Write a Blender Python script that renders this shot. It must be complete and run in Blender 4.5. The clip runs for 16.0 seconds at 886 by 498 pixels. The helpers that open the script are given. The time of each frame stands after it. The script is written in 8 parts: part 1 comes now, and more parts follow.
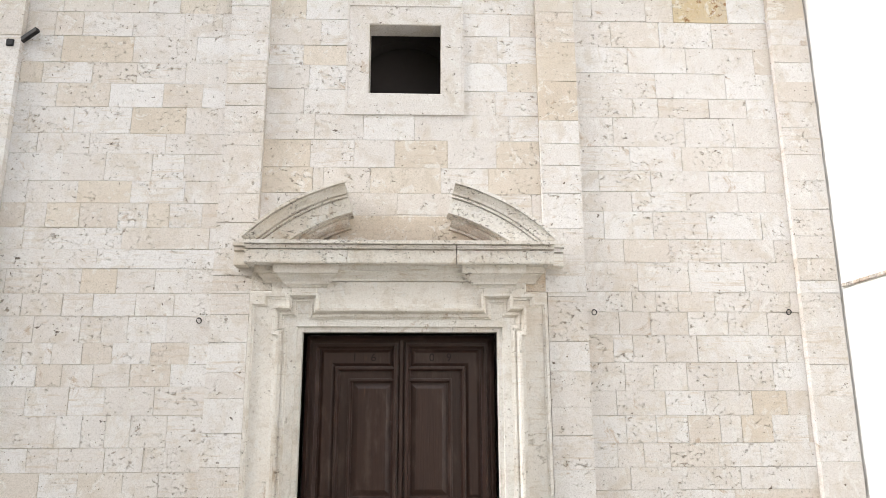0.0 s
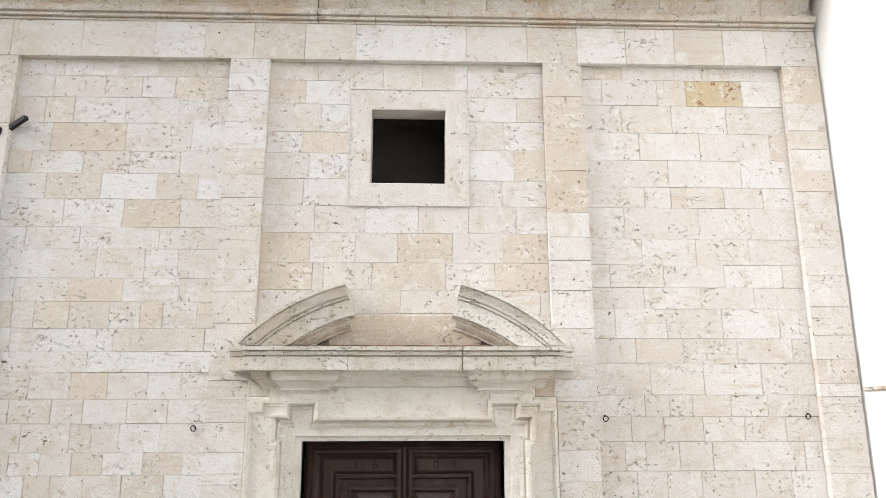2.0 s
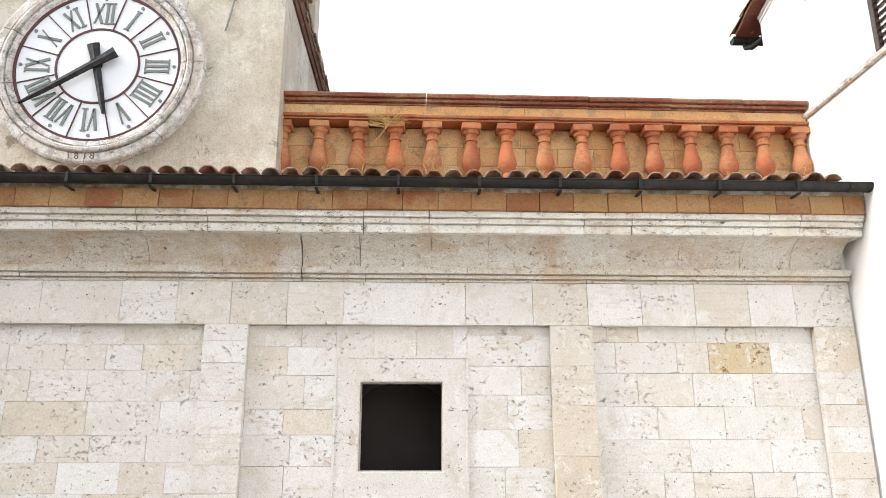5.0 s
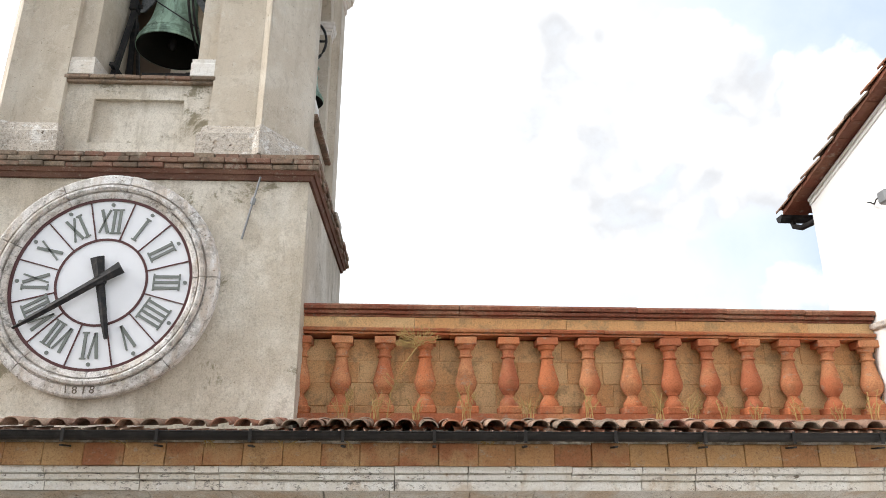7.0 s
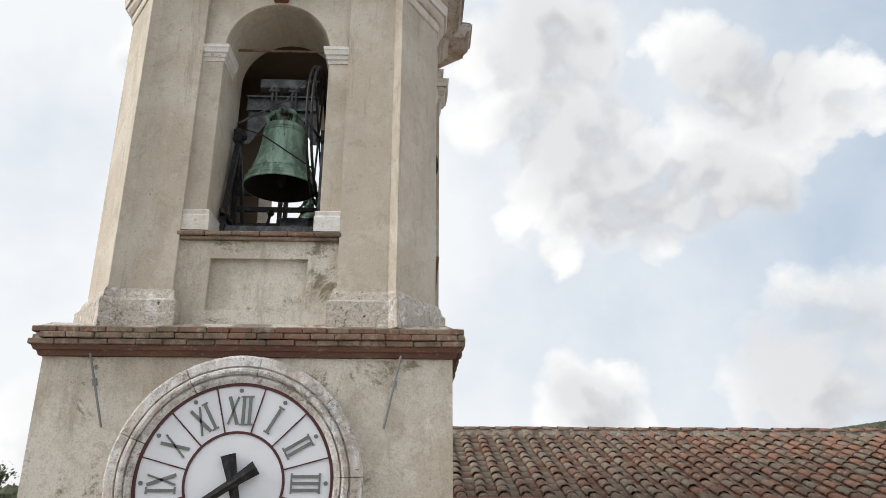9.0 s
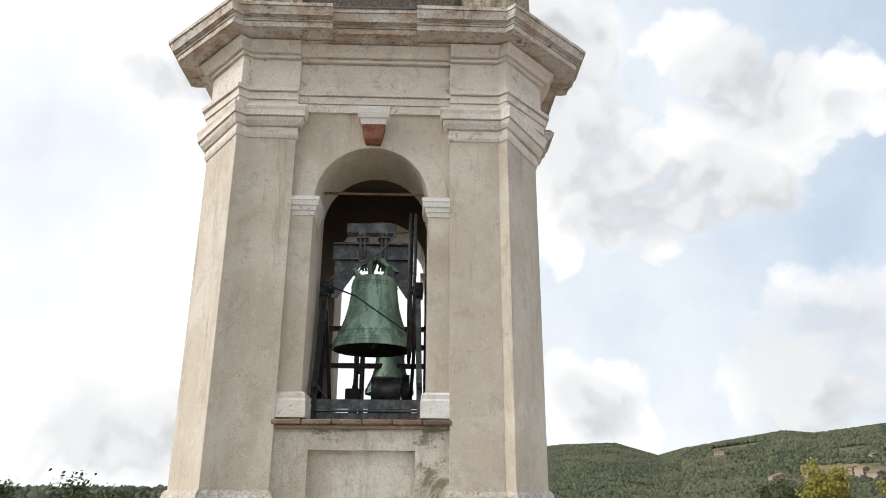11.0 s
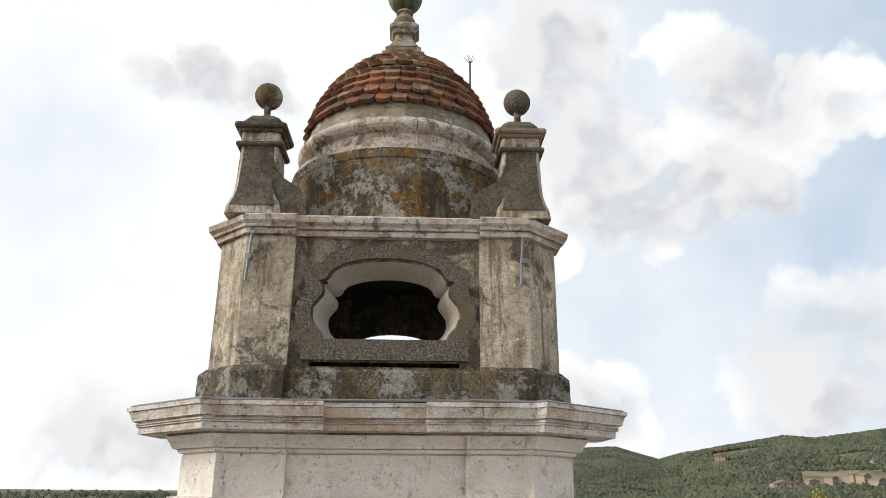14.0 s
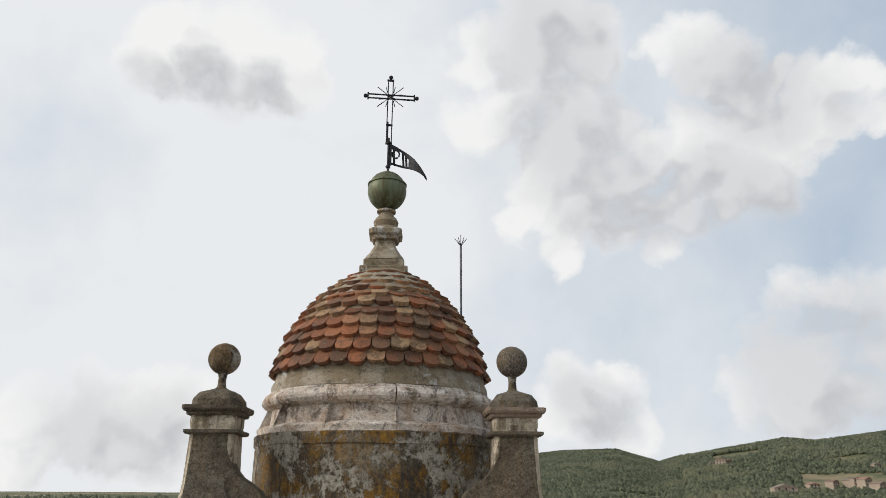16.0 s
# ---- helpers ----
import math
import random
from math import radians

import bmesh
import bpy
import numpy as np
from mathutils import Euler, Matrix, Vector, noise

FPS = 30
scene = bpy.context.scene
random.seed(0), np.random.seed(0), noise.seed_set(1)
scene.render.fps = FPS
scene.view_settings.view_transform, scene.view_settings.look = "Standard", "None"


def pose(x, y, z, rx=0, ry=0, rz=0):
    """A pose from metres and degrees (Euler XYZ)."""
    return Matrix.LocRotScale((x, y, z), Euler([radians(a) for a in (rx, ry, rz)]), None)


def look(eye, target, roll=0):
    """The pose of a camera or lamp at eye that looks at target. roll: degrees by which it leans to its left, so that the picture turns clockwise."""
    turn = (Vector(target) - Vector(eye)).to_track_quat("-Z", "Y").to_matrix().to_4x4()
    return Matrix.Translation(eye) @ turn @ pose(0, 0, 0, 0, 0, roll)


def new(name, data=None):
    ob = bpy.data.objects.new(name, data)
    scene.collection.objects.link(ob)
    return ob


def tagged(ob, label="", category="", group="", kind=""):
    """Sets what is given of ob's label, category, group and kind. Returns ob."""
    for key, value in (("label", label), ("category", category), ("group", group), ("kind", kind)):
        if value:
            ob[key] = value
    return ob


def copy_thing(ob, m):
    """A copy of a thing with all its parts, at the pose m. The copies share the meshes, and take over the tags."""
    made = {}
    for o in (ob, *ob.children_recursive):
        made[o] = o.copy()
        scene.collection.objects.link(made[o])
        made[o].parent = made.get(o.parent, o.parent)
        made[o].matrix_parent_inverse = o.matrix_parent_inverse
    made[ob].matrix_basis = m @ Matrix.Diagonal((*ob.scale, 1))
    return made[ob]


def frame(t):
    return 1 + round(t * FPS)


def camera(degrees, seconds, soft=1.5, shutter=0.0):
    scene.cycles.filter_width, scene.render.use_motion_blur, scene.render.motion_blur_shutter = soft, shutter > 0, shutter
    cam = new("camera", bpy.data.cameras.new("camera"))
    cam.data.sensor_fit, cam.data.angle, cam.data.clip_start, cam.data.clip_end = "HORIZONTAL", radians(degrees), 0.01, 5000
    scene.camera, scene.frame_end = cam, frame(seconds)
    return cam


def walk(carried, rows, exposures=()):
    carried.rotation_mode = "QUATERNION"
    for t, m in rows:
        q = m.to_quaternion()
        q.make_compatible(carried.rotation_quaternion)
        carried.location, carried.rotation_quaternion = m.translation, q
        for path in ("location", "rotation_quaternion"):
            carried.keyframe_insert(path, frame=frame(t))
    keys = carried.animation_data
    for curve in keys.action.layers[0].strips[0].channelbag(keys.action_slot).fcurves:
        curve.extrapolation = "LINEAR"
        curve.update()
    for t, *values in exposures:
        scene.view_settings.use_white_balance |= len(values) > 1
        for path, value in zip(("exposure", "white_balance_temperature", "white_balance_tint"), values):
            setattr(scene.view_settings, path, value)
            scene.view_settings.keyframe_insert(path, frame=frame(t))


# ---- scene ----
# seconds, eye in metres, then degrees: turn to the left, tilt up, lean to the right
cam = camera(63.65, 16.0, soft=0.85)
ROWS = [
    (0.0, 0.215, -7.833, 2.272, -1.94, 13.07, 0.14),
    (0.5, 0.205, -7.814, 2.529, -1.94, 13.15, 0.14),
    (1.0, 0.188, -7.794, 2.820, -1.95, 13.09, 0.13),
    (1.5, 0.179, -7.774, 3.079, -1.98, 13.15, 0.11),
    (2.0, 0.161, -7.760, 3.401, -1.98, 13.18, 0.11),
    (2.5, 0.154, -7.749, 3.762, -1.99, 13.29, 0.10),
    (3.0, 0.161, -7.748, 4.194, -1.99, 13.24, 0.06),
    (3.2, 0.159, -7.730, 4.375, -1.99, 13.19, 0.05),
    (5.3, 0.215, -7.594, 6.671, -2.02, 15.48, 0.04),
    (5.5, 0.221, -7.574, 6.915, -2.03, 15.81, 0.03),
    (6.0, 0.204, -7.523, 7.420, -2.02, 17.23, -0.01),
    (6.5, 0.071, -7.467, 7.889, -2.02, 18.48, -0.04),
    (7.0, -0.181, -7.443, 8.424, -2.05, 18.68, -0.07),
    (7.5, -0.488, -7.411, 8.917, -2.09, 18.63, -0.09),
    (8.0, -0.911, -7.369, 9.461, -2.11, 18.65, -0.12),
    (8.5, -1.323, -7.318, 9.935, -2.10, 18.65, -0.13),
    (9.0, -1.807, -7.291, 10.464, -2.08, 18.65, -0.11),
    (9.2, -1.986, -7.273, 10.657, -2.08, 18.65, -0.12),
    (11.3, -3.063, -7.131, 12.840, -2.02, 18.59, -0.29),
    (11.5, -3.076, -7.138, 13.076, -2.01, 18.66, -0.31),
    (12.0, -3.108, -7.153, 13.744, -2.02, 18.68, -0.32),
    (12.5, -3.148, -7.159, 14.475, -2.01, 18.69, -0.33),
    (13.0, -3.167, -7.119, 15.311, -2.01, 18.69, -0.35),
    (13.5, -3.164, -7.070, 16.099, -2.00, 18.62, -0.37),
    (14.0, -3.170, -7.070, 16.920, -2.00, 18.68, -0.39),
    (14.5, -3.156, -7.037, 17.703, -2.00, 18.75, -0.40),
    (15.0, -3.120, -7.002, 18.537, -2.01, 18.78, -0.36),
    (15.5, -3.080, -6.958, 19.323, -2.01, 18.76, -0.32),
    (16.0, -3.008, -6.910, 20.153, -2.02, 18.73, -0.28),
]
EXPOSURES = [(0.0, 0.56), (3.0, 0.50), (5.5, 0.68), (6.5, 0.40), (7.5, 0.04), (8.0, -0.16), (9.0, -0.24), (12.0, -0.04), (14.0, -0.12), (16.0, -0.42)]
walk(cam, [(t, pose(x, y, z, 0, 0, yaw) @ pose(0, 0, 0, 90 + tilt, 0, 0) @ pose(0, 0, 0, 0, 0, -lean))
           for t, x, y, z, yaw, tilt, lean in ROWS], EXPOSURES)

# ---- sky and sun ----
SUN_FROM = Vector((-0.84, -0.17, 0.52)).normalized()
world = bpy.data.worlds.new("sky")
scene.world = world
world.use_nodes = True


class Net:
    """A short way to write node trees."""

    def __init__(self, tree):
        self.tree = tree

    def node(self, kind, **settings):
        n = self.tree.nodes.new(kind)
        inputs = settings.pop("inputs", {})
        for key, value in settings.items():
            if key == "blend":
                n.blend_type = value
            elif key == "op":
                n.operation = value
            elif key == "data":
                n.data_type = value
            elif key == "interp":
                n.interpolation_type = value
            elif key == "feature":
                n.feature = value
            elif key == "sky":
                n.sky_type = value
        for key, value in inputs.items():
            if isinstance(value, bpy.types.NodeSocket):
                self.tree.links.new(value, n.inputs[key])
            else:
                n.inputs[key].default_value = value
        return n

    def math(self, op, a, b=0.0, c=0.0):
        return self.node("ShaderNodeMath", op=op, inputs={0: a, 1: b, 2: c}).outputs[0]

    def noise(self, vector, scale, detail=4.0, rough=0.55, distortion=0.0):
        return self.node("ShaderNodeTexNoise", inputs={"Vector": vector, "Scale": scale, "Detail": detail, "Roughness": rough, "Distortion": distortion}).outputs["Fac"]

    def voronoi(self, vector, scale, out="Distance"):
        return self.node("ShaderNodeTexVoronoi", inputs={"Vector": vector, "Scale": scale}).outputs[out]

    def step(self, value, lo, hi, a=0.0, b=1.0):
        return self.node("ShaderNodeMapRange", interp="SMOOTHSTEP", inputs={"Value": value, "From Min": lo, "From Max": hi, "To Min": a, "To Max": b}).outputs["Result"]

    def mix(self, fac, a, b, blend="MIX"):
        n = self.node("ShaderNodeMix", data="RGBA", blend=blend, inputs={0: fac})
        for i, v in ((6, a), (7, b)):
            if isinstance(v, bpy.types.NodeSocket):
                self.tree.links.new(v, n.inputs[i])
            else:
                n.inputs[i].default_value = (*v, 1.0)
        return n.outputs[2]

    def scaled(self, vector, s):
        return self.node("ShaderNodeVectorMath", op="MULTIPLY", inputs={0: vector, 1: s}).outputs[0]


net = Net(world.node_tree)
world.node_tree.nodes.clear()
sky = net.node("ShaderNodeTexSky", sky="NISHITA")
sky.sun_disc = False
sky.sun_elevation = math.asin(SUN_FROM.z)
sky.sun_rotation = math.atan2(SUN_FROM.x, SUN_FROM.y)
sky.air_density, sky.dust_density = 1.0, 2.0
way = net.node("ShaderNodeTexCoord").outputs["Generated"]
apart = net.node("ShaderNodeSeparateXYZ", inputs={0: way})
big = net.noise(way, 4.0, 6.0, 0.55, 0.2)
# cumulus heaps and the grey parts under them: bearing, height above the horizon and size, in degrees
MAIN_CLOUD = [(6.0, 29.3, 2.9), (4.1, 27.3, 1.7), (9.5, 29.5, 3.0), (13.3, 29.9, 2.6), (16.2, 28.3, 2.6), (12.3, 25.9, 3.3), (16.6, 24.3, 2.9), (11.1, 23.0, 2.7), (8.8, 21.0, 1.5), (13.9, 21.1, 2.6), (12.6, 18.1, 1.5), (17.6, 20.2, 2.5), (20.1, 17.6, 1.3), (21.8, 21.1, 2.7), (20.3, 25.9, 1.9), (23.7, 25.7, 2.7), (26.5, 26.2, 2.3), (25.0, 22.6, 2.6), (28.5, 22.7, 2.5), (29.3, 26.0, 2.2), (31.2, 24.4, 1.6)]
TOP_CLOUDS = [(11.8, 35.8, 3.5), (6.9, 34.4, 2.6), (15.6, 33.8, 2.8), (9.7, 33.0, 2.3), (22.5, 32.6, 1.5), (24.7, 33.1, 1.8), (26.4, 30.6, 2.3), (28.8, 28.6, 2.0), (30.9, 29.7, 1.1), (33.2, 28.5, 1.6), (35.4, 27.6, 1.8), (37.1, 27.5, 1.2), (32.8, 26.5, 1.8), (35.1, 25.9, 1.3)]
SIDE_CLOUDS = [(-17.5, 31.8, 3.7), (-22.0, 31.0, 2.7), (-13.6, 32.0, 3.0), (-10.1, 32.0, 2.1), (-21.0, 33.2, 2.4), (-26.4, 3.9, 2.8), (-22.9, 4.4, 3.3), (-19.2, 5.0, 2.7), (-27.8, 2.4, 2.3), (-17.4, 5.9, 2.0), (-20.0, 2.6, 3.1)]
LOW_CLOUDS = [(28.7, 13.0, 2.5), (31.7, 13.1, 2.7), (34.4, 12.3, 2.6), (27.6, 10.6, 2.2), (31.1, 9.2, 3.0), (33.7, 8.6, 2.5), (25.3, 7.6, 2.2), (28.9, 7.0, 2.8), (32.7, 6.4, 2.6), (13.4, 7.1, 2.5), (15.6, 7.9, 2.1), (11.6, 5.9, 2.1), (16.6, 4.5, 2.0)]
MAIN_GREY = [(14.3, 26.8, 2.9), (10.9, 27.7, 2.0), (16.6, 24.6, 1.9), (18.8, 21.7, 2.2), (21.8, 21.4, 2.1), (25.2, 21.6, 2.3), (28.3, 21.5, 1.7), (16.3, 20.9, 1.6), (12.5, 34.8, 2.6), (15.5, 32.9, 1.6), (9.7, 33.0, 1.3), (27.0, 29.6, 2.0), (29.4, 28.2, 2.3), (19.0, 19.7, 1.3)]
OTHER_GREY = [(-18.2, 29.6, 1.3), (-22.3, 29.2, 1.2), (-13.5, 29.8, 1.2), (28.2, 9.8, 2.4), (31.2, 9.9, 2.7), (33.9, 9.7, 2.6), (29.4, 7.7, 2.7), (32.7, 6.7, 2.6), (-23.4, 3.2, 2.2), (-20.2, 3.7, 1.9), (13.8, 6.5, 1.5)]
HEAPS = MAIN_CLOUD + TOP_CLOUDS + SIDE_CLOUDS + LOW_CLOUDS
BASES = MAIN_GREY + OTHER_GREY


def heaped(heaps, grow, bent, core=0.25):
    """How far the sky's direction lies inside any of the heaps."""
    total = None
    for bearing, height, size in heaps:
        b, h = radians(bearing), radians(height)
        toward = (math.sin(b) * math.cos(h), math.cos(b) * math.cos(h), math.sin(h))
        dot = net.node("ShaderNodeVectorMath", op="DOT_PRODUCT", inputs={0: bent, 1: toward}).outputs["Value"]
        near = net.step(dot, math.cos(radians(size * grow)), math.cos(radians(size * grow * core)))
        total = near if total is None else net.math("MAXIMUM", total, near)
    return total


def shifted(vector, offset):
    return net.node("ShaderNodeVectorMath", op="ADD", inputs={0: vector, 1: offset}).outputs[0]


def thickness(vector, detail=8.0):
    """How thick the cloud is in a direction: heaps with billowing edges and ragged shreds."""
    ruffle = net.node("ShaderNodeTexNoise", inputs={"Vector": vector, "Scale": 8.0, "Detail": 5.0, "Roughness": 0.55}).outputs["Color"]
    ruffle = net.node("ShaderNodeVectorMath", op="SUBTRACT", inputs={0: ruffle, 1: (0.5, 0.5, 0.5)}).outputs[0]
    ruffle = net.node("ShaderNodeVectorMath", op="SCALE", inputs={0: ruffle, "Scale": 0.13}).outputs[0]
    bent = net.node("ShaderNodeVectorMath", op="NORMALIZE", inputs={0: shifted(vector, ruffle)}).outputs[0]
    shreds = net.noise(vector, 8.0, detail, 0.64, 0.1)
    puffs = net.node("ShaderNodeTexVoronoi", feature="SMOOTH_F1", inputs={"Vector": bent, "Scale": 15.0, "Detail": detail * 0.4, "Roughness": 0.5, "Smoothness": 0.6}).outputs["Distance"]
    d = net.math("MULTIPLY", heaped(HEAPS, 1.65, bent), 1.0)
    d = net.math("ADD", d, net.math("MULTIPLY", net.math("SUBTRACT", shreds, 0.5), 1.5))
    d = net.math("SUBTRACT", d, net.math("MULTIPLY", net.math("SUBTRACT", puffs, 0.42), 0.50))
    return d, bent


elsewhere = net.step(apart.outputs[1], 0.55, 0.2, 0.0, 0.3)
here, bent_here = thickness(way)
broad, _ = thickness(way, 2.5)
sunward, _ = thickness(shifted(way, (-0.034, 0.0, 0.040)), 2.5)
cover = net.step(net.math("ADD", here, elsewhere), 0.08, 0.86, 0.0, 0.95)
# the side turned to the sun stays bright, thick parts turned away go grey
turned = net.step(net.math("SUBTRACT", sunward, broad), -0.20, 0.24)
deep = net.step(here, 0.30, 1.0)
grey = net.math("MULTIPLY", turned, net.math("ADD", net.math("MULTIPLY", deep, 0.20), 0.04))
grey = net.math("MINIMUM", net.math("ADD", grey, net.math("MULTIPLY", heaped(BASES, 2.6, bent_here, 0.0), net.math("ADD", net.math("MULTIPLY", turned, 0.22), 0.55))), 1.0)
white = net.mix(grey, (1.16, 1.16, 1.15), (0.69, 0.70, 0.725))
cloud = net.node("ShaderNodeVectorMath", op="SCALE", inputs={0: white, "Scale": 10.3}).outputs[0]
# thin haze, whiter towards the sun's side and the horizon
veil = net.math("ADD", net.step(apart.outputs[0], 0.56, -0.12, 0.28, 0.98), net.step(apart.outputs[2], 0.28, 0.0, 0.0, 0.30))
veil = net.math("MINIMUM", net.math("ADD", veil, net.math("MULTIPLY", net.math("SUBTRACT", big, 0.5), 1.3)), 1.0)
blue = net.mix(0.75, sky.outputs[0], (6.5, 8.0, 9.8))
glare = net.mix(net.step(apart.outputs[0], -0.50, -0.95), (10.8, 11.1, 11.4), (26.0, 25.6, 25.0))
hazy = net.mix(veil, blue, glare)
sky_all = net.mix(cover, hazy, cloud)
back = net.node("ShaderNodeBackground", inputs={"Color": sky_all, "Strength": 0.1})
out = net.node("ShaderNodeOutputWorld", inputs={"Surface": back.outputs[0]})

sun = new("sun", bpy.data.lights.new("sun", "SUN"))
sun.data.energy, sun.data.angle, sun.data.color = 2.4, radians(20), (1.0, 0.98, 0.95)
sun.matrix_world = look(SUN_FROM * 100, (0, 0, 0))


# ---- materials ----
def gritty(n, pos, c, amount, scale=62.0):
    """Fine grain: dark pores and light crystals of a centimetre or less."""
    g = n.noise(pos, scale, 4, 0.75)
    c = n.mix(n.step(g, 0.50, 0.66, 0.0, amount), c, n.mix(1.0, c, (0.40, 0.36, 0.32), "MULTIPLY"))
    c = n.mix(n.step(g, 0.48, 0.36, 0.0, amount), c, n.mix(1.0, c, (1.30, 1.30, 1.30), "MULTIPLY"))
    if amount > 0.55:
        # blotches of a few centimetres on the roughest surfaces
        b = n.noise(pos, scale * 0.32, 6, 0.82, 0.3)
        c = n.mix(n.step(b, 0.51, 0.60, 0.0, amount * 0.8), c, n.mix(1.0, c, (0.36, 0.33, 0.30), "MULTIPLY"))
        c = n.mix(n.step(b, 0.46, 0.38, 0.0, amount * 0.7), c, n.mix(1.0, c, (1.55, 1.55, 1.55), "MULTIPLY"))
    return c


def material(name, build, rough=0.85, metal=0.0, spec=0.3, grit=0.5):
    """build(net, pos, rnd) returns colour, height of the relief or None, and depth of the relief in metres."""
    m = bpy.data.materials.new(name)
    m.use_nodes = True
    m.node_tree.nodes.clear()
    n = Net(m.node_tree)
    pos = n.node("ShaderNodeNewGeometry").outputs["Position"]
    rnd = n.node("ShaderNodeObjectInfo").outputs["Random"]
    got = build(n, pos, rnd)
    colour, height, depth = got[:3]
    if grit and rough == 0.85 and height is not None and depth < 0.1:
        colour = gritty(n, pos, colour, grit)
    bsdf = n.node("ShaderNodeBsdfPrincipled", inputs={"Roughness": rough, "Metallic": metal, "Specular IOR Level": spec})
    if len(got) > 3:
        m.node_tree.links.new(got[3], bsdf.inputs["Roughness"])
    if isinstance(colour, bpy.types.NodeSocket):
        m.node_tree.links.new(colour, bsdf.inputs["Base Color"])
    else:
        bsdf.inputs["Base Color"].default_value = (*colour, 1.0)
    if height is not None:
        bump = n.node("ShaderNodeBump", inputs={"Height": height, "Distance": depth, "Strength": 1.0})
        m.node_tree.links.new(bump.outputs[0], bsdf.inputs["Normal"])
    n.node("ShaderNodeOutputMaterial", inputs={"Surface": bsdf.outputs[0]})
    return m


def travertine(n, pos, rnd, base=(0.695, 0.66, 0.635), warm=(0.62, 0.535, 0.445), pale=(0.76, 0.745, 0.74), stain=0.40, pits=1.0):
    """Pale limestone with bedding, open pits, warm stains and a tone of its own for each block."""
    move = n.node("ShaderNodeCombineXYZ", inputs={0: n.math("MULTIPLY", rnd, 37.0), 1: n.math("MULTIPLY", rnd, 53.0), 2: n.math("MULTIPLY", rnd, 71.0)}).outputs[0]
    own = n.node("ShaderNodeVectorMath", op="ADD", inputs={0: pos, 1: move}).outputs[0]
    beds = n.noise(n.scaled(own, (1.0, 1.0, 11.0)), 2.4, 7, 0.7)
    cloudy = n.noise(pos, 0.8, 6, 0.66, 0.3)
    mottled = n.noise(own, 3.2, 7, 0.70, 0.6)
    grain = n.noise(pos, 34.0, 5, 0.75)
    other = n.math("FRACT", n.math("MULTIPLY", rnd, 17.31))
    third = n.math("FRACT", n.math("MULTIPLY", rnd, 7.77))
    c = n.mix(n.step(other, 0.2, 0.95, 0.0, 0.9), base, pale)
    c = n.mix(n.step(rnd, 0.80, 0.93, 0.0, 0.40), c, warm)
    c = n.mix(n.step(mottled, 0.47, 0.66, 0.0, 0.55), c, (0.57, 0.505, 0.425))
    c = n.mix(n.step(n.noise(own, 5.5, 7, 0.72, 0.8), 0.56, 0.60, 0.0, 0.55), c, (0.785, 0.775, 0.755))
    c = n.mix(n.step(cloudy, 0.50, 0.72, 0.0, stain), c, warm)
    c = n.mix(n.math("MULTIPLY", n.step(beds, 0.52, 0.66, 0.0, 0.6), n.step(third, 0.45, 0.75)), c, (0.56, 0.47, 0.37))
    rust = n.noise(own, 2.6, 7, 0.74, 1.0)
    c = n.mix(n.step(rust, 0.60, 0.70, 0.0, 0.75), c, (0.44, 0.325, 0.225))
    c = n.mix(n.step(grain, 0.48, 0.75, 0.0, 0.26), c, (0.42, 0.36, 0.29))
    pore = n.noise(n.scaled(own, (1.0, 1.0, 1.5)), 19.0, 5, 0.68, 0.0)
    where = n.step(n.noise(own, 2.4, 5, 0.65), 0.49, 0.62)
    hole = n.math("MULTIPLY", n.math("MULTIPLY", n.step(pore, 0.59, 0.63), where), pits)
    dots = n.math("MULTIPLY", n.step(n.noise(own, 27.0, 3, 0.6), 0.685, 0.71), pits)
    big_pit = n.math("MULTIPLY", n.math("MULTIPLY", n.step(n.noise(n.scaled(own, (1.0, 1.0, 1.4)), 11.0, 4, 0.6), 0.67, 0.69), n.step(n.noise(own, 1.7, 4, 0.6), 0.52, 0.62)), pits)
    dots = n.math("MAXIMUM", dots, big_pit)
    c = n.mix(n.math("MULTIPLY", hole, 0.72), c, (0.30, 0.235, 0.175))
    c = n.mix(n.math("MULTIPLY", dots, 0.9), c, (0.13, 0.095, 0.07))
    h = n.math("SUBTRACT", n.math("ADD", n.math("MULTIPLY", grain, 0.4), n.math("MULTIPLY", beds, 0.3)), n.math("ADD", n.math("MULTIPLY", hole, 0.9), dots))
    return c, h, 0.016


def stained_stone(n, pos, rnd):
    """The same stone high under the eaves, with brown water stains and black specks."""
    c, h, d = travertine(n, pos, rnd, (0.64, 0.595, 0.54), (0.54, 0.445, 0.345), (0.70, 0.67, 0.63), 0.6)
    wide = n.noise(n.scaled(pos, (1.0, 1.0, 1.6)), 0.9, 7, 0.72, 0.5)
    c = n.mix(n.step(wide, 0.47, 0.64, 0.0, 0.72), c, (0.50, 0.36, 0.235))
    c = n.mix(n.step(n.noise(pos, 3.0, 7, 0.75, 0.6), 0.57, 0.66, 0.0, 0.65), c, (0.36, 0.245, 0.16))
    c = n.mix(n.step(n.noise(pos, 11.0, 6, 0.78), 0.60, 0.66, 0.0, 0.8), c, (0.13, 0.10, 0.075))
    return c, h, d


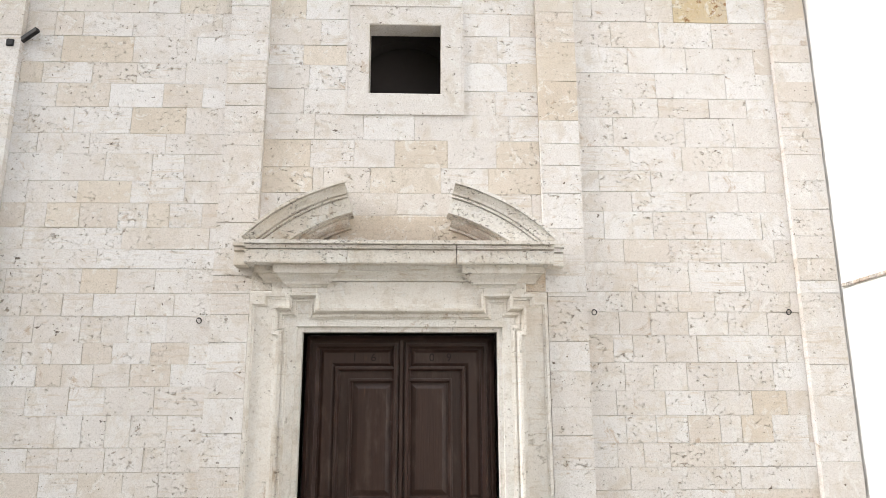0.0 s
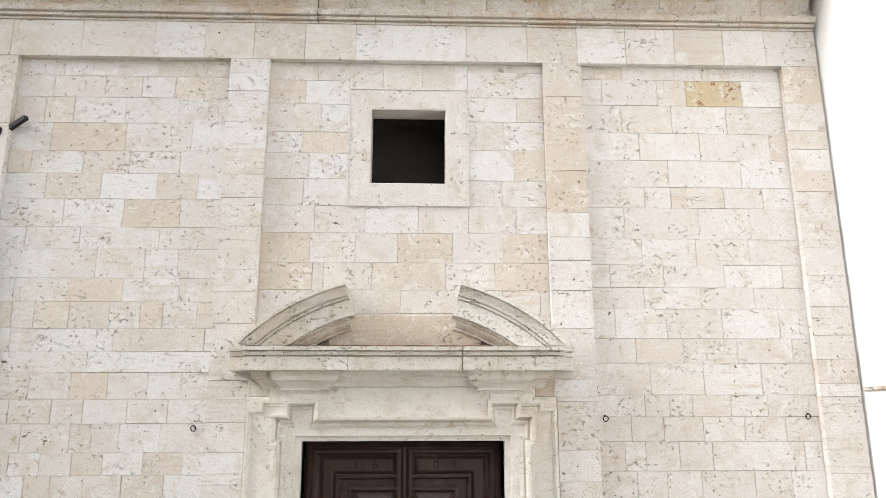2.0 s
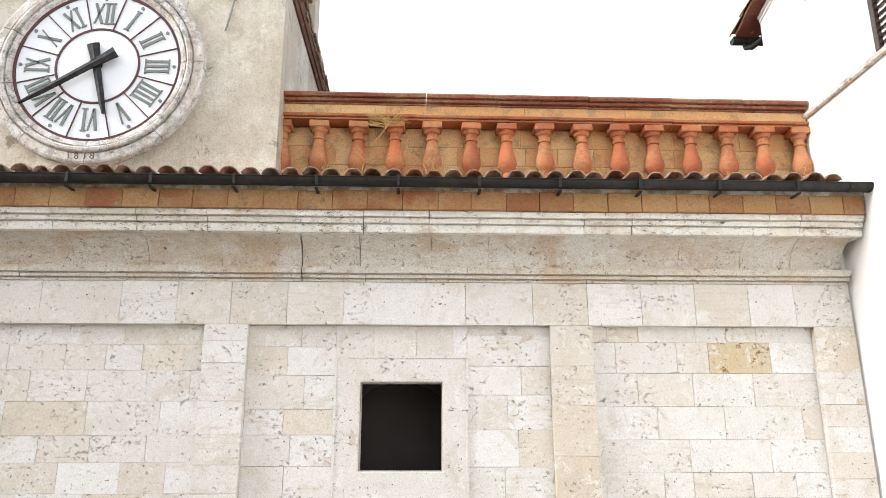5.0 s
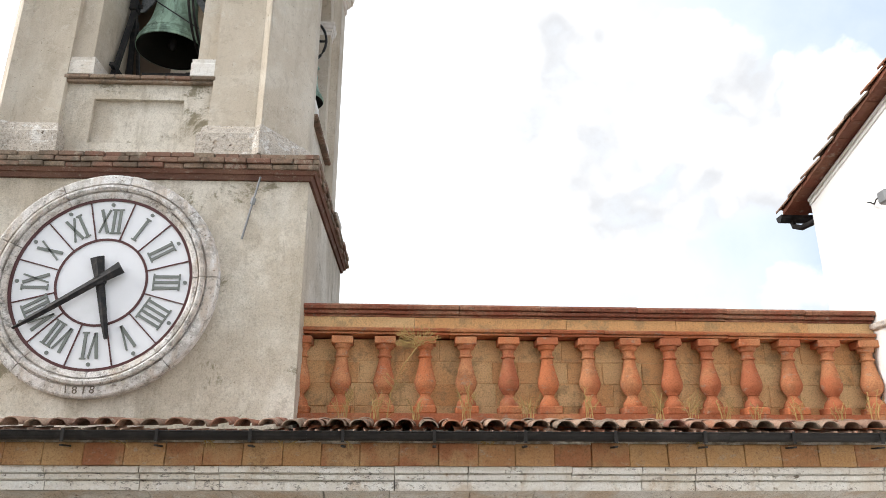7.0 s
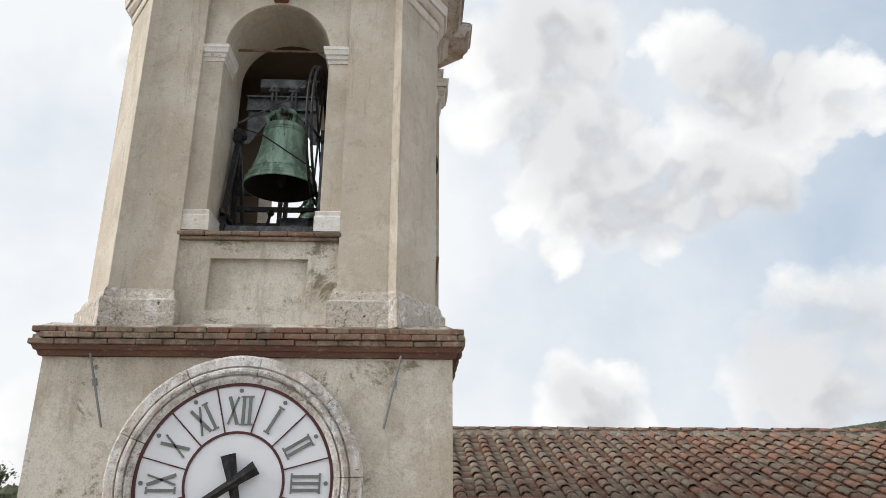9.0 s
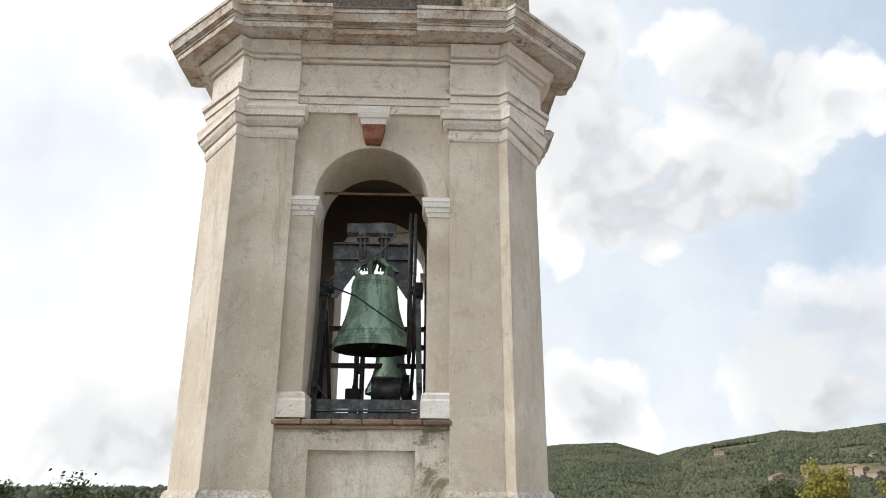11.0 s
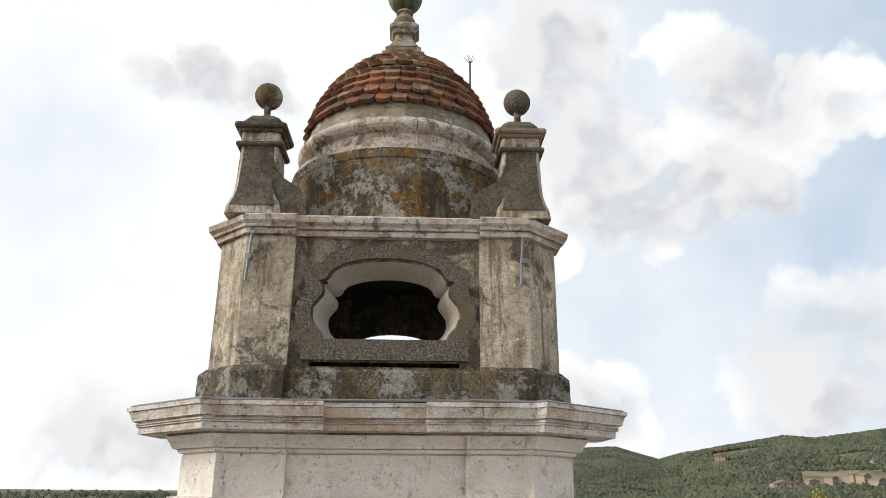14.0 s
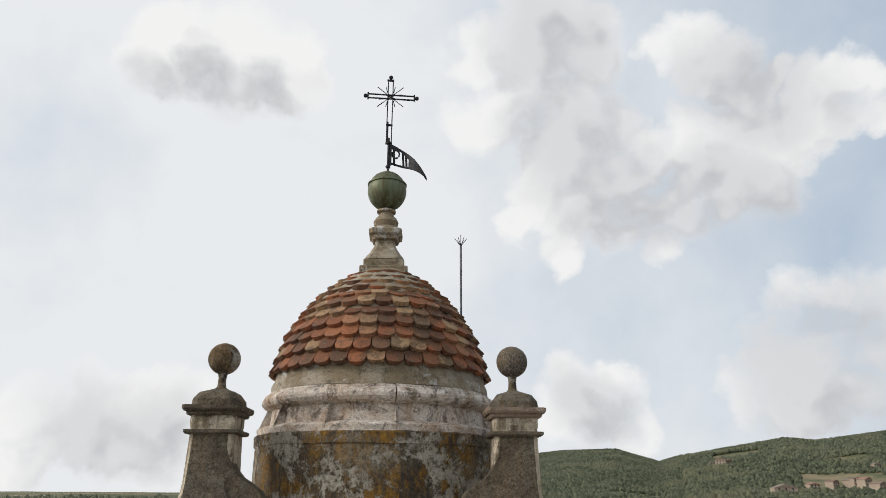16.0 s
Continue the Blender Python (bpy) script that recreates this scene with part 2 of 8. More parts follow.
def weathered(n, pos, rnd, amount=0.85, tone=1.0):
    """The cornices: the same stone, with grey and black lichen and brown runs."""
    c, h, d = travertine(n, pos, rnd, stain=0.35)
    lichen = n.noise(pos, 7.0, 6, 0.72)
    run = n.noise(n.scaled(pos, (3.0, 3.0, 0.6)), 2.4, 4, 0.6)
    if tone < 1.0:
        c = n.mix(1.0 - tone, c, (0.17, 0.15, 0.12))
    c = n.mix(n.step(run, 0.48, 0.66, 0.0, 0.75 * amount), c, (0.40, 0.28, 0.18))
    c = n.mix(n.step(lichen, 0.49, 0.60, 0.0, 0.85 * amount), c, (0.29, 0.26, 0.225))
    black = n.math("MULTIPLY", n.step(n.noise(pos, 13.0, 6, 0.78), 0.50, 0.62, 0.0, amount), n.step(n.noise(pos, 1.7, 4, 0.6), 0.40, 0.56))
    c = n.mix(black, c, (0.075, 0.065, 0.055))
    return c, n.math("ADD", h, n.math("MULTIPLY", lichen, 0.6)), 0.012


def plaster(n, pos, rnd, base=(0.575, 0.505, 0.41), dark=(0.43, 0.37, 0.285), light=(0.73, 0.675, 0.59), moss=0.8):
    big_p = n.noise(pos, 0.8, 6, 0.66, 0.4)
    runs = n.noise(n.scaled(pos, (2.6, 2.6, 0.45)), 1.6, 6, 0.7)
    grain = n.noise(pos, 34.0, 6, 0.75)
    c = n.mix(n.step(big_p, 0.42, 0.58), base, light)
    c = n.mix(n.step(runs, 0.50, 0.66, 0.0, 0.65), c, dark)
    c = n.mix(n.step(n.noise(pos, 2.4, 7, 0.76, 0.8), 0.54, 0.60, 0.0, 0.5), c, (0.60, 0.545, 0.46))
    c = n.mix(n.step(n.noise(pos, 1.5, 8, 0.76, 0.4), 0.575, 0.65, 0.0, moss), c, (0.185, 0.155, 0.085))
    c = n.mix(n.step(n.noise(pos, 6.0, 6, 0.78), 0.53, 0.64, 0.0, 0.38), c, (0.38, 0.325, 0.25))
    c = n.mix(n.step(n.noise(pos, 18.0, 6, 0.8), 0.56, 0.64, 0.0, 0.28), c, (0.27, 0.225, 0.16))
    c = n.mix(n.step(grain, 0.5, 0.75, 0.0, 0.18), c, (0.30, 0.26, 0.20))
    return c, n.math("ADD", n.math("MULTIPLY", grain, 0.8), n.math("MULTIPLY", runs, 0.8)), 0.025


def smooth_plaster(n, pos, rnd):
    """The restored render of the belfry: evener cream, with stains."""
    big_p = n.noise(pos, 1.1, 6, 0.66, 0.3)
    runs = n.noise(n.scaled(pos, (2.2, 2.2, 0.5)), 1.3, 5, 0.66)
    grain = n.noise(pos, 46.0, 5, 0.7)
    c = n.mix(n.step(big_p, 0.40, 0.62), (0.555, 0.48, 0.385), (0.64, 0.575, 0.485))
    c = n.mix(n.step(runs, 0.46, 0.68, 0.0, 0.6), c, (0.45, 0.385, 0.30))
    c = n.mix(n.step(n.noise(pos, 4.2, 7, 0.76, 0.5), 0.51, 0.63, 0.0, 0.5), c, (0.42, 0.355, 0.275))
    c = n.mix(n.step(n.noise(pos, 7.0, 7, 0.76, 0.5), 0.56, 0.62, 0.0, 0.45), c, (0.64, 0.60, 0.53))
    c = n.mix(n.step(n.noise(n.scaled(pos, (5.0, 5.0, 0.4)), 1.2, 6, 0.75), 0.56, 0.68, 0.0, 0.6), c, (0.31, 0.26, 0.195))
    c = n.mix(n.step(grain, 0.48, 0.72, 0.0, 0.3), c, (0.36, 0.31, 0.25))
    c = n.mix(n.step(n.noise(pos, 22.0, 5, 0.75), 0.63, 0.67, 0.0, 0.7), c, (0.22, 0.18, 0.13))
    return c, n.math("ADD", n.math("MULTIPLY", grain, 0.6), n.math("MULTIPLY", big_p, 0.6)), 0.018


def white_tower_stone(n, pos, rnd):
    """Cream stone of the belfry's mouldings: rusty pits and thin dark weather lines."""
    c, h, d = travertine(n, pos, n.math("MULTIPLY", rnd, 0.75), (0.76, 0.68, 0.595), (0.62, 0.495, 0.375), (0.80, 0.74, 0.67), 0.35, 0.4)
    c = n.mix(n.step(n.noise(pos, 3.0, 7, 0.78, 0.5), 0.57, 0.66, 0.0, 0.6), c, (0.43, 0.31, 0.205))
    chips = n.math("MULTIPLY", n.step(n.noise(pos, 24.0, 5, 0.74), 0.60, 0.64), n.step(n.noise(pos, 3.4, 5, 0.7), 0.48, 0.60))
    c = n.mix(n.math("MULTIPLY", chips, 0.8), c, (0.25, 0.155, 0.09))
    return c, n.math("SUBTRACT", h, chips), 0.02


def cornice_stone(n, pos, rnd, dull=0.0):
    c, h, d = white_tower_stone(n, pos, rnd)
    c = n.mix(dull, c, (0.29, 0.225, 0.165))
    c = n.mix(n.step(n.noise(pos, 2.2, 7, 0.76, 0.6), 0.45, 0.60, 0.0, 0.75), c, (0.42, 0.285, 0.185))
    black = n.noise(n.scaled(pos, (1.0, 1.0, 2.2)), 7.0, 8, 0.84)
    c = n.mix(n.step(black, 0.53, 0.64, 0.0, 0.85), c, (0.105, 0.082, 0.06))
    return c, n.math("ADD", h, n.math("MULTIPLY", black, 0.5)), 0.02


def streaked_stone(n, pos, rnd, dull=0.0):
    """The same cornice stone where rain has left black crusts between washed white patches."""
    c, h, d = cornice_stone(n, pos, rnd, dull)
    crust = n.noise(n.scaled(pos, (1.6, 1.6, 1.1)), 3.4, 8, 0.80, 0.4)
    return n.mix(n.step(crust, 0.52, 0.60, 0.0, 0.75), c, (0.085, 0.06, 0.04)), h, d


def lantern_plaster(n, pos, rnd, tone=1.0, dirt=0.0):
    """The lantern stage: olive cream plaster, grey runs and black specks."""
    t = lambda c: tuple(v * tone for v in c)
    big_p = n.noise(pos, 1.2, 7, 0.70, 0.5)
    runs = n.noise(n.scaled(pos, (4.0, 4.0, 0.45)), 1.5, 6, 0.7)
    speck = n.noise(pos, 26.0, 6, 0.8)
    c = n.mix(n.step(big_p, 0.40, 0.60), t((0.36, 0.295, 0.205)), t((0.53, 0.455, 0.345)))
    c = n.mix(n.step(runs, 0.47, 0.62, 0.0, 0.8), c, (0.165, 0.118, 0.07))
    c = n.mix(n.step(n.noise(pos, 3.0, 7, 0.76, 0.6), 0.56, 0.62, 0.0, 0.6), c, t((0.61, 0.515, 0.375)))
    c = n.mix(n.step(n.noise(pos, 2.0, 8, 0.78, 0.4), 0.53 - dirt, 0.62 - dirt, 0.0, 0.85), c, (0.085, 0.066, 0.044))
    c = n.mix(n.step(n.noise(pos, 9.0, 6, 0.78), 0.54, 0.62, 0.0, 0.6), c, (0.19, 0.155, 0.105))
    c = n.mix(n.step(speck, 0.55, 0.66, 0.0, 0.6), c, (0.09, 0.075, 0.055))
    return c, n.math("ADD", n.math("MULTIPLY", speck, 0.8), n.math("MULTIPLY", runs, 0.8)), 0.02


def old_render(n, pos, rnd, tone=1.0, ochre=0.9):
    """The drum: black crust, bare pale patches and ochre lichen."""
    t = lambda c: tuple(v * tone for v in c)
    big_p = n.noise(pos, 1.4, 7, 0.72, 0.4)
    runs = n.noise(n.scaled(pos, (3.0, 3.0, 0.5)), 1.5, 6, 0.7)
    speck = n.noise(pos, 24.0, 6, 0.8)
    c = n.mix(n.step(big_p, 0.42, 0.58), t((0.105, 0.073, 0.042)), t((0.28, 0.22, 0.145)))
    c = n.mix(n.step(runs, 0.46, 0.58, 0.0, 0.8), c, t((0.06, 0.047, 0.032)))
    lichen = n.noise(n.scaled(pos, (1.6, 1.6, 0.6)), 1.3, 10, 0.84, 0.0)
    c = n.mix(n.step(lichen, 0.47, 0.57, 0.0, ochre), c, t((0.33, 0.165, 0.018)))
    patch = n.noise(pos, 1.5, 10, 0.82, 0.2)
    bare = n.step(patch, 0.490, 0.525)
    c = n.mix(n.math("MULTIPLY", bare, 0.9), c, n.mix(n.noise(pos, 8.0, 6, 0.75), t((0.36, 0.315, 0.24)), t((0.62, 0.565, 0.465))))
    c = n.mix(n.step(n.noise(pos, 7.0, 7, 0.8), 0.55, 0.63, 0.0, 0.75), c, t((0.055, 0.045, 0.032)))
    c = n.mix(n.step(speck, 0.55, 0.65, 0.0, 0.65), c, t((0.035, 0.03, 0.022)))
    return c, n.math("SUBTRACT", n.math("ADD", n.math("MULTIPLY", speck, 0.8), n.math("MULTIPLY", big_p, 0.8)), n.math("MULTIPLY", bare, 0.5)), 0.03


def grey_ring(n, pos, rnd):
    """Mossy stone of the dome's ring and foot: grey brown with pale worn spots."""
    speck = n.noise(pos, 20.0, 6, 0.8)
    big_p = n.noise(pos, 2.0, 7, 0.74, 0.4)
    c = n.mix(n.step(big_p, 0.42, 0.60), (0.24, 0.185, 0.115), (0.38, 0.325, 0.245))
    c = n.mix(n.step(n.noise(pos, 3.2, 7, 0.76, 0.5), 0.56, 0.60, 0.0, 0.8), c, (0.52, 0.50, 0.46))
    c = n.mix(n.step(n.noise(pos, 6.5, 7, 0.78), 0.53, 0.62, 0.0, 0.75), c, (0.11, 0.09, 0.06))
    c = n.mix(n.step(speck, 0.54, 0.66, 0.0, 0.6), c, (0.07, 0.058, 0.042))
    return c, n.math("ADD", speck, big_p), 0.02


def speckled_stone(n, pos, rnd):
    speck = n.noise(pos, 58.0, 4, 0.75)
    spot = n.noise(pos, 9.0, 6, 0.75)
    c = n.mix(n.step(speck, 0.42, 0.62), (0.062, 0.05, 0.038), (0.26, 0.22, 0.175))
    c = n.mix(n.step(spot, 0.52, 0.64, 0.0, 0.6), c, (0.055, 0.048, 0.04))
    c = n.mix(n.step(n.noise(pos, 2.4, 5, 0.7), 0.46, 0.60, 0.0, 0.7), c, (0.15, 0.11, 0.06))
    return c, n.math("ADD", speck, spot), 0.015


def terracotta(n, pos, rnd, a=(0.50, 0.165, 0.068), b=(0.36, 0.115, 0.055), c3=(0.55, 0.27, 0.13)):
    big_p = n.noise(pos, 2.0, 5, 0.65)
    grain = n.noise(pos, 40.0, 5, 0.7)
    c = n.mix(rnd, a, b)
    c = n.mix(n.step(big_p, 0.42, 0.64, 0.0, 0.8), c, c3)
    c = n.mix(n.step(n.noise(pos, 4.0, 6, 0.75), 0.52, 0.64, 0.0, 0.5), c, tuple(v * 0.42 for v in a))
    c = n.mix(n.step(n.noise(n.scaled(pos, (1.0, 1.0, 2.0)), 8.0, 6, 0.75), 0.56, 0.66, 0.0, 0.6), c, (0.30, 0.25, 0.19))
    c = n.mix(n.step(grain, 0.5, 0.85, 0.0, 0.3), c, (0.20, 0.10, 0.06))
    return c, grain, 0.006


def ochre_plaster(n, pos, rnd):
    big_p = n.math("ADD", n.math("MULTIPLY", n.noise(pos, 1.4, 5, 0.62), 0.7), n.math("MULTIPLY", rnd, 0.3))
    c = n.mix(n.step(big_p, 0.36, 0.70), (0.62, 0.345, 0.155), (0.69, 0.485, 0.26))
    c = n.mix(n.step(n.noise(pos, 5.0, 6, 0.7), 0.50, 0.64, 0.0, 0.65), c, (0.33, 0.235, 0.125))
    g = n.noise(pos, 30.0, 5, 0.7)
    return c, n.math("ADD", g, big_p), 0.01


def roof_tile(n, pos, rnd, red=0.0):
    grain = n.noise(pos, 30.0, 5, 0.7)
    big_p = n.noise(pos, 0.45, 4, 0.6)
    fr = n.math("FRACT", n.math("MULTIPLY", rnd, 13.7))
    c = n.mix(fr, (0.205 + red, 0.10 + red * 0.25, 0.066), (0.17 + red * 0.6, 0.11, 0.08))
    c = n.mix(n.step(n.math("ADD", n.math("MULTIPLY", rnd, 0.5), n.math("MULTIPLY", n.noise(pos, 3.0, 5, 0.7), 0.6)), 0.46, 0.62, 0.0, 0.9), c, (0.225, 0.18, 0.135))
    c = n.mix(n.step(big_p, 0.46, 0.60, 0.0, 0.45), c, (0.16, 0.125, 0.095))
    c = n.mix(n.step(n.noise(pos, 9.0, 6, 0.75), 0.53, 0.64, 0.0, 0.7), c, (0.37, 0.325, 0.265))
    along = n.node("ShaderNodeSeparateXYZ", inputs={0: pos}).outputs[0]
    newer = n.math("MULTIPLY", n.step(n.math("FRACT", n.math("MULTIPLY", rnd, 29.3)), 0.62, 0.68), n.step(along, 0.0, 6.0, 0.05, 0.7))
    c = n.mix(newer, c, (0.31, 0.155, 0.105))
    c = n.mix(n.step(grain, 0.55, 0.8, 0.0, 0.4), c, (0.06, 0.05, 0.04))
    return c, grain, 0.008


def dome_tile(n, pos, rnd):
    grain = n.noise(pos, 34.0, 5, 0.72)
    fr = n.math("FRACT", n.math("MULTIPLY", rnd, 13.7))
    c = n.mix(n.step(rnd, 0.0, 1.0), (0.31, 0.112, 0.048), (0.135, 0.062, 0.036))
    c = n.mix(n.step(fr, 0.40, 0.92, 0.0, 0.85), c, (0.40, 0.265, 0.145))
    c = n.mix(n.step(n.noise(pos, 4.0, 7, 0.76), 0.47, 0.58, 0.0, 0.7), c, (0.085, 0.058, 0.036))
    c = n.mix(n.step(n.noise(pos, 8.0, 6, 0.78), 0.60, 0.65, 0.0, 0.6), c, (0.33, 0.24, 0.15))
    c = n.mix(n.step(grain, 0.48, 0.68, 0.0, 0.6), c, (0.04, 0.03, 0.022))
    return c, grain, 0.008


def old_brick(n, pos, rnd):
    grain = n.noise(pos, 36.0, 5, 0.72)
    c = n.mix(rnd, (0.20, 0.098, 0.068), (0.27, 0.21, 0.15))
    c = n.mix(n.step(n.noise(pos, 8.0, 6, 0.75), 0.53, 0.62, 0.0, 0.7), c, (0.36, 0.31, 0.25))
    c = n.mix(n.step(n.noise(pos, 3.0, 7, 0.76), 0.48, 0.60, 0.0, 0.8), c, (0.115, 0.092, 0.066))
    c = n.mix(n.step(grain, 0.55, 0.75, 0.0, 0.6), c, (0.07, 0.06, 0.05))
    return c, grain, 0.01


def dark_wood(n, pos, rnd):
    grain = n.noise(n.scaled(pos, (30.0, 30.0, 1.2)), 1.6, 6, 0.65, 0.6)
    worn = n.noise(n.scaled(pos, (3.0, 3.0, 1.0)), 2.2, 5, 0.65)
    c = n.mix(grain, (0.017, 0.0072, 0.0055), (0.050, 0.022, 0.015))
    c = n.mix(n.step(worn, 0.50, 0.72, 0.0, 0.7), c, (0.072, 0.046, 0.038))
    c = n.mix(n.step(n.noise(n.scaled(pos, (14.0, 14.0, 2.0)), 2.0, 6, 0.75), 0.60, 0.70, 0.0, 0.6), c, (0.10, 0.045, 0.022))
    return c, grain, 0.004


def metal_dark(n, pos, rnd):
    g = n.noise(pos, 14.0, 5, 0.7)
    return n.mix(n.step(g, 0.45, 0.7), (0.018, 0.018, 0.020), (0.055, 0.047, 0.042)), g, 0.002


def steel_grey(n, pos, rnd):
    g = n.noise(pos, 9.0, 5, 0.7)
    return n.mix(n.step(g, 0.4, 0.7), (0.07, 0.074, 0.078), (0.17, 0.175, 0.18)), g, 0.001


def bronze_green(n, pos, rnd):
    g = n.noise(n.scaled(pos, (1.0, 1.0, 0.35)), 6.0, 6, 0.7, 0.6)
    s = n.noise(pos, 28.0, 5, 0.7)
    c = n.mix(n.step(g, 0.38, 0.62), (0.12, 0.18, 0.14), (0.29, 0.42, 0.33))
    c = n.mix(n.step(n.noise(n.scaled(pos, (1.0, 1.0, 0.3)), 9.0, 5, 0.75), 0.55, 0.68, 0.0, 0.8), c, (0.032, 0.034, 0.027))
    return c, n.math("ADD", n.math("MULTIPLY", s, 0.4), g), 0.003


def copper_green(n, pos, rnd):
    g = n.noise(n.scaled(pos, (6.0, 6.0, 0.7)), 1.8, 5, 0.65)
    c = n.mix(n.step(g, 0.36, 0.66), (0.085, 0.078, 0.035), (0.14, 0.165, 0.10))
    c = n.mix(n.step(n.noise(n.scaled(pos, (9.0, 9.0, 1.0)), 2.1, 4, 0.6), 0.57, 0.70, 0.0, 0.75), c, (0.10, 0.065, 0.028))
    return c, g, 0.002


def white_wall(n, pos, rnd):
    g = n.noise(pos, 24.0, 4, 0.6)
    b = n.noise(pos, 0.7, 4, 0.6)
    return n.mix(n.step(b, 0.4, 0.7), (0.90, 0.895, 0.88), (0.85, 0.845, 0.83)), n.math("ADD", g, b), 0.004


def enamel(n, pos, rnd):
    g = n.noise(pos, 3.0, 5, 0.65)
    return n.mix(n.step(g, 0.5, 0.8, 0.0, 0.5), (0.78, 0.79, 0.83), (0.66, 0.67, 0.70)), g, 0.0005


STONE = material("travertine blocks", travertine, grit=0.3)
TAN = material("tan travertine", lambda n, p, r: travertine(n, p, r, (0.655, 0.585, 0.505), (0.60, 0.50, 0.395), (0.69, 0.63, 0.56), 0.5, 0.9), grit=0.3)


def rusty_stone(n, pos, rnd):
    c, h, d = travertine(n, pos, rnd, (0.55, 0.43, 0.26), (0.50, 0.32, 0.14), (0.60, 0.50, 0.34), 0.9)
    return n.mix(n.step(n.noise(pos, 7.0, 6, 0.75), 0.55, 0.62, 0.0, 0.85), c, (0.26, 0.12, 0.04)), h, d


RUSTY = material("rust-stained travertine", rusty_stone, grit=0.3)
WALLTOP = material("greyed travertine", lambda n, p, r: travertine(n, p, r, (0.65, 0.605, 0.555), (0.57, 0.48, 0.385), (0.71, 0.675, 0.635), 0.6, 1.2), grit=0.3)
MARBLE = material("dressed white stone", lambda n, p, r: travertine(n, p, r, (0.77, 0.735, 0.69), (0.64, 0.54, 0.43), (0.81, 0.79, 0.755), 0.5, 0.6), grit=0.2)
WEATHERED = material("weathered cornice stone", weathered)
TOWERSTONE = material("tower travertine", white_tower_stone, grit=0.35)
CORNICE = material("lichen-stained cornice stone", lambda n, p, r: cornice_stone(n, p, r, 0.2))
THINCORNICE = material("dull lantern cornice stone", lambda n, p, r: streaked_stone(n, p, r, 0.22))
TORUS = material("pale torus stone", lambda n, p, r: streaked_stone(n, p, n.math("MULTIPLY", r, 0.1), 0.25), grit=0.6)
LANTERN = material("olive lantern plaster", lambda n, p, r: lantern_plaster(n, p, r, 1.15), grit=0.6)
# lower tone and more dark blotches for the recessed bays and side walls
BAY = material("dark-toned lantern plaster", lambda n, p, r: lantern_plaster(n, p, r, 0.75, 0.07), grit=0.85)
DARKCOAT = material("black lichened crust", lambda n, p, r: lantern_plaster(n, p, r, 0.27, 0.04), grit=0.9)
RINGSTONE = material("grey-white ring stone", lambda n, p, r: weathered(n, p, n.math("MULTIPLY", r, 0.6), 0.6), grit=0.4)
PLINTH = material("pitted plinth stone", lambda n, p, r: travertine(n, p, r, (0.46, 0.405, 0.345), (0.38, 0.31, 0.24), (0.54, 0.485, 0.425), 0.55, 1.6), grit=0.6)
GREYSTONE = material("grey weathered stone", grey_ring)
MORTAR = material("old mortar", lambda n, p, r: (n.mix(n.step(n.noise(p, 4.0, 6, 0.7), 0.42, 0.6), (0.26, 0.215, 0.165), (0.56, 0.51, 0.45)), n.noise(p, 40.0, 4, 0.7), 0.006))
PLASTER = material("stained lime plaster", plaster, grit=0.35)
RENDER = material("restored cream render", smooth_plaster, grit=0.16)
CRUST = material("crusted old render", lambda n, p, r: old_render(n, p, r, 0.72, 0.3), grit=0.85)
DRUM = material("black crusted render", lambda n, p, r: old_render(n, p, r, 0.85), grit=0.85)
def specked(n, pos, rnd):
    """Dressed white stone with brown clouds and clusters of fine black lichen specks."""
    c, h, d = travertine(n, pos, rnd, (0.72, 0.68, 0.625), (0.60, 0.50, 0.39), (0.77, 0.745, 0.71), 0.5)
    specks = n.math("MULTIPLY", n.step(n.noise(n.scaled(pos, (0.6, 1.0, 1.4)), 26.0, 6, 0.8), 0.535, 0.60), n.step(n.noise(pos, 2.3, 6, 0.74), 0.44, 0.58))
    c = n.mix(n.step(n.noise(pos, 2.0, 7, 0.76, 0.5), 0.53, 0.66, 0.0, 0.6), c, (0.46, 0.345, 0.235))
    return n.mix(n.math("MULTIPLY", specks, 0.85), c, (0.10, 0.085, 0.07)), h, d


PEDIMENT = material("lightly weathered stone", specked, grit=0.25)
BAND = material("faded brick band", lambda n, p, r: terracotta(n, p, r, (0.25, 0.095, 0.042), (0.36, 0.20, 0.085), (0.40, 0.25, 0.12)))
STAINED = material("stained cove stone", stained_stone)
VERGE = material("dark red verge tile", lambda n, p, r: terracotta(n, p, r, (0.19, 0.06, 0.035), (0.13, 0.048, 0.03), (0.24, 0.11, 0.065)))
DARKBRICK = material("sooty brick", lambda n, p, r: terracotta(n, p, r, (0.17, 0.075, 0.05), (0.12, 0.06, 0.045), (0.20, 0.11, 0.075)))
SPECKLE = material("speckled grey stone", speckled_stone)
RAIL = material("dark red terracotta", lambda n, p, r: terracotta(n, p, r, (0.30, 0.095, 0.055), (0.22, 0.08, 0.05), (0.38, 0.21, 0.13)), grit=0.6)
TERRA = material("terracotta", terracotta)
OCHRE = material("ochre plaster", ochre_plaster)
TILE = material("old roof tile", roof_tile)
def eaves_tile(n, pos, rnd):
    c, h, d = roof_tile(n, pos, rnd, 0.16)
    pale = n.step(n.math("FRACT", n.math("MULTIPLY", rnd, 41.7)), 0.35, 0.75, 0.15, 0.8)
    return n.mix(n.math("MULTIPLY", pale, n.step(n.noise(pos, 7.0, 6, 0.72), 0.36, 0.52)), c, (0.47, 0.32, 0.235)), h, d


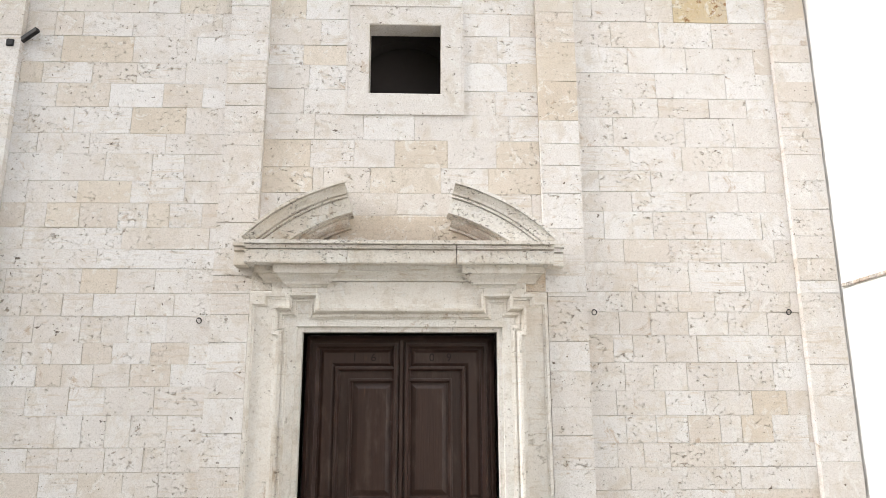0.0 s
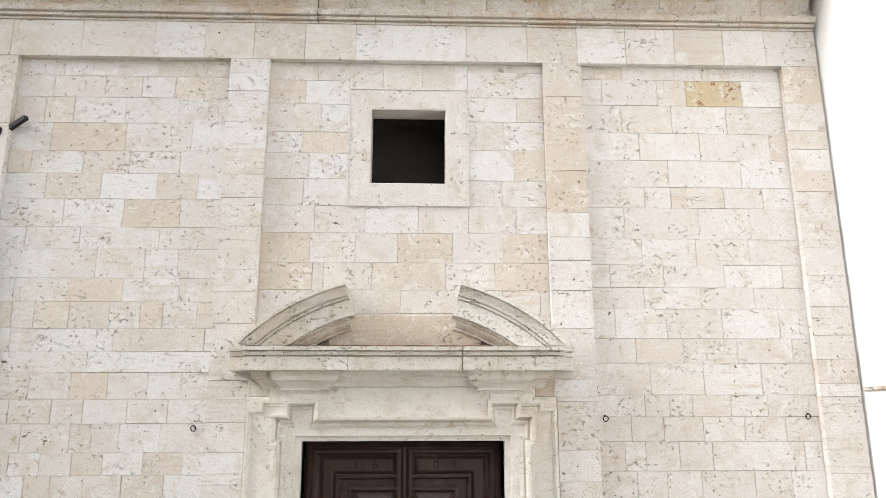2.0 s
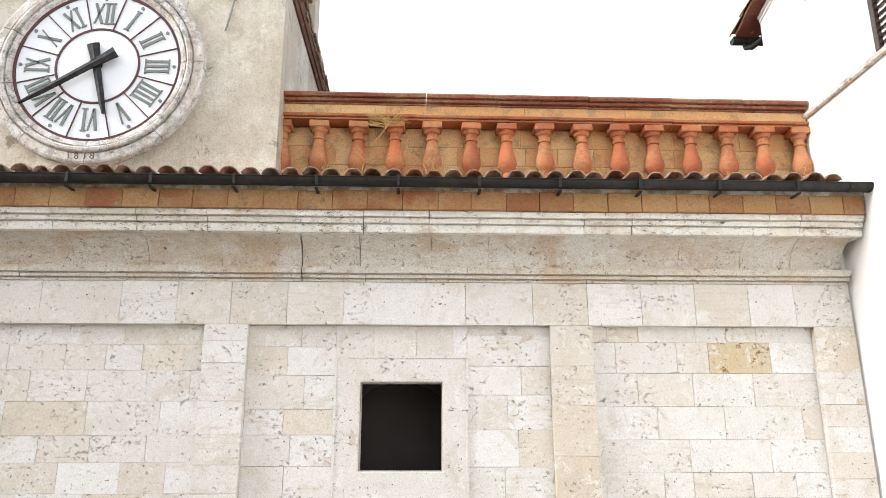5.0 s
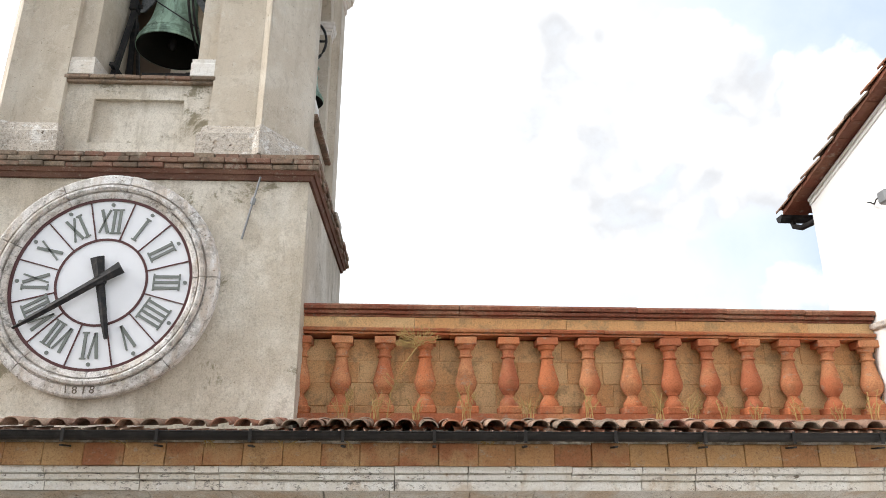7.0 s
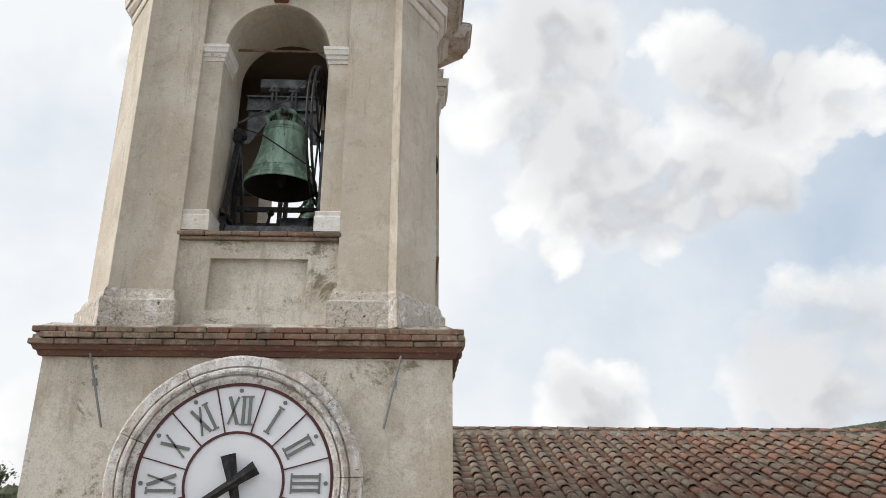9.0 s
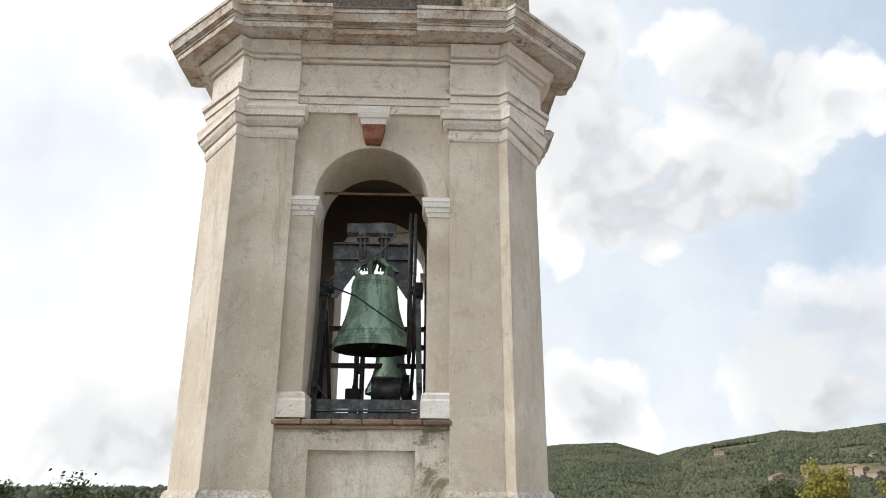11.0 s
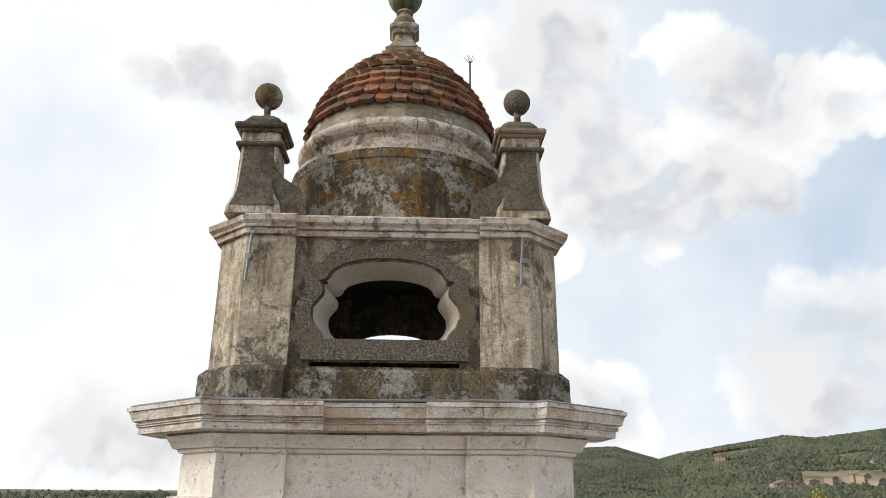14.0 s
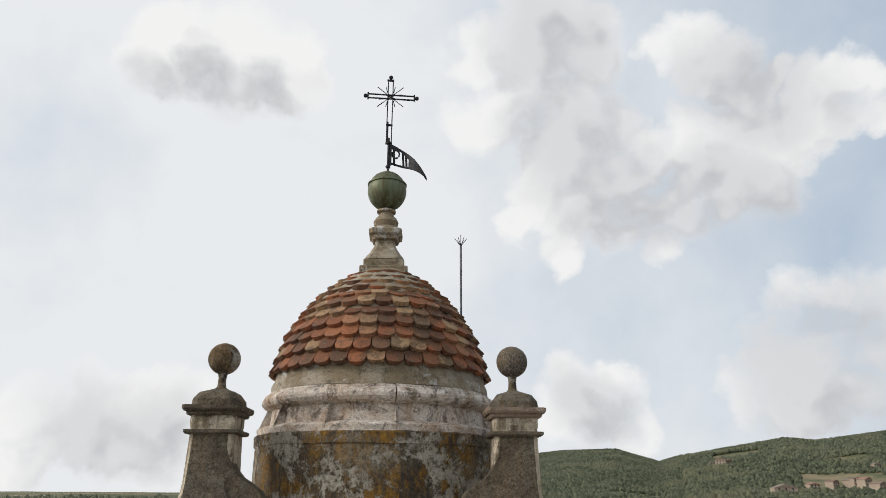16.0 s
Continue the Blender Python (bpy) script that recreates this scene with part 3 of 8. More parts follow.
EAVE = material("red eaves tile", eaves_tile)
DOME = material("dome tile", dome_tile)
BRICK = material("weathered brick", old_brick)
WOOD = material("dark stained wood", dark_wood, rough=0.42, spec=0.5)
IRON = material("black iron", metal_dark, rough=0.6, metal=0.3)
STEEL = material("painted grey steel", steel_grey, rough=0.5, metal=0.5)
BRONZE = material("green bronze", bronze_green, rough=0.6, metal=0.15)
COPPER = material("green copper", copper_green, rough=0.5, metal=0.4)
WHITE = material("white limewash", white_wall, grit=0.08)
ENAMEL = material("white enamel", enamel, rough=0.35, spec=0.5)
GREYMETAL = material("grey numerals", lambda n, p, r: (n.mix(n.noise(p, 12.0, 4, 0.6), (0.13, 0.145, 0.135), (0.21, 0.225, 0.21)), None, 0), rough=0.5, metal=0.2)
MAROON = material("dark red enamel line", lambda n, p, r: (n.mix(n.noise(p, 12.0, 4, 0.6), (0.06, 0.02, 0.022), (0.10, 0.035, 0.035)), None, 0), rough=0.5)
GUTTER = material("dark painted gutter", lambda n, p, r: (n.mix(n.step(n.noise(p, 6.0, 6, 0.7), 0.45, 0.75), (0.014, 0.012, 0.0115), (0.035, 0.030, 0.028)), None, 0), rough=0.55)
# near black: the closed nave's shade is put into this colour
NAVE = material("shade-darkened nave plaster", lambda n, p, r: (n.mix(n.noise(p, 3.0, 4, 0.6), (0.03, 0.026, 0.026), (0.05, 0.042, 0.04)), None, 0))
# dark brown that carries the shade inside belfry and lantern
DARKROOM = material("shade-darkened room plaster", lambda n, p, r: (n.mix(n.noise(p, 3.0, 4, 0.6), (0.10, 0.072, 0.052), (0.16, 0.118, 0.088)), None, 0))
# near-black bronze for the inner surface of the bells
BOREDARK = material("near-black bronze", lambda n, p, r: (n.mix(n.noise(p, 9.0, 4, 0.6), (0.008, 0.008, 0.007), (0.02, 0.02, 0.017)), None, 0), rough=0.8)
LEAD = material("grey lead flashing", lambda n, p, r: (n.mix(n.noise(p, 5.0, 5, 0.65), (0.16, 0.165, 0.17), (0.30, 0.305, 0.31)), n.noise(p, 7.0, 4, 0.6), 0.01), rough=0.5, metal=0.4)
DRY = material("dry grass", lambda n, p, r: (n.mix(n.noise(p, 9.0, 3, 0.6), (0.47, 0.32, 0.12), (0.36, 0.25, 0.10)), None, 0))


# ---- building blocks ----
def part(name, bm, mat, parent=None, label="", smooth=False):
    """Links a bmesh as one mesh object, under a thing or under a part."""
    mesh = bpy.data.meshes.new(name)
    if isinstance(bm, bmesh.types.BMesh):
        bmesh.ops.recalc_face_normals(bm, faces=bm.faces)
        if smooth:
            for fc in bm.faces:
                fc.smooth = True
            for e in bm.edges:
                e.smooth = len(e.link_faces) != 2 or e.calc_face_angle(0.0) < 0.6
        bm.to_mesh(mesh)
        bm.free()
    else:
        mesh = bm
    if mat is not None and not mesh.materials:
        mesh.materials.append(mat)
    ob = new(name, mesh)
    ob.parent = parent
    if label:
        ob["label"] = label
    return ob


def empty(name, label, category, group="", kind="", at=None):
    ob = new(name)
    ob.empty_display_size = 0.2
    if at is not None:
        ob.matrix_basis = at
    return tagged(ob, label, category, group, kind)


def box(bm, x0, x1, y0, y1, z0, z1, bevel=0.0):
    """A box with chamfered edges."""
    if bevel <= 0:
        vs = [bm.verts.new((x, y, z)) for x in (x0, x1) for y in (y0, y1) for z in (z0, z1)]
        for f in ((0, 1, 3, 2), (4, 6, 7, 5), (0, 4, 5, 1), (2, 3, 7, 6), (0, 2, 6, 4), (1, 5, 7, 3)):
            bm.faces.new([vs[i] for i in f])
        return vs
    got = bmesh.ops.create_cube(bm, size=1.0)["verts"]
    for v in got:
        v.co = Vector((x0 if v.co.x < 0 else x1, y0 if v.co.y < 0 else y1, z0 if v.co.z < 0 else z1))
    edges = {e for v in got for e in v.link_edges}
    bmesh.ops.bevel(bm, geom=list(edges), offset=bevel, segments=1, affect="EDGES")
    return got


def boxes(*list_of, bevel=0.0):
    bm = bmesh.new()
    for b in list_of:
        box(bm, *b, bevel=bevel)
    return bm


def rings(bm, loops, caps=True):
    """Skins a stack of closed loops with the same number of points."""
    made = [[bm.verts.new(p) for p in loop] for loop in loops]
    n = len(made[0])
    for a, b in zip(made, made[1:]):
        for i in range(n):
            j = (i + 1) % n
            bm.faces.new((a[i], a[j], b[j], b[i]))
    if caps:
        bm.faces.new(made[0][::-1])
        bm.faces.new(made[-1])
    return made


def lathe(profile, segments=32, centre=(0, 0, 0), bm=None, caps=True):
    bm = bm or bmesh.new()
    loops = [[(centre[0] + r * math.cos(i * math.tau / segments), centre[1] + r * math.sin(i * math.tau / segments), centre[2] + z) for i in range(segments)] for r, z in profile]
    rings(bm, loops, caps=caps)
    return bm


def tube(bm, points, radius, sides=8):
    """A round bar along a line of points."""
    points = [Vector(p) for p in points]
    loops = []
    for i, p in enumerate(points):
        d = (points[min(i + 1, len(points) - 1)] - points[max(i - 1, 0)]).normalized()
        side = d.cross(Vector((0, 0, 1)) if abs(d.z) < 0.9 else Vector((1, 0, 0))).normalized()
        up = side.cross(d)
        loops.append([p + radius * (math.cos(k * math.tau / sides) * side + math.sin(k * math.tau / sides) * up) for k in range(sides)])
    rings(bm, loops)
    return bm


def bar(bm, p, q, w, h):
    """A square bar from p to q."""
    p, q = Vector(p), Vector(q)
    d = (q - p).normalized()
    side = d.cross(Vector((0, 1, 0)) if abs(d.y) < 0.9 else Vector((1, 0, 0))).normalized() * w / 2
    up = d.cross(side).normalized() * h / 2
    rings(bm, [[c + side + up, c - side + up, c - side - up, c + side - up] for c in (p, q)])
    return bm


def moulding(profile, x0, x1):
    """A profile of (y, z) drawn along x."""
    bm = bmesh.new()
    rings(bm, [[(x, y, z) for y, z in profile] for x in (x0, x1)])
    return bm


def sweep_front(path, profile, closed=False):
    """A profile of (outward, y) drawn along a path of (x, z), with mitred corners."""
    pts = [Vector((x, 0, z)) for x, z in path]
    loops, n = [], len(pts)
    for i, p in enumerate(pts):
        a = pts[i - 1] if i or closed else None
        b = pts[(i + 1) % n] if i < n - 1 or closed else None
        d1 = (p - a).normalized() if a is not None else (b - p).normalized()
        d2 = (b - p).normalized() if b is not None else d1
        n1, n2 = Vector((-d1.z, 0, d1.x)), Vector((-d2.z, 0, d2.x))
        m = (n1 + n2) / max(0.3, 1 + n1.dot(n2))
        loops.append([(p + m * o + Vector((0, y, 0))) for o, y in profile])
    bm = bmesh.new()
    made = rings(bm, loops, caps=not closed)
    if closed:
        k = len(profile)
        for j in range(k):
            bm.faces.new((made[-1][j], made[-1][(j + 1) % k], made[0][(j + 1) % k], made[0][j]))
    return bm


def prism(outline, y0, y1, bm=None):
    """An outline of (x, z) given thickness along y."""
    bm = bm or bmesh.new()
    rings(bm, [[(x, y, z) for x, z in outline] for y in (y0, y1)])
    return bm


def pitted(bm, amount, seed=0.0):
    """Small unevenness, so that edges are not ruler-straight."""
    for v in bm.verts:
        v.co += noise.noise_vector(v.co * 3.1 + Vector((seed, 0, 0))) * amount
    return bm


rng = random.Random(7)

# ---- ground ----
bm = bmesh.new()
lines = [-4600, -1500, -500, -150, -60, -25, -10, 0, 10, 25, 60, 150, 500, 1500, 4600]
grid = [[bm.verts.new((x, y, -0.5)) for x in lines] for y in lines]
for i in range(len(lines) - 1):
    for j in range(len(lines) - 1):
        bm.faces.new((grid[i][j], grid[i][j + 1], grid[i + 1][j + 1], grid[i + 1][j]))
GROUND = material("paved and grassy ground", lambda n, p, r: (n.mix(n.step(n.noise(p, 0.02, 5, 0.6), 0.4, 0.6), (0.13, 0.125, 0.105), (0.19, 0.18, 0.155)), n.noise(p, 3.0, 4, 0.6), 0.02))
tagged(part("ground", bm, GROUND), "pale earth and grass ground reaching the horizon", "ground", kind="structure")

# unseen walls, added to cut low skylight on the lower church front
part_wall = part("wall_square", boxes((-30, 26, -18.5, -17.5, -0.5, 11.5), (-30.0, -29.0, -17.5, 4.0, -0.5, 9.0)), material("plain unseen walls", lambda n, p, r: plaster(n, p, r, (0.40, 0.34, 0.26), (0.28, 0.24, 0.18), (0.46, 0.40, 0.32), 0.2)))
tagged(part_wall, "plain plastered house fronts closing the square", "wall", kind="structure")

# ---- the church front: plain masonry behind the facing ----
WALL_Y, PIL_Y = 0.05, -0.03
X_LEFT, X_RIGHT = -7.2, 4.96
wall_front = empty("wall_front", "pale travertine church front of irregular coursed blocks", "wall", kind="structure")


def wall_with_hole(x0, x1, z0, z1, y0, y1, holes):
    """A slab with rectangular openings through it."""
    xs = sorted({x0, x1, *[h[0] for h in holes], *[h[1] for h in holes]})
    zs = sorted({z0, z1, *[h[2] for h in holes], *[h[3] for h in holes]})
    bm = bmesh.new()
    for a, b in zip(xs, xs[1:]):
        for c, d in zip(zs, zs[1:]):
            if not any(h[0] <= a and b <= h[1] and h[2] <= c and d <= h[3] for h in holes):
                box(bm, a, b, y0, y1, c, d)
    bmesh.ops.remove_doubles(bm, verts=bm.verts, dist=1e-4)
    return bm


DOOR = (-1.05, 1.07, -0.5, 3.15)
WINDOW = (-0.40, 0.46, 6.0, 6.90)
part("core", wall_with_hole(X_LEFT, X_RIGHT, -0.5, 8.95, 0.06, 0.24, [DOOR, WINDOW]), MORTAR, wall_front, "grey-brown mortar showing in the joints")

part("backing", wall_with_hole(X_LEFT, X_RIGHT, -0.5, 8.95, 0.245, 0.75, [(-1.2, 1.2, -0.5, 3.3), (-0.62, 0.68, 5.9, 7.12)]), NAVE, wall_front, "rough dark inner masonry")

for px0, px1 in ((-2.05, -1.64), (1.65, 2.07), (4.52, X_RIGHT - 0.003), (-5.59, -4.51)):
    part("pilaster_core", boxes((px0, px1, PIL_Y + 0.012, 0.06, -0.5, 7.96)), MORTAR, wall_front)
part("frieze_core", boxes((X_LEFT, X_RIGHT - 0.003, PIL_Y + 0.012, 0.06, 7.51, 7.97)), MORTAR, wall_front)
# interior behind the window and door, its shade painted as near-black walls
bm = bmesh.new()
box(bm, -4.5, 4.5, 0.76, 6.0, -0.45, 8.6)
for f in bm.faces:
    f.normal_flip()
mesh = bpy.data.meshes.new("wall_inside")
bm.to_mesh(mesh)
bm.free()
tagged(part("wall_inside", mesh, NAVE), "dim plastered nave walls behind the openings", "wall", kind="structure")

# ---- portal ----
portal = empty("door_surround", "white stone doorway surround with eared architrave and broken segmental pediment", "door surround")
# outer panels beside the architrave, each with a thin eared fillet
for side in (-1, 1):
    xs = sorted((side * 1.18, side * 1.635))
    part("side_strip", pitted(boxes((xs[0], xs[1], -0.045, 0.30, -0.5, 3.60), bevel=0.008), 0.003), MARBLE, portal)
    xs = sorted((side * 1.15, side * 1.63))
    part("side_backing", pitted(boxes((xs[0], xs[1], -0.035, 0.30, 3.602, 3.858), bevel=0.008), 0.004), STAINED, portal, "brown-stained rough stone under the cornice")
    xs = sorted((side * 1.10, side * 1.40))
    part("side_shoulder", boxes((xs[0], xs[1], -0.06, 0.30, 3.50, 3.70), bevel=0.006), MARBLE, portal)
    fillet = [(side * 1.605, -0.5), (side * 1.605, 3.46), (side * 1.47, 3.46), (side * 1.47, 3.545), (side * 1.25, 3.545)]
    prof_ = [(-0.03, -0.02), (-0.03, -0.058), (-0.012, -0.062), (-0.010, -0.076), (0.022, -0.08), (0.022, -0.02)]
    part("strip_fillet", sweep_front(fillet, prof_ if side < 0 else [(-o, y) for o, y in prof_]), MARBLE, portal)
# architrave: flat inner band, then the eared moulding round it
inner = [(-1.05, -0.5), (-1.05, 3.15), (1.07, 3.15), (1.07, -0.5)]
part("inner_band", sweep_front(inner, [(0.0, 0.28), (0.0, -0.05), (0.05, -0.05), (0.055, -0.085), (0.30, -0.085), (0.30, 0.28)]), MARBLE, portal)
ear = [(-1.245, -0.5), (-1.245, 3.17), (-1.30, 3.17), (-1.30, 3.36), (-1.155, 3.36), (-1.155, 3.50), (-0.93, 3.50), (-0.93, 3.335), (0.95, 3.335), (0.95, 3.50), (1.175, 3.50), (1.175, 3.36), (1.32, 3.36), (1.32, 3.17), (1.265, 3.17), (1.265, -0.5)]
part("eared_moulding", sweep_front(ear, [(-0.052, 0.0), (-0.052, -0.096), (-0.030, -0.100), (-0.028, -0.116), (-0.010, -0.118), (-0.008, -0.104), (0.006, -0.106), (0.012, -0.122), (0.026, -0.146), (0.030, -0.146), (0.032, -0.164), (0.058, -0.168), (0.060, 0.0)]), MARBLE, portal)
part("lintel_field", boxes((-1.24, 1.26, -0.075, 0.2, 3.30, 3.50), (-0.90, 0.92, -0.08, 0.2, 3.43, 3.70), bevel=0.006), MARBLE, portal)
for cx in (-1.04, 1.06):
    part("ear_block", boxes((cx - 0.14, cx + 0.14, -0.088, 0.1, 3.34, 3.64), bevel=0.006), MARBLE, portal)
# bed mouldings under the cornice, breaking forward over the ears
def bed(x0, x1, out_y, z0, z1, name):
    prof = [(0.02, z0), (out_y + 0.165, z0), (out_y + 0.165, z0 + 0.03), (out_y + 0.145, z0 + 0.032), (out_y + 0.14, z0 + 0.062), (out_y + 0.105, z0 + 0.066), (out_y + 0.10, z0 + 0.088), (out_y + 0.075, z0 + 0.12), (out_y + 0.04, z0 + 0.15), (out_y + 0.035, z0 + 0.165), (out_y + 0.008, z0 + 0.168), (out_y, z1), (0.02, z1)]
    bm = bmesh.new()
    fl = [(x0 - (0.16 + 0.02 - (y - out_y)) * 0.9 if y < 0.01 else x0, x1 + (0.16 + 0.02 - (y - out_y)) * 0.9 if y < 0.01 else x1) for y, z in prof]
    rings(bm, [[(fl[i][k], y, z) for i, (y, z) in enumerate(prof)] for k in (0, 1)])
    part(name, bm, MARBLE, portal)


bed(-0.82, 0.84, -0.19, 3.64, 3.86, "bed_moulding")
for x0, x1 in ((-1.20, -0.82), (0.84, 1.22)):
    bed(x0, x1, -0.24, 3.60, 3.86, "bracket_bed")
for x0, x1 in ((-1.42, -1.24), (1.26, 1.44)):
    bed(x0, x1, -0.16, 3.62, 3.86, "side_bed")
# the cornice slab, in three stones, with a set-back end on each side
crown = lambda fy: [(0.10, 3.86), (fy + 0.05, 3.86), (fy + 0.045, 3.875), (fy + 0.04, 4.00), (fy + 0.06, 4.003), (fy + 0.06, 4.012), (fy + 0.02, 4.015), (fy + 0.01, 4.05), (fy + 0.03, 4.053), (fy + 0.03, 4.06), (fy - 0.015, 4.062), (fy - 0.02, 4.10), (0.10, 4.13)]
for x0, x1 in ((-1.66, -0.565), (-0.56, 0.615), (0.62, 1.675)):
    part("cornice_stone", pitted(moulding(crown(-0.36), x0, x1), 0.004, x0), PEDIMENT, portal)
for x0, x1 in ((-1.80, -1.664), (1.679, 1.80)):
    part("cornice_end", pitted(moulding(crown(-0.24), x0, x1), 0.004, x0), MARBLE, portal)
# the two halves of the broken segmental pediment
R, CZ = 2.40, 2.45
prof = [(-0.34, 0.10), (-0.34, -0.26), (-0.175, -0.265), (-0.172, -0.248), (-0.162, -0.248), (-0.16, -0.285), (-0.142, -0.288), (-0.14, -0.27), (-0.13, -0.27), (-0.125, -0.30), (-0.095, -0.312), (-0.06, -0.345), (-0.042, -0.372), (-0.038, -0.36), (-0.032, -0.36), (-0.03, -0.392), (0.0, -0.395), (0.004, 0.10)]
for side in (-1, 1):
    a0, a1 = math.atan2(4.14 - CZ, 1.70), math.atan2(4.765 - CZ, 0.61)
    loops = []
    for k in range(19):
        a = a0 + (a1 - a0) * k / 18
        loops.append([(side * (R + o) * math.cos(a), y, max(CZ + (R + o) * math.sin(a), 4.115)) for o, y in prof])
    bm = bmesh.new()
    rings(bm, loops)
    bmesh.ops.remove_doubles(bm, verts=bm.verts, dist=0.0005)
    part("pediment_arc", pitted(bm, 0.003, side), PEDIMENT, portal, "curved half pediment with dark lichen along its top")
    # small bed moulding that follows the arc's soffit along the wall
    loops = []
    for k in range(15):
        a = a0 + 0.10 + (a1 - 0.03 - a0 - 0.10) * k / 14
        loops.append([(side * (R + o) * math.cos(a), y, max(CZ + (R + o) * math.sin(a), 4.116 + 0.001 * i)) for i, (o, y) in enumerate([(-0.335, 0.09), (-0.335, -0.17), (-0.365, -0.17), (-0.37, -0.145), (-0.395, -0.13), (-0.43, -0.08), (-0.435, -0.055), (-0.46, -0.05), (-0.465, 0.09)])])
    bm = bmesh.new()
    rings(bm, loops)
    part("tympanum_return", pitted(bm, 0.003), STAINED, portal)
part("tympanum", pitted(boxes((-0.80, 0.84, -0.009, 0.10, 4.11, 4.47), bevel=0.006), 0.003), TAN, portal, "rough tan stone between the pediment halves")
part("brick_ledge", boxes((-0.85, 0.95, -0.20, 0.06, 4.115, 4.133), bevel=0.006), BRICK, portal, "thin brick capping on the ledge")

# ---- door ----
door_1 = empty("door_1", "closed dark-stained wooden double door with raised panels", "door", kind="structure")
part("door_frame", sweep_front([(-1.05, -0.5), (-1.05, 3.15), (1.07, 3.15), (1.07, -0.5)], [(0.0, 0.26), (-0.02, 0.20), (-0.055, 0.19), (-0.075, 0.215), (-0.10, 0.22), (-0.10, 0.30), (0.0, 0.30)]), WOOD, door_1)


def leaf(x0, x1, hinge):
    """hinge: -1 where the leaf hangs on its smaller x."""
    lf = part("door_leaf", boxes((x0, x1, 0.25, 0.31, -0.48, 3.12), bevel=0.006), WOOD, door_1)
    far, near = (x0, x1) if hinge < 0 else (x1, x0)      # far from the middle, near the middle
    s = 1 if hinge < 0 else -1

    def raised(a, b, z0, z1, name, depth=0.022):
        xa, xb = sorted((a, b))
        bm = bmesh.new()
        rings(bm, [[(xa + i, y, z0 + i), (xb - i, y, z0 + i), (xb - i, y, z1 - i), (xa + i, y, z1 - i)] for i, y in ((0, 0.25), (0.0, 0.244), (0.05, 0.25 - depth), (0.06, 0.25 - depth))])
        part(name, bm, WOOD, lf)

    def frame_round(a, b, z0, z1, name, w, d):
        """A moulding of width w that stands d before the leaf."""
        xa, xb = sorted((a, b))
        bm = sweep_front([(xa, z0), (xa, z1), (xb, z1), (xb, z0)], [(0.0, 0.255), (0.0, 0.25 - d * 0.55), (-w * 0.14, 0.25 - d * 0.6), (-w * 0.18, 0.25 - d), (-w * 0.5, 0.25 - d), (-w * 0.56, 0.25 - d * 0.7), (-w * 0.85, 0.25 - d * 0.25), (-w * 0.88, 0.248), (-w, 0.247), (-w, 0.255)], closed=True)
        part(name, bm, WOOD, lf)

    def folded(z0, z1, z2, name, i=0.035, depth=0.026):
        """An L-shaped raised field: a side strip that turns into the top strip."""
        w = abs(near - far) - 0.105
        out = lambda d: [(0.125 + d, z0 + d), (0.125 + d, z2 - d), (w - d, z2 - d), (w - d, z1 + d), (0.285 - d, z1 + d), (0.285 - d, z0 + d)]
        bm = bmesh.new()
        rings(bm, [[(far + s * u, y, z) for u, z in out(d)] for d, y in ((0.0, 0.252), (0.004, 0.243), (i, 0.25 - depth), (i + 0.004, 0.25 - depth))])
        part(name, bm, WOOD, lf)

    frame_round(far + s * 0.035, near - s * 0.03, -0.3, 3.065, "outer_moulding", 0.085, 0.060)
    folded(1.40, 2.80, 2.985, "folded_panel")
    frame_round(far + s * 0.285, near - s * 0.03, 1.34, 2.80, "middle_moulding", 0.065, 0.050)
    frame_round(far + s * 0.43, near - s * 0.045, 1.37, 2.67, "inner_moulding", 0.06, 0.045)
    raised(far + s * 0.50, near - s * 0.11, 1.44, 2.605, "panel", 0.03)
    frame_round(far + s * 0.285, near - s * 0.03, -0.25, 1.25, "middle_moulding", 0.065, 0.050)
    raised(far + s * 0.50, near - s * 0.12, -0.10, 0.95, "panel")
    raised(far + s * 0.125, far + s * 0.285, -0.2, 1.25, "side_panel")
    return lf


left_leaf = leaf(-1.0, 0.015, -1)
right_leaf = leaf(0.025, 1.02, 1)
part("meeting_strip", boxes((-0.005, 0.045, 0.205, 0.25, -0.48, 3.10), bevel=0.008), WOOD, left_leaf)


def writing(text, x, y, z, size, mat, parent, name="numeral", turn=0.0, depth=0.004):
    cu = bpy.data.curves.new(name, "FONT")
    cu.body, cu.size, cu.extrude, cu.align_x, cu.align_y = text, size, depth, "CENTER", "CENTER"
    tmp = bpy.data.objects.new(name, cu)
    mesh = bpy.data.meshes.new_from_object(tmp)
    bpy.data.objects.remove(tmp)
    mesh.materials.clear()
    mesh.materials.append(mat)
    ob = new(name, mesh)
    ob.matrix_basis = pose(x, y, z, 90, turn, 0)
    ob.parent = parent
    return ob


CARVED = material("carved numeral", lambda n, p, r: ((0.012, 0.007, 0.006), None, 0), rough=0.7)
for ch, x in (("1", -0.50), ("6", -0.29), ("0", 0.36), ("9", 0.55)):
    writing(ch, x, 0.2225, 2.892, 0.125, CARVED, left_leaf if x < 0 else right_leaf, "carved_numeral", depth=0.002)

# ---- window of the front ----
window_1 = empty("window_1", "small square church window with flat stone surround", "window", kind="structure")
part("window_frame", pitted(sweep_front([(-0.40, 6.0), (-0.40, 6.90), (0.46, 6.90), (0.46, 6.0)], [(-0.0, 0.30), (-0.0, 0.038), (0.012, 0.03), (0.25, 0.036), (0.252, 0.026), (0.275, 0.028), (0.275, 0.30)], closed=True), 0.003), STONE, window_1)
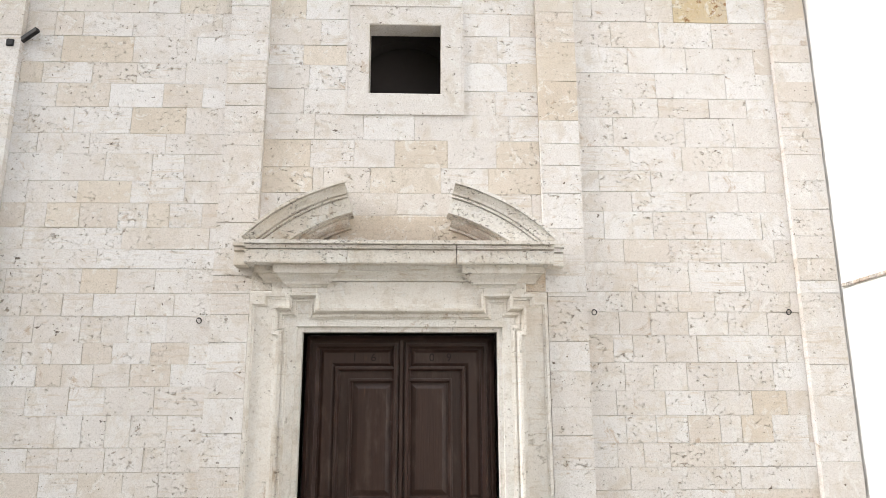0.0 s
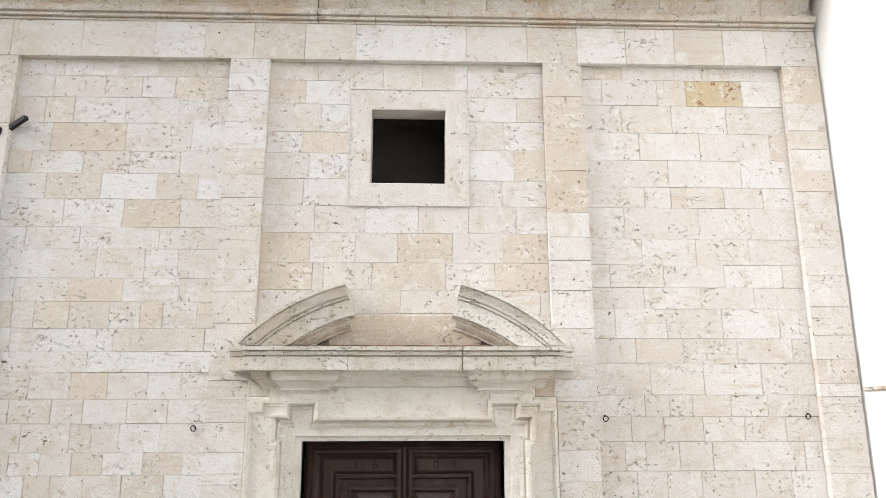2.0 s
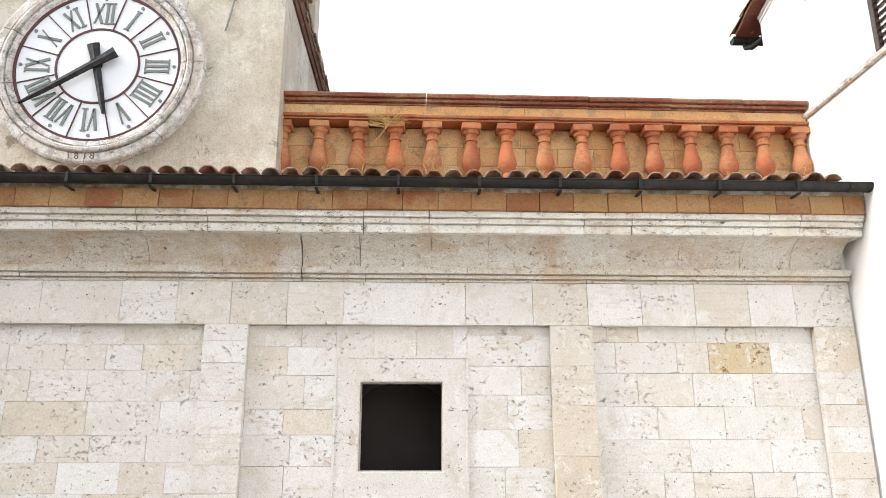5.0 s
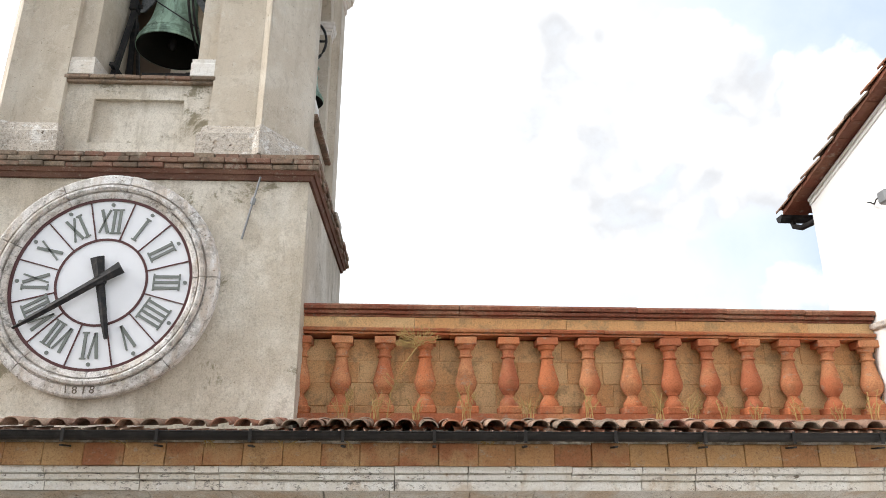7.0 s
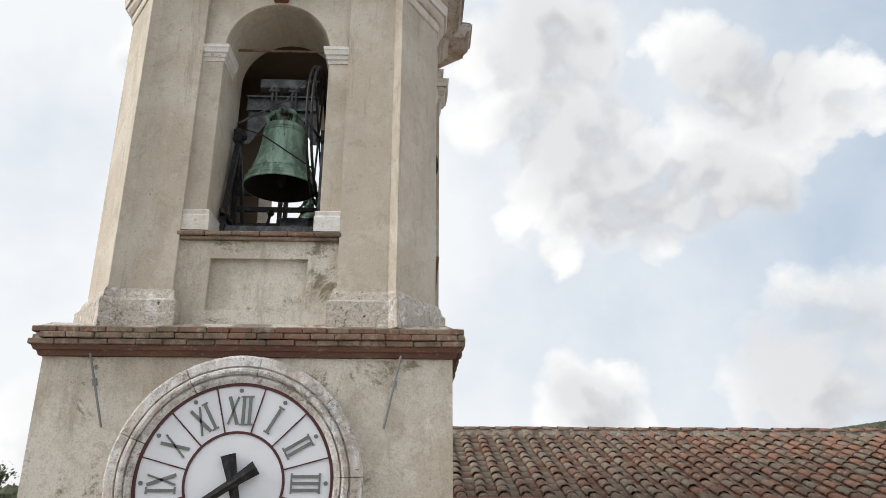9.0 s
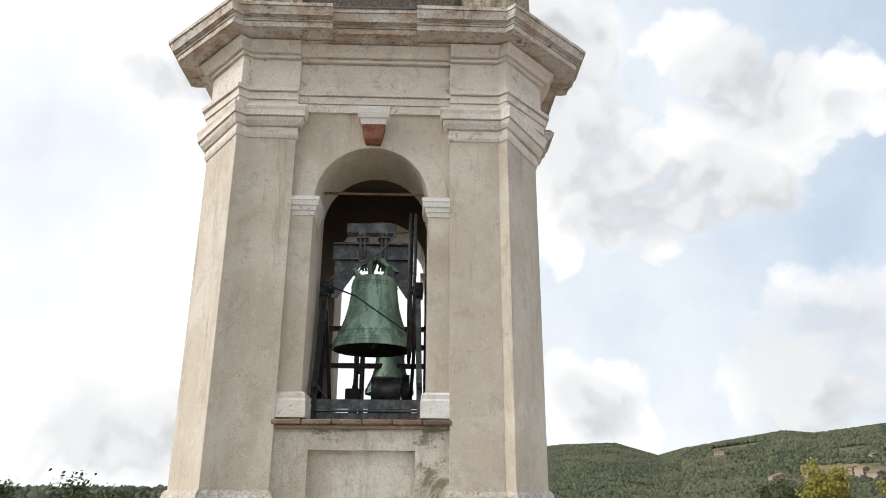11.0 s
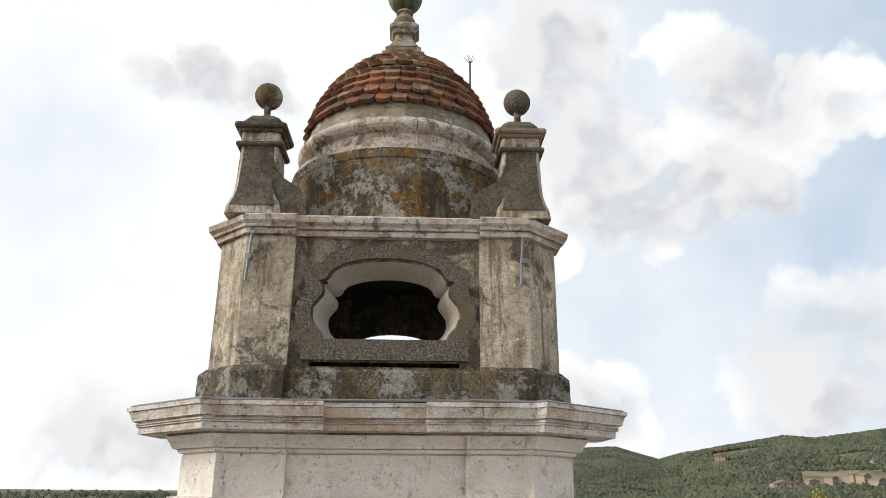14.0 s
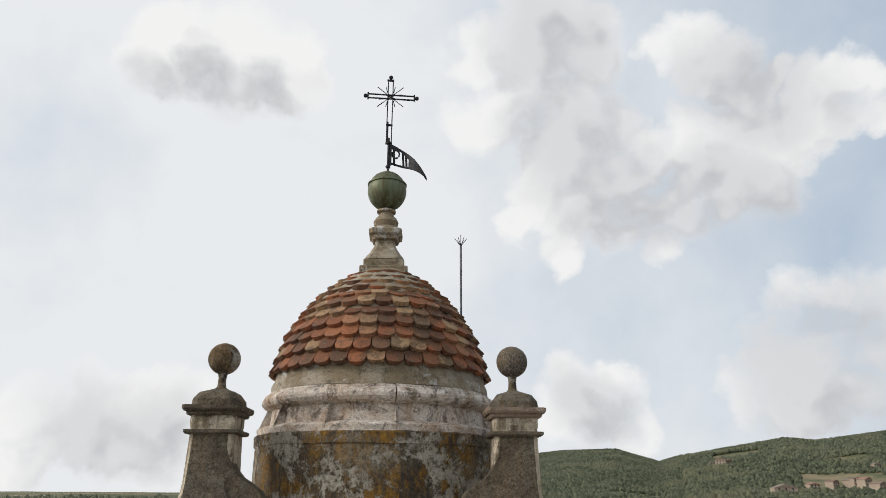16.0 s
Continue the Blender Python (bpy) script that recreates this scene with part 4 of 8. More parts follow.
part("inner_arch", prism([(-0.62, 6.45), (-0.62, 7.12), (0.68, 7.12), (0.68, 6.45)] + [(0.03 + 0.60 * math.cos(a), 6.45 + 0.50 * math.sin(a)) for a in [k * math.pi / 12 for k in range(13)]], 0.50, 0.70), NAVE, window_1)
GLASS = material("dark window glass", lambda n, p, r: ((0.012, 0.014, 0.02), None, 0), rough=0.4, spec=0.3)

# ---- iron things on the front ----
for x, z in ((-2.19, 3.28), (2.15, 3.37), (4.38, 3.39)):
    ring = empty("wall_ring", "small black iron ring on a pin in the stone", "ring", "rings on the church front")
    y = PIL_Y if abs(x) < 2.16 else WALL_Y
    part("pin", tube(bmesh.new(), [(x, y + 0.05, z + 0.035), (x, y - 0.03, z + 0.028)], 0.007), IRON, ring)
    part("hoop", tube(bmesh.new(), [(x + 0.026 * math.cos(a), y - 0.02 - 0.006 * math.sin(a), z + 0.028 * math.sin(a)) for a in [k * math.tau / 16 for k in range(17)]], 0.006, 6), IRON, ring)
bracket = empty("iron_bracket", "rusty flat iron bar sticking out of the wall", "bracket")
bm = bmesh.new()
bar(bm, (-4.60, 0.04, 6.56), (-4.30, -0.06, 6.71), 0.045, 0.06)
part("arm", bm, IRON, bracket)
part("socket", boxes((-4.66, -4.57, -0.045, 0.0, 6.51, 6.60), bevel=0.01), IRON, bracket)

# ---- entablature of the front: frieze mouldings, cove, cornice ----
entablature = empty("trim", "long stone entablature with cove and lichen-stained cornice", "cornice", kind="structure")
string = [(0.08, 7.965), (-0.045, 7.965), (-0.05, 7.985), (-0.03, 7.99), (-0.03, 8.0), (-0.08, 8.002), (-0.085, 8.03), (-0.065, 8.035), (-0.065, 8.045), (-0.115, 8.048), (-0.13, 8.085), (-0.135, 8.11), (0.08, 8.115)]
x = X_LEFT
for x1 in (-5.4, -4.03, -2.36, -1.05, -0.37, 0.73, 2.04, 2.80, 4.03, X_RIGHT):
    part("string_moulding", pitted(moulding(string, x, x1 - (0.014 if x1 == -1.05 else 0.005)), 0.004, x), STAINED, entablature)
    x = x1
cove = [(0.08, 8.116), (-0.035, 8.116)] + [(-0.035 - 0.30 * (1 - math.cos(a)), 8.12 + 0.30 * math.sin(a)) for a in [k * math.pi / 2 / 9 for k in range(10)]] + [(0.08, 8.42)]
x = X_LEFT
for x1 in (-6.2, -4.7, -3.5, -2.7, -1.92, -1.05, -0.43, 0.34, 0.96, 2.11, 3.07, 3.76, 4.33, X_RIGHT - 0.05):
    part("cove_stone", pitted(moulding(cove, x, x1 - (0.016 if x1 == -1.05 else 0.005)), 0.006, x), STAINED, entablature)
    x = x1
corona = [(0.08, 8.421), (-0.395, 8.421), (-0.40, 8.435), (-0.405, 8.50), (-0.385, 8.505), (-0.385, 8.515), (-0.43, 8.518), (-0.44, 8.56), (-0.42, 8.565), (-0.42, 8.575), (-0.47, 8.578), (-0.475, 8.635), (0.08, 8.635)]
x = X_LEFT
for x1 in (-6.1, -5.2, -4.42, -4.05, -3.59, -2.73, -2.22, -2.0, -1.08, -0.38, 0.31, 1.29, 1.96, 2.47, 3.94, 4.29, 4.98):
    part("cornice_stone", pitted(moulding(corona, x, x1 - rng.uniform(0.004, 0.01)), 0.008, x * 1.7), PEDIMENT, entablature)
    x = x1
x = X_LEFT
while x < 4.97:
    x1 = min(x + rng.uniform(0.345, 0.375), 4.98)
    dy = rng.uniform(-0.012, 0.012)
    part("brick", pitted(boxes((x, x1 - 0.004, -0.515 + dy, 0.08, 8.637, 8.842 + rng.uniform(-0.006, 0.006)), bevel=0.006), 0.005, x), BAND, entablature)
    x = x1

# ---- gutter and eaves tiles ----
gutter = empty("gutter", "dark metal half-round gutter along the eaves", "gutter")
half = [(-0.60 + 0.075 * math.cos(a), 8.925 + 0.068 * math.sin(a)) for a in [math.pi + k * math.pi / 10 for k in range(11)]]
inside = [(-0.60 + 0.068 * math.cos(a), 8.927 + 0.062 * math.sin(a)) for a in [math.tau - k * math.pi / 10 for k in range(11)]]
x = X_LEFT
while x < 4.99:
    x1 = min(x + 2.0, 4.99)
    part("gutter_length", moulding([(-0.69, 8.935), (-0.675, 8.925)] + half[1:] + inside + [(-0.685, 8.94)], x, x1 + 0.0), GUTTER, gutter)
    part("joint_sleeve", moulding([(y * 1.06 + 0.036, z - 0.004) for y, z in half] + [(-0.53, 8.935), (-0.675, 8.935)], x1 - 0.05, x1 + 0.012), GUTTER, gutter)
    x = x1
for k in range(15):
    xx = X_LEFT + 0.45 + k * 0.84
    part("gutter_bracket", boxes((xx, xx + 0.03, -0.685, -0.30, 8.80, 8.815), (xx, xx + 0.03, -0.692, -0.683, 8.84, 8.95)), GUTTER, gutter)


def barrel(length, r0, r1, up=True, segs=7, thick=0.014, mat=None):
    """One clay barrel tile along +y, its mouth at y = 0, arched up or down."""
    bm = bmesh.new()
    loops = []
    for y, r in ((0.0, r0), (length, r1)):
        arc = [k * math.pi / (segs - 1) for k in range(segs)]
        s = 1 if up else -1
        outer = [(r * math.cos(a), y, s * r * 0.78 * math.sin(a)) for a in arc]
        inner_ = [((r - thick) * math.cos(a), y, s * (r - thick) * 0.78 * math.sin(a)) for a in reversed(arc)]
        loops.append(outer + inner_)
    rings(bm, loops)
    bmesh.ops.recalc_face_normals(bm, faces=bm.faces)
    mesh = bpy.data.meshes.new("roof_tile")
    for f in bm.faces:
        f.smooth = True
    bm.to_mesh(mesh)
    bm.free()
    mesh.materials.append(mat or TILE)
    return mesh


COVER = barrel(0.46, 0.098, 0.078)
EAVE_COVER, EAVE_PAN = barrel(0.46, 0.094, 0.076, mat=EAVE), barrel(0.46, 0.078, 0.092, up=False, mat=EAVE)
roof_eaves = empty("roof_eaves", "strip of old clay barrel tiles above the gutter", "roof", kind="structure")
SLOPE = math.atan2(0.105, 0.95)
n_tiles = int((4.90 - X_LEFT) / 0.213)
for k in range(n_tiles):
    x = X_LEFT + 0.1 + k * 0.213
    for row in range(3):
        if row and x < -1.6:
            continue
        y, z = -0.60 + row * 0.36, 8.957 + row * 0.36 * math.tan(SLOPE)
        for mesh, dx, dz in ((EAVE_PAN, 0.106, 0.0), (EAVE_COVER, 0.0, 0.028)):
            ob = new("roof_tile", mesh)
            ob.parent = roof_eaves
            ob.matrix_basis = pose(x + dx + rng.uniform(-0.012, 0.012), y + rng.uniform(-0.03, 0.02), z + dz + rng.uniform(-0.008, 0.008), math.degrees(SLOPE) + rng.uniform(-1.5, 1.5), rng.uniform(-3, 3), rng.uniform(-2, 2))
bm = bmesh.new()
rings(bm, [[(x, -0.50, 8.83), (x, 0.60, 8.83), (x, 0.60, 9.06), (x, -0.50, 8.95)] for x in (X_LEFT, 4.99)])
part("mortar_bed", bm, MORTAR, roof_eaves)

# ---- balustrade with its blind wall ----
bal_wall = part("parapet_wall", pitted(wall_with_hole(-1.50, 4.99, 8.9, 10.04, 0.56, 0.80, []), 0.0), OCHRE)
tagged(bal_wall, "ochre plastered parapet wall behind the balusters", "wall", kind="structure")
z = 9.06
for k, h in enumerate((0.24, 0.25, 0.24, 0.245)):
    x = -1.49
    while x < 4.97:
        e = min(x + rng.uniform(0.26, 0.46), 4.98)
        part("stone_block", pitted(boxes((x + 0.003, e - 0.003, 0.552 + rng.uniform(-0.004, 0.003), 0.60, z + 0.003, z + h - 0.003), bevel=0.005), 0.003, x), OCHRE, bal_wall)
        x = e
    z += h
balustrade = empty("balustrade", "terracotta balustrade of turned balusters under a moulded rail", "balustrade")
crown_p = [(0.80, 10.225), (0.335, 10.225), (0.33, 10.24), (0.355, 10.244), (0.355, 10.252), (0.30, 10.256), (0.29, 10.285), (0.315, 10.289), (0.315, 10.297), (0.262, 10.30), (0.25, 10.33), (0.262, 10.352), (0.80, 10.36)]
band_p = [(0.80, 10.105), (0.352, 10.105), (0.352, 10.224), (0.80, 10.224)]
lower_p = [(0.80, 10.033), (0.345, 10.033), (0.34, 10.05), (0.365, 10.053), (0.365, 10.06), (0.318, 10.064), (0.308, 10.088), (0.33, 10.104), (0.80, 10.104)]
for name, prof, mat, lo, hi in (("rail_crown", crown_p, RAIL, 0.6, 1.1), ("rail_band", band_p, OCHRE, 0.9, 1.8), ("rail_moulding", lower_p, TERRA, 0.5, 0.9)):
    x = -1.50
    while x < 4.99:
        x1 = min(x + rng.uniform(lo, hi), 4.99)
        if 4.99 - x1 < 0.3:
            x1 = 4.99
        dz = 0.03 * (1 - (x + 1.5) / 6.56)
        part(name, pitted(moulding([(y, z + dz) for y, z in prof], x, x1 - 0.004), 0.004, x * 2.1), mat, balustrade)
        x = x1
part("plinth", pitted(moulding([(0.62, 9.0), (0.30, 9.0), (0.30, 9.20), (0.62, 9.20)], -1.50, 4.99), 0.004), TERRA, balustrade)
turned = [(0.0, 9.28), (0.105, 9.28), (0.108, 9.30), (0.10, 9.33), (0.085, 9.355), (0.066, 9.375), (0.058, 9.395), (0.057, 9.41), (0.070, 9.42), (0.072, 9.432), (0.088, 9.45), (0.106, 9.48), (0.116, 9.52), (0.117, 9.56), (0.112, 9.575), (0.113, 9.582), (0.104, 9.61), (0.088, 9.67), (0.074, 9.73), (0.064, 9.79), (0.062, 9.805), (0.078, 9.812), (0.080, 9.826), (0.066, 9.836), (0.062, 9.87), (0.068, 9.895), (0.088, 9.91), (0.098, 9.94), (0.10, 9.955), (0.0, 9.955)]
shaft_bm = lathe([(max(r, 0.001), z - 9.2) for r, z in turned], 18)
proto = None
N_BAL = 15
for k in range(N_BAL):
    x = -1.46 + k * (4.90 + 1.46) / (N_BAL - 1)
    if proto is None:
        proto = part("baluster", shaft_bm, TERRA, balustrade, smooth=True)
        proto.matrix_basis = pose(x, 0.43, 9.2)
        part("square_base", pitted(boxes((-0.122, 0.122, -0.12, 0.12, 0.0, 0.085), bevel=0.012), 0.003), TERRA, proto)
        part("square_cap", pitted(boxes((-0.118, 0.118, -0.112, 0.112, 0.752, 0.832), bevel=0.008), 0.003), TERRA, proto)
    else:
        copy_thing(proto, pose(x + rng.uniform(-0.015, 0.015), 0.43, 9.2, rng.uniform(-1, 1), rng.uniform(-1, 1), rng.uniform(-4, 4)))

# ---- roof of the nave ----
roof_nave = empty("roof_nave", "broad roof of weathered clay barrel tiles with a plain ridge", "roof", kind="structure")
RIDGE_Y, RIDGE_Z, EAVE_Y, EAVE_Z = 8.6, 11.66, 0.82, 9.45
ANG = math.atan2(RIDGE_Z - EAVE_Z, RIDGE_Y - EAVE_Y)
bm = bmesh.new()
rings(bm, [[(x, EAVE_Y, EAVE_Z - 0.25), (x, 16.4, EAVE_Z - 0.25), (x, 16.4, EAVE_Z - 0.08), (x, RIDGE_Y, RIDGE_Z - 0.08), (x, EAVE_Y, EAVE_Z - 0.08)] for x in (-1.55, 14.0)])
part("roof_deck", bm, MORTAR, roof_nave)


def barrel_row(verts, faces, x, y, z, length, r0, r1, ang, up, segs=6, roll=0.0):
    """Adds one thin tile to lists of points and faces."""
    base = len(verts)
    ca, sa = math.cos(ang), math.sin(ang)
    s = 1 if up else -1
    for yy, r in ((0.0, r0), (length, r1)):
        for k in range(segs):
            a = k * math.pi / (segs - 1)
            px, pz = r * math.cos(a) + roll * yy, s * r * 0.8 * math.sin(a)
            verts.append((x + px, y + yy * ca - pz * sa, z + yy * sa + pz * ca))
    for k in range(segs - 1):
        faces.append((base + k, base + k + 1, base + segs + k + 1, base + segs + k))
    # the visible thickness at the mouth
    b2 = len(verts)
    for k in range(segs):
        a = k * math.pi / (segs - 1)
        px, pz = (r0 - 0.016) * math.cos(a), s * (r0 - 0.016) * 0.8 * math.sin(a)
        verts.append((x + px, y - pz * sa, z + pz * ca))
    for k in range(segs - 1):
        faces.append((base + k, b2 + k, b2 + k + 1, base + k + 1))


def flat_tile(verts, faces, x, y, z, half_w, length, ang):
    """A flat pan tile with a thick lower edge, added to lists of points and faces."""
    b = len(verts)
    ca, sa = math.cos(ang), math.sin(ang)
    for d, h in ((0.0, -0.022), (0.0, 0.008), (length, 0.008)):
        verts.extend([(x - half_w, y + d * ca - h * sa, z + d * sa + h * ca), (x + half_w, y + d * ca - h * sa, z + d * sa + h * ca)])
    faces.extend([(b, b + 1, b + 3, b + 2), (b + 2, b + 3, b + 5, b + 4)])


verts, faces = [], []
PITCH = 0.335
slope_len = math.hypot(RIDGE_Y - EAVE_Y, RIDGE_Z - EAVE_Z)
for row in range(int(slope_len / 0.37)):
    d = row * 0.37
    y0, z0 = EAVE_Y + d * math.cos(ANG), EAVE_Z + d * math.sin(ANG)
    for k in range(46):
        x = -1.46 + k * PITCH
        near = 9 <= row < 19 and k < 28
        jx, jr = rng.uniform(-0.014, 0.014), rng.uniform(-0.03, 0.03)
        lift_ = rng.uniform(-0.008, 0.012)
        if near:
            ob = new("roof_tile", COVER)
            ob.parent = roof_nave
            ob.matrix_basis = pose(x + jx, y0, z0 + lift_ + 0.02, math.degrees(ANG) - 2.0, rng.uniform(-4, 4), math.degrees(jr))
        else:
            barrel_row(verts, faces, x + jx, y0, z0 + lift_ + 0.02, 0.44, 0.099, 0.078, ANG - 0.04, True, 6, jr)
        flat_tile(verts, faces, x + PITCH / 2 + rng.uniform(-0.006, 0.006), y0, z0 + rng.uniform(-0.006, 0.006), 0.13, 0.44, ANG - 0.045)
mesh = bpy.data.meshes.new("roof_tiles")
mesh.from_pydata(verts, [], faces)
mesh.materials.append(material("old roof tiles in rows", lambda n, p, r: roof_tile(n, p, n.node("ShaderNodeNewGeometry").outputs["Random Per Island"])))
for pl in mesh.polygons:
    pl.use_smooth = True
tagged(part("tile_rows", mesh, None, roof_nave), kind="stuff")
for k in range(46):
    x = -1.45 + k * 0.34
    ob = new("ridge_tile", COVER)
    ob.parent = roof_nave
    ob.matrix_basis = pose(x, RIDGE_Y, RIDGE_Z + 0.035 + rng.uniform(-0.01, 0.01), rng.uniform(-2, 2), rng.uniform(-3, 3), -90) @ Matrix.Diagonal((1.25, 0.85, 1.1, 1))

part("ridge_mortar", pitted(boxes((-1.5, 14.0, RIDGE_Y - 0.10, RIDGE_Y + 0.10, RIDGE_Z - 0.12, RIDGE_Z + 0.055)), 0.01), MORTAR, roof_nave, "old mortar bedding of the ridge")

# side and back walls that close the church
church = empty("wall_nave", "plain masonry side and rear walls of the church", "wall", kind="structure")
part("side_wall", boxes((X_RIGHT - 0.45, X_RIGHT, 0.76, 16.4, -0.5, 9.3)), MORTAR, church)
part("side_wall", boxes((X_LEFT, X_LEFT + 0.45, 0.76, 16.4, -0.5, 8.9)), MORTAR, church)
part("rear_wall", boxes((X_LEFT + 0.46, X_RIGHT - 0.46, 15.9, 16.4, -0.5, 9.3)), MORTAR, church)
bm = bmesh.new()
rings(bm, [[(x, 0.62, 8.80), (x, 16.4, 8.80), (x, 16.4, 9.0), (x, 0.62, 9.0)] for x in (X_LEFT, -1.6)])
part("flat_roof", bm, MORTAR, church)

# ---- white house beside the church ----
HX, HY = 5.0, 1.14
house = empty("neighbour_house", "white limewashed house with tiled eaves and arched shuttered window", "house")
WIN_Y = -1.72
rake = lambda y: 12.10 + 0.27 * (1.14 - y)


def house_prism(y_z, x0, x1):
    bm = bmesh.new()
    rings(bm, [[(x, y, z) for y, z in y_z] for x in (x0, x1)])
    return bm


TOP_Y = -6.0
part("wall", house_prism([(HY, -0.5), (HY, rake(HY)), (TOP_Y, rake(TOP_Y)), (-16.0, rake(TOP_Y) - 2.7), (-16.0, -0.5)], HX, HX + 9.0), WHITE, house)
part("corner_fillet", boxes((4.955, HX - 0.001, 0.03, HY - 0.01, -0.5, 8.95)), WHITE, house)
part("string_course", pitted(boxes((HX - 0.05, HX, -16.0, 0.42, 10.15, 10.215), bevel=0.01), 0.004), WEATHERED, house)
part("lower_string", boxes((HX - 0.035, HX, -16.0, -0.06, 3.66, 3.70), bevel=0.008), WEATHERED, house)
for dz, out_ in ((-0.10, 0.018), (-0.05, 0.034)):
    part("verge_moulding", house_prism([(HY, rake(HY) + dz), (HY, rake(HY) + dz + 0.04), (TOP_Y, rake(TOP_Y) + dz + 0.04), (TOP_Y, rake(TOP_Y) + dz)], HX - out_, HX), WHITE, house)
roof_h = part("roof", house_prism([(HY + 0.40, rake(HY + 0.40) + 0.06), (HY + 0.40, rake(HY + 0.40) + 0.10), (TOP_Y, rake(TOP_Y) + 0.10), (TOP_Y, rake(TOP_Y) + 0.06)], HX - 0.17, HX + 9.2), VERGE, house)
step_ = math.degrees(math.atan(0.27))
y = HY + 0.36
while y > TOP_Y:
    e = y - 0.295
    part("eaves_tile", pitted(house_prism([(y, rake(y) + 0.005), (y, rake(y) + 0.05), (e + 0.008, rake(e) + 0.05), (e + 0.008, rake(e) + 0.005)], HX - 0.20 + rng.uniform(-0.006, 0.006), HX + 0.15), 0.003, y), VERGE, roof_h)
    y = e
y = HY + 0.46
while y > TOP_Y:
    ob = new("verge_tile", EAVE_COVER)
    ob.parent = roof_h
    ob.matrix_basis = pose(HX - 0.15 + rng.uniform(-0.008, 0.008), y, rake(y) + 0.085 + rng.uniform(-0.006, 0.008), step_ - 4.0 + rng.uniform(-2, 2), 0, 180)
    y -= 0.36
part("mortar_line", pitted(house_prism([(HY + 0.36, rake(HY + 0.36) + 0.05), (HY + 0.36, rake(HY + 0.36) + 0.085), (TOP_Y, rake(TOP_Y) + 0.085), (TOP_Y, rake(TOP_Y) + 0.05)], HX - 0.185, HX), 0.01), VERGE, house)
hg = bmesh.new()
arc = [k * math.pi / 8 for k in range(9)]
rings(hg, [[(x, HY + 0.44 + 0.07 * math.cos(math.pi + a), 12.00 + 0.085 * math.sin(math.pi + a)) for a in arc] + [(x, HY + 0.515, 12.01), (x, HY + 0.36, 12.01)] for x in (HX - 0.22, HX + 9.0)])
part("gutter", hg, GUTTER, house)
part("downpipe", tube(bmesh.new(), [(HX - 0.04, HY + 0.44, 11.95), (HX - 0.03, HY + 0.42, 11.86), (HX + 0.0, HY + 0.30, 11.80), (HX + 0.04, HY + 0.12, 11.80), (HX + 0.08, HY - 0.02, 11.82)], 0.04, 10), GUTTER, house, smooth=True)
# stone surround and shutter of the arched window
def arch_band(r_in, r_out, zc, foot, x0, x1):
    bm = bmesh.new()
    loops = []
    for k in range(17):
        if k == 0:
            dirs = (-1.0, foot)
        elif k == 16:
            dirs = (1.0, foot)
        if k in (0, 16):
            a_in, a_out = (WIN_Y + dirs[0] * r_in, foot), (WIN_Y + dirs[0] * r_out, foot)
        else:
            a = math.pi - (k - 1) * math.pi / 14
            a_in = (WIN_Y + r_in * math.cos(a), zc + r_in * math.sin(a))
            a_out = (WIN_Y + r_out * math.cos(a), zc + r_out * math.sin(a))
        loops.append([(x0, *a_in), (x0, *a_out), (x1, *a_out), (x1, *a_in)])
    rings(bm, loops)
    return bm


part("window_surround", pitted(arch_band(0.60, 0.88, 11.55, 10.22, HX - 0.035, HX + 0.02), 0.004), STONE, house, "pale stone window surround")
shutter = part("shutter_frame", arch_band(0.53, 0.60, 11.55, 10.22, HX - 0.05, HX + 0.02), WOOD, house, "brown louvred shutter")
for k in range(22):
    z = 10.28 + k * 0.08
    h = 0.53 if z < 11.55 else math.sqrt(max(0.01, 0.53 ** 2 - (z - 11.55) ** 2))
    bm = bmesh.new()
    rings(bm, [[(HX - 0.03, y, z), (HX - 0.025, y, z - 0.01), (HX + 0.015, y, z + 0.04), (HX + 0.01, y, z + 0.05)] for y in (WIN_Y - h, WIN_Y + h)])
    part("slat", bm, WOOD, shutter)
lamp = empty("wall_lamp", "small grey floodlight box with a loose wire on the white wall", "lamp")
part("housing", pitted(boxes((HX - 0.13, HX + 0.0, -0.47, -0.33, 11.40, 11.55), bevel=0.02), 0.006), LEAD, lamp)
part("wire", tube(bmesh.new(), [(HX - 0.10, -0.33, 11.51), (HX - 0.10, -0.26, 11.49), (HX - 0.08, -0.2, 11.47), (HX - 0.08, -0.13, 11.52), (HX - 0.06, -0.06, 11.55)], 0.008, 6), IRON, lamp)

# ---- bell tower ----
AX, AY = -3.52, 1.85
tower = empty("bell_tower", "plastered bell tower with octagonal belfry, lantern stage and tiled dome", "tower")


STEP = 0.085     # how far the cut corners stand before the front face


def plan(wx, wy, ax, ay, bx, by, z, p=0.0, pc=0.0, rec=0.07, cx=None, cy=AY, notch=0.0):
    """A square with cut corners and a recessed middle bay on each side. p pushes the corners out, pc the middle bays."""
    k = 0.30 * p
    X, Y, A, B = wx + p * 1.2, wy + p, ax + k * 0.5, ay + k
    mx, my = wx - rec + pc, wy - rec + pc
    f, g = STEP * notch, A - 0.09 * max(notch, 0.3)
    q = [(-A, -Y - f), (-g, -Y), (-bx, -Y), (-bx, -my), (bx, -my), (bx, -Y), (g, -Y), (A, -Y - f),
         (X, -B), (X, -by), (mx, -by), (mx, by), (X, by), (X, B),
         (A, Y), (bx, Y), (bx, my), (-bx, my), (-bx, Y), (-A, Y),
         (-X, B), (-X, by), (-mx, by), (-mx, -by), (-X, -by), (-X, -B)]
    cx = AX if cx is None else cx
    return [(cx + x, cy + y, z) for x, y in q]


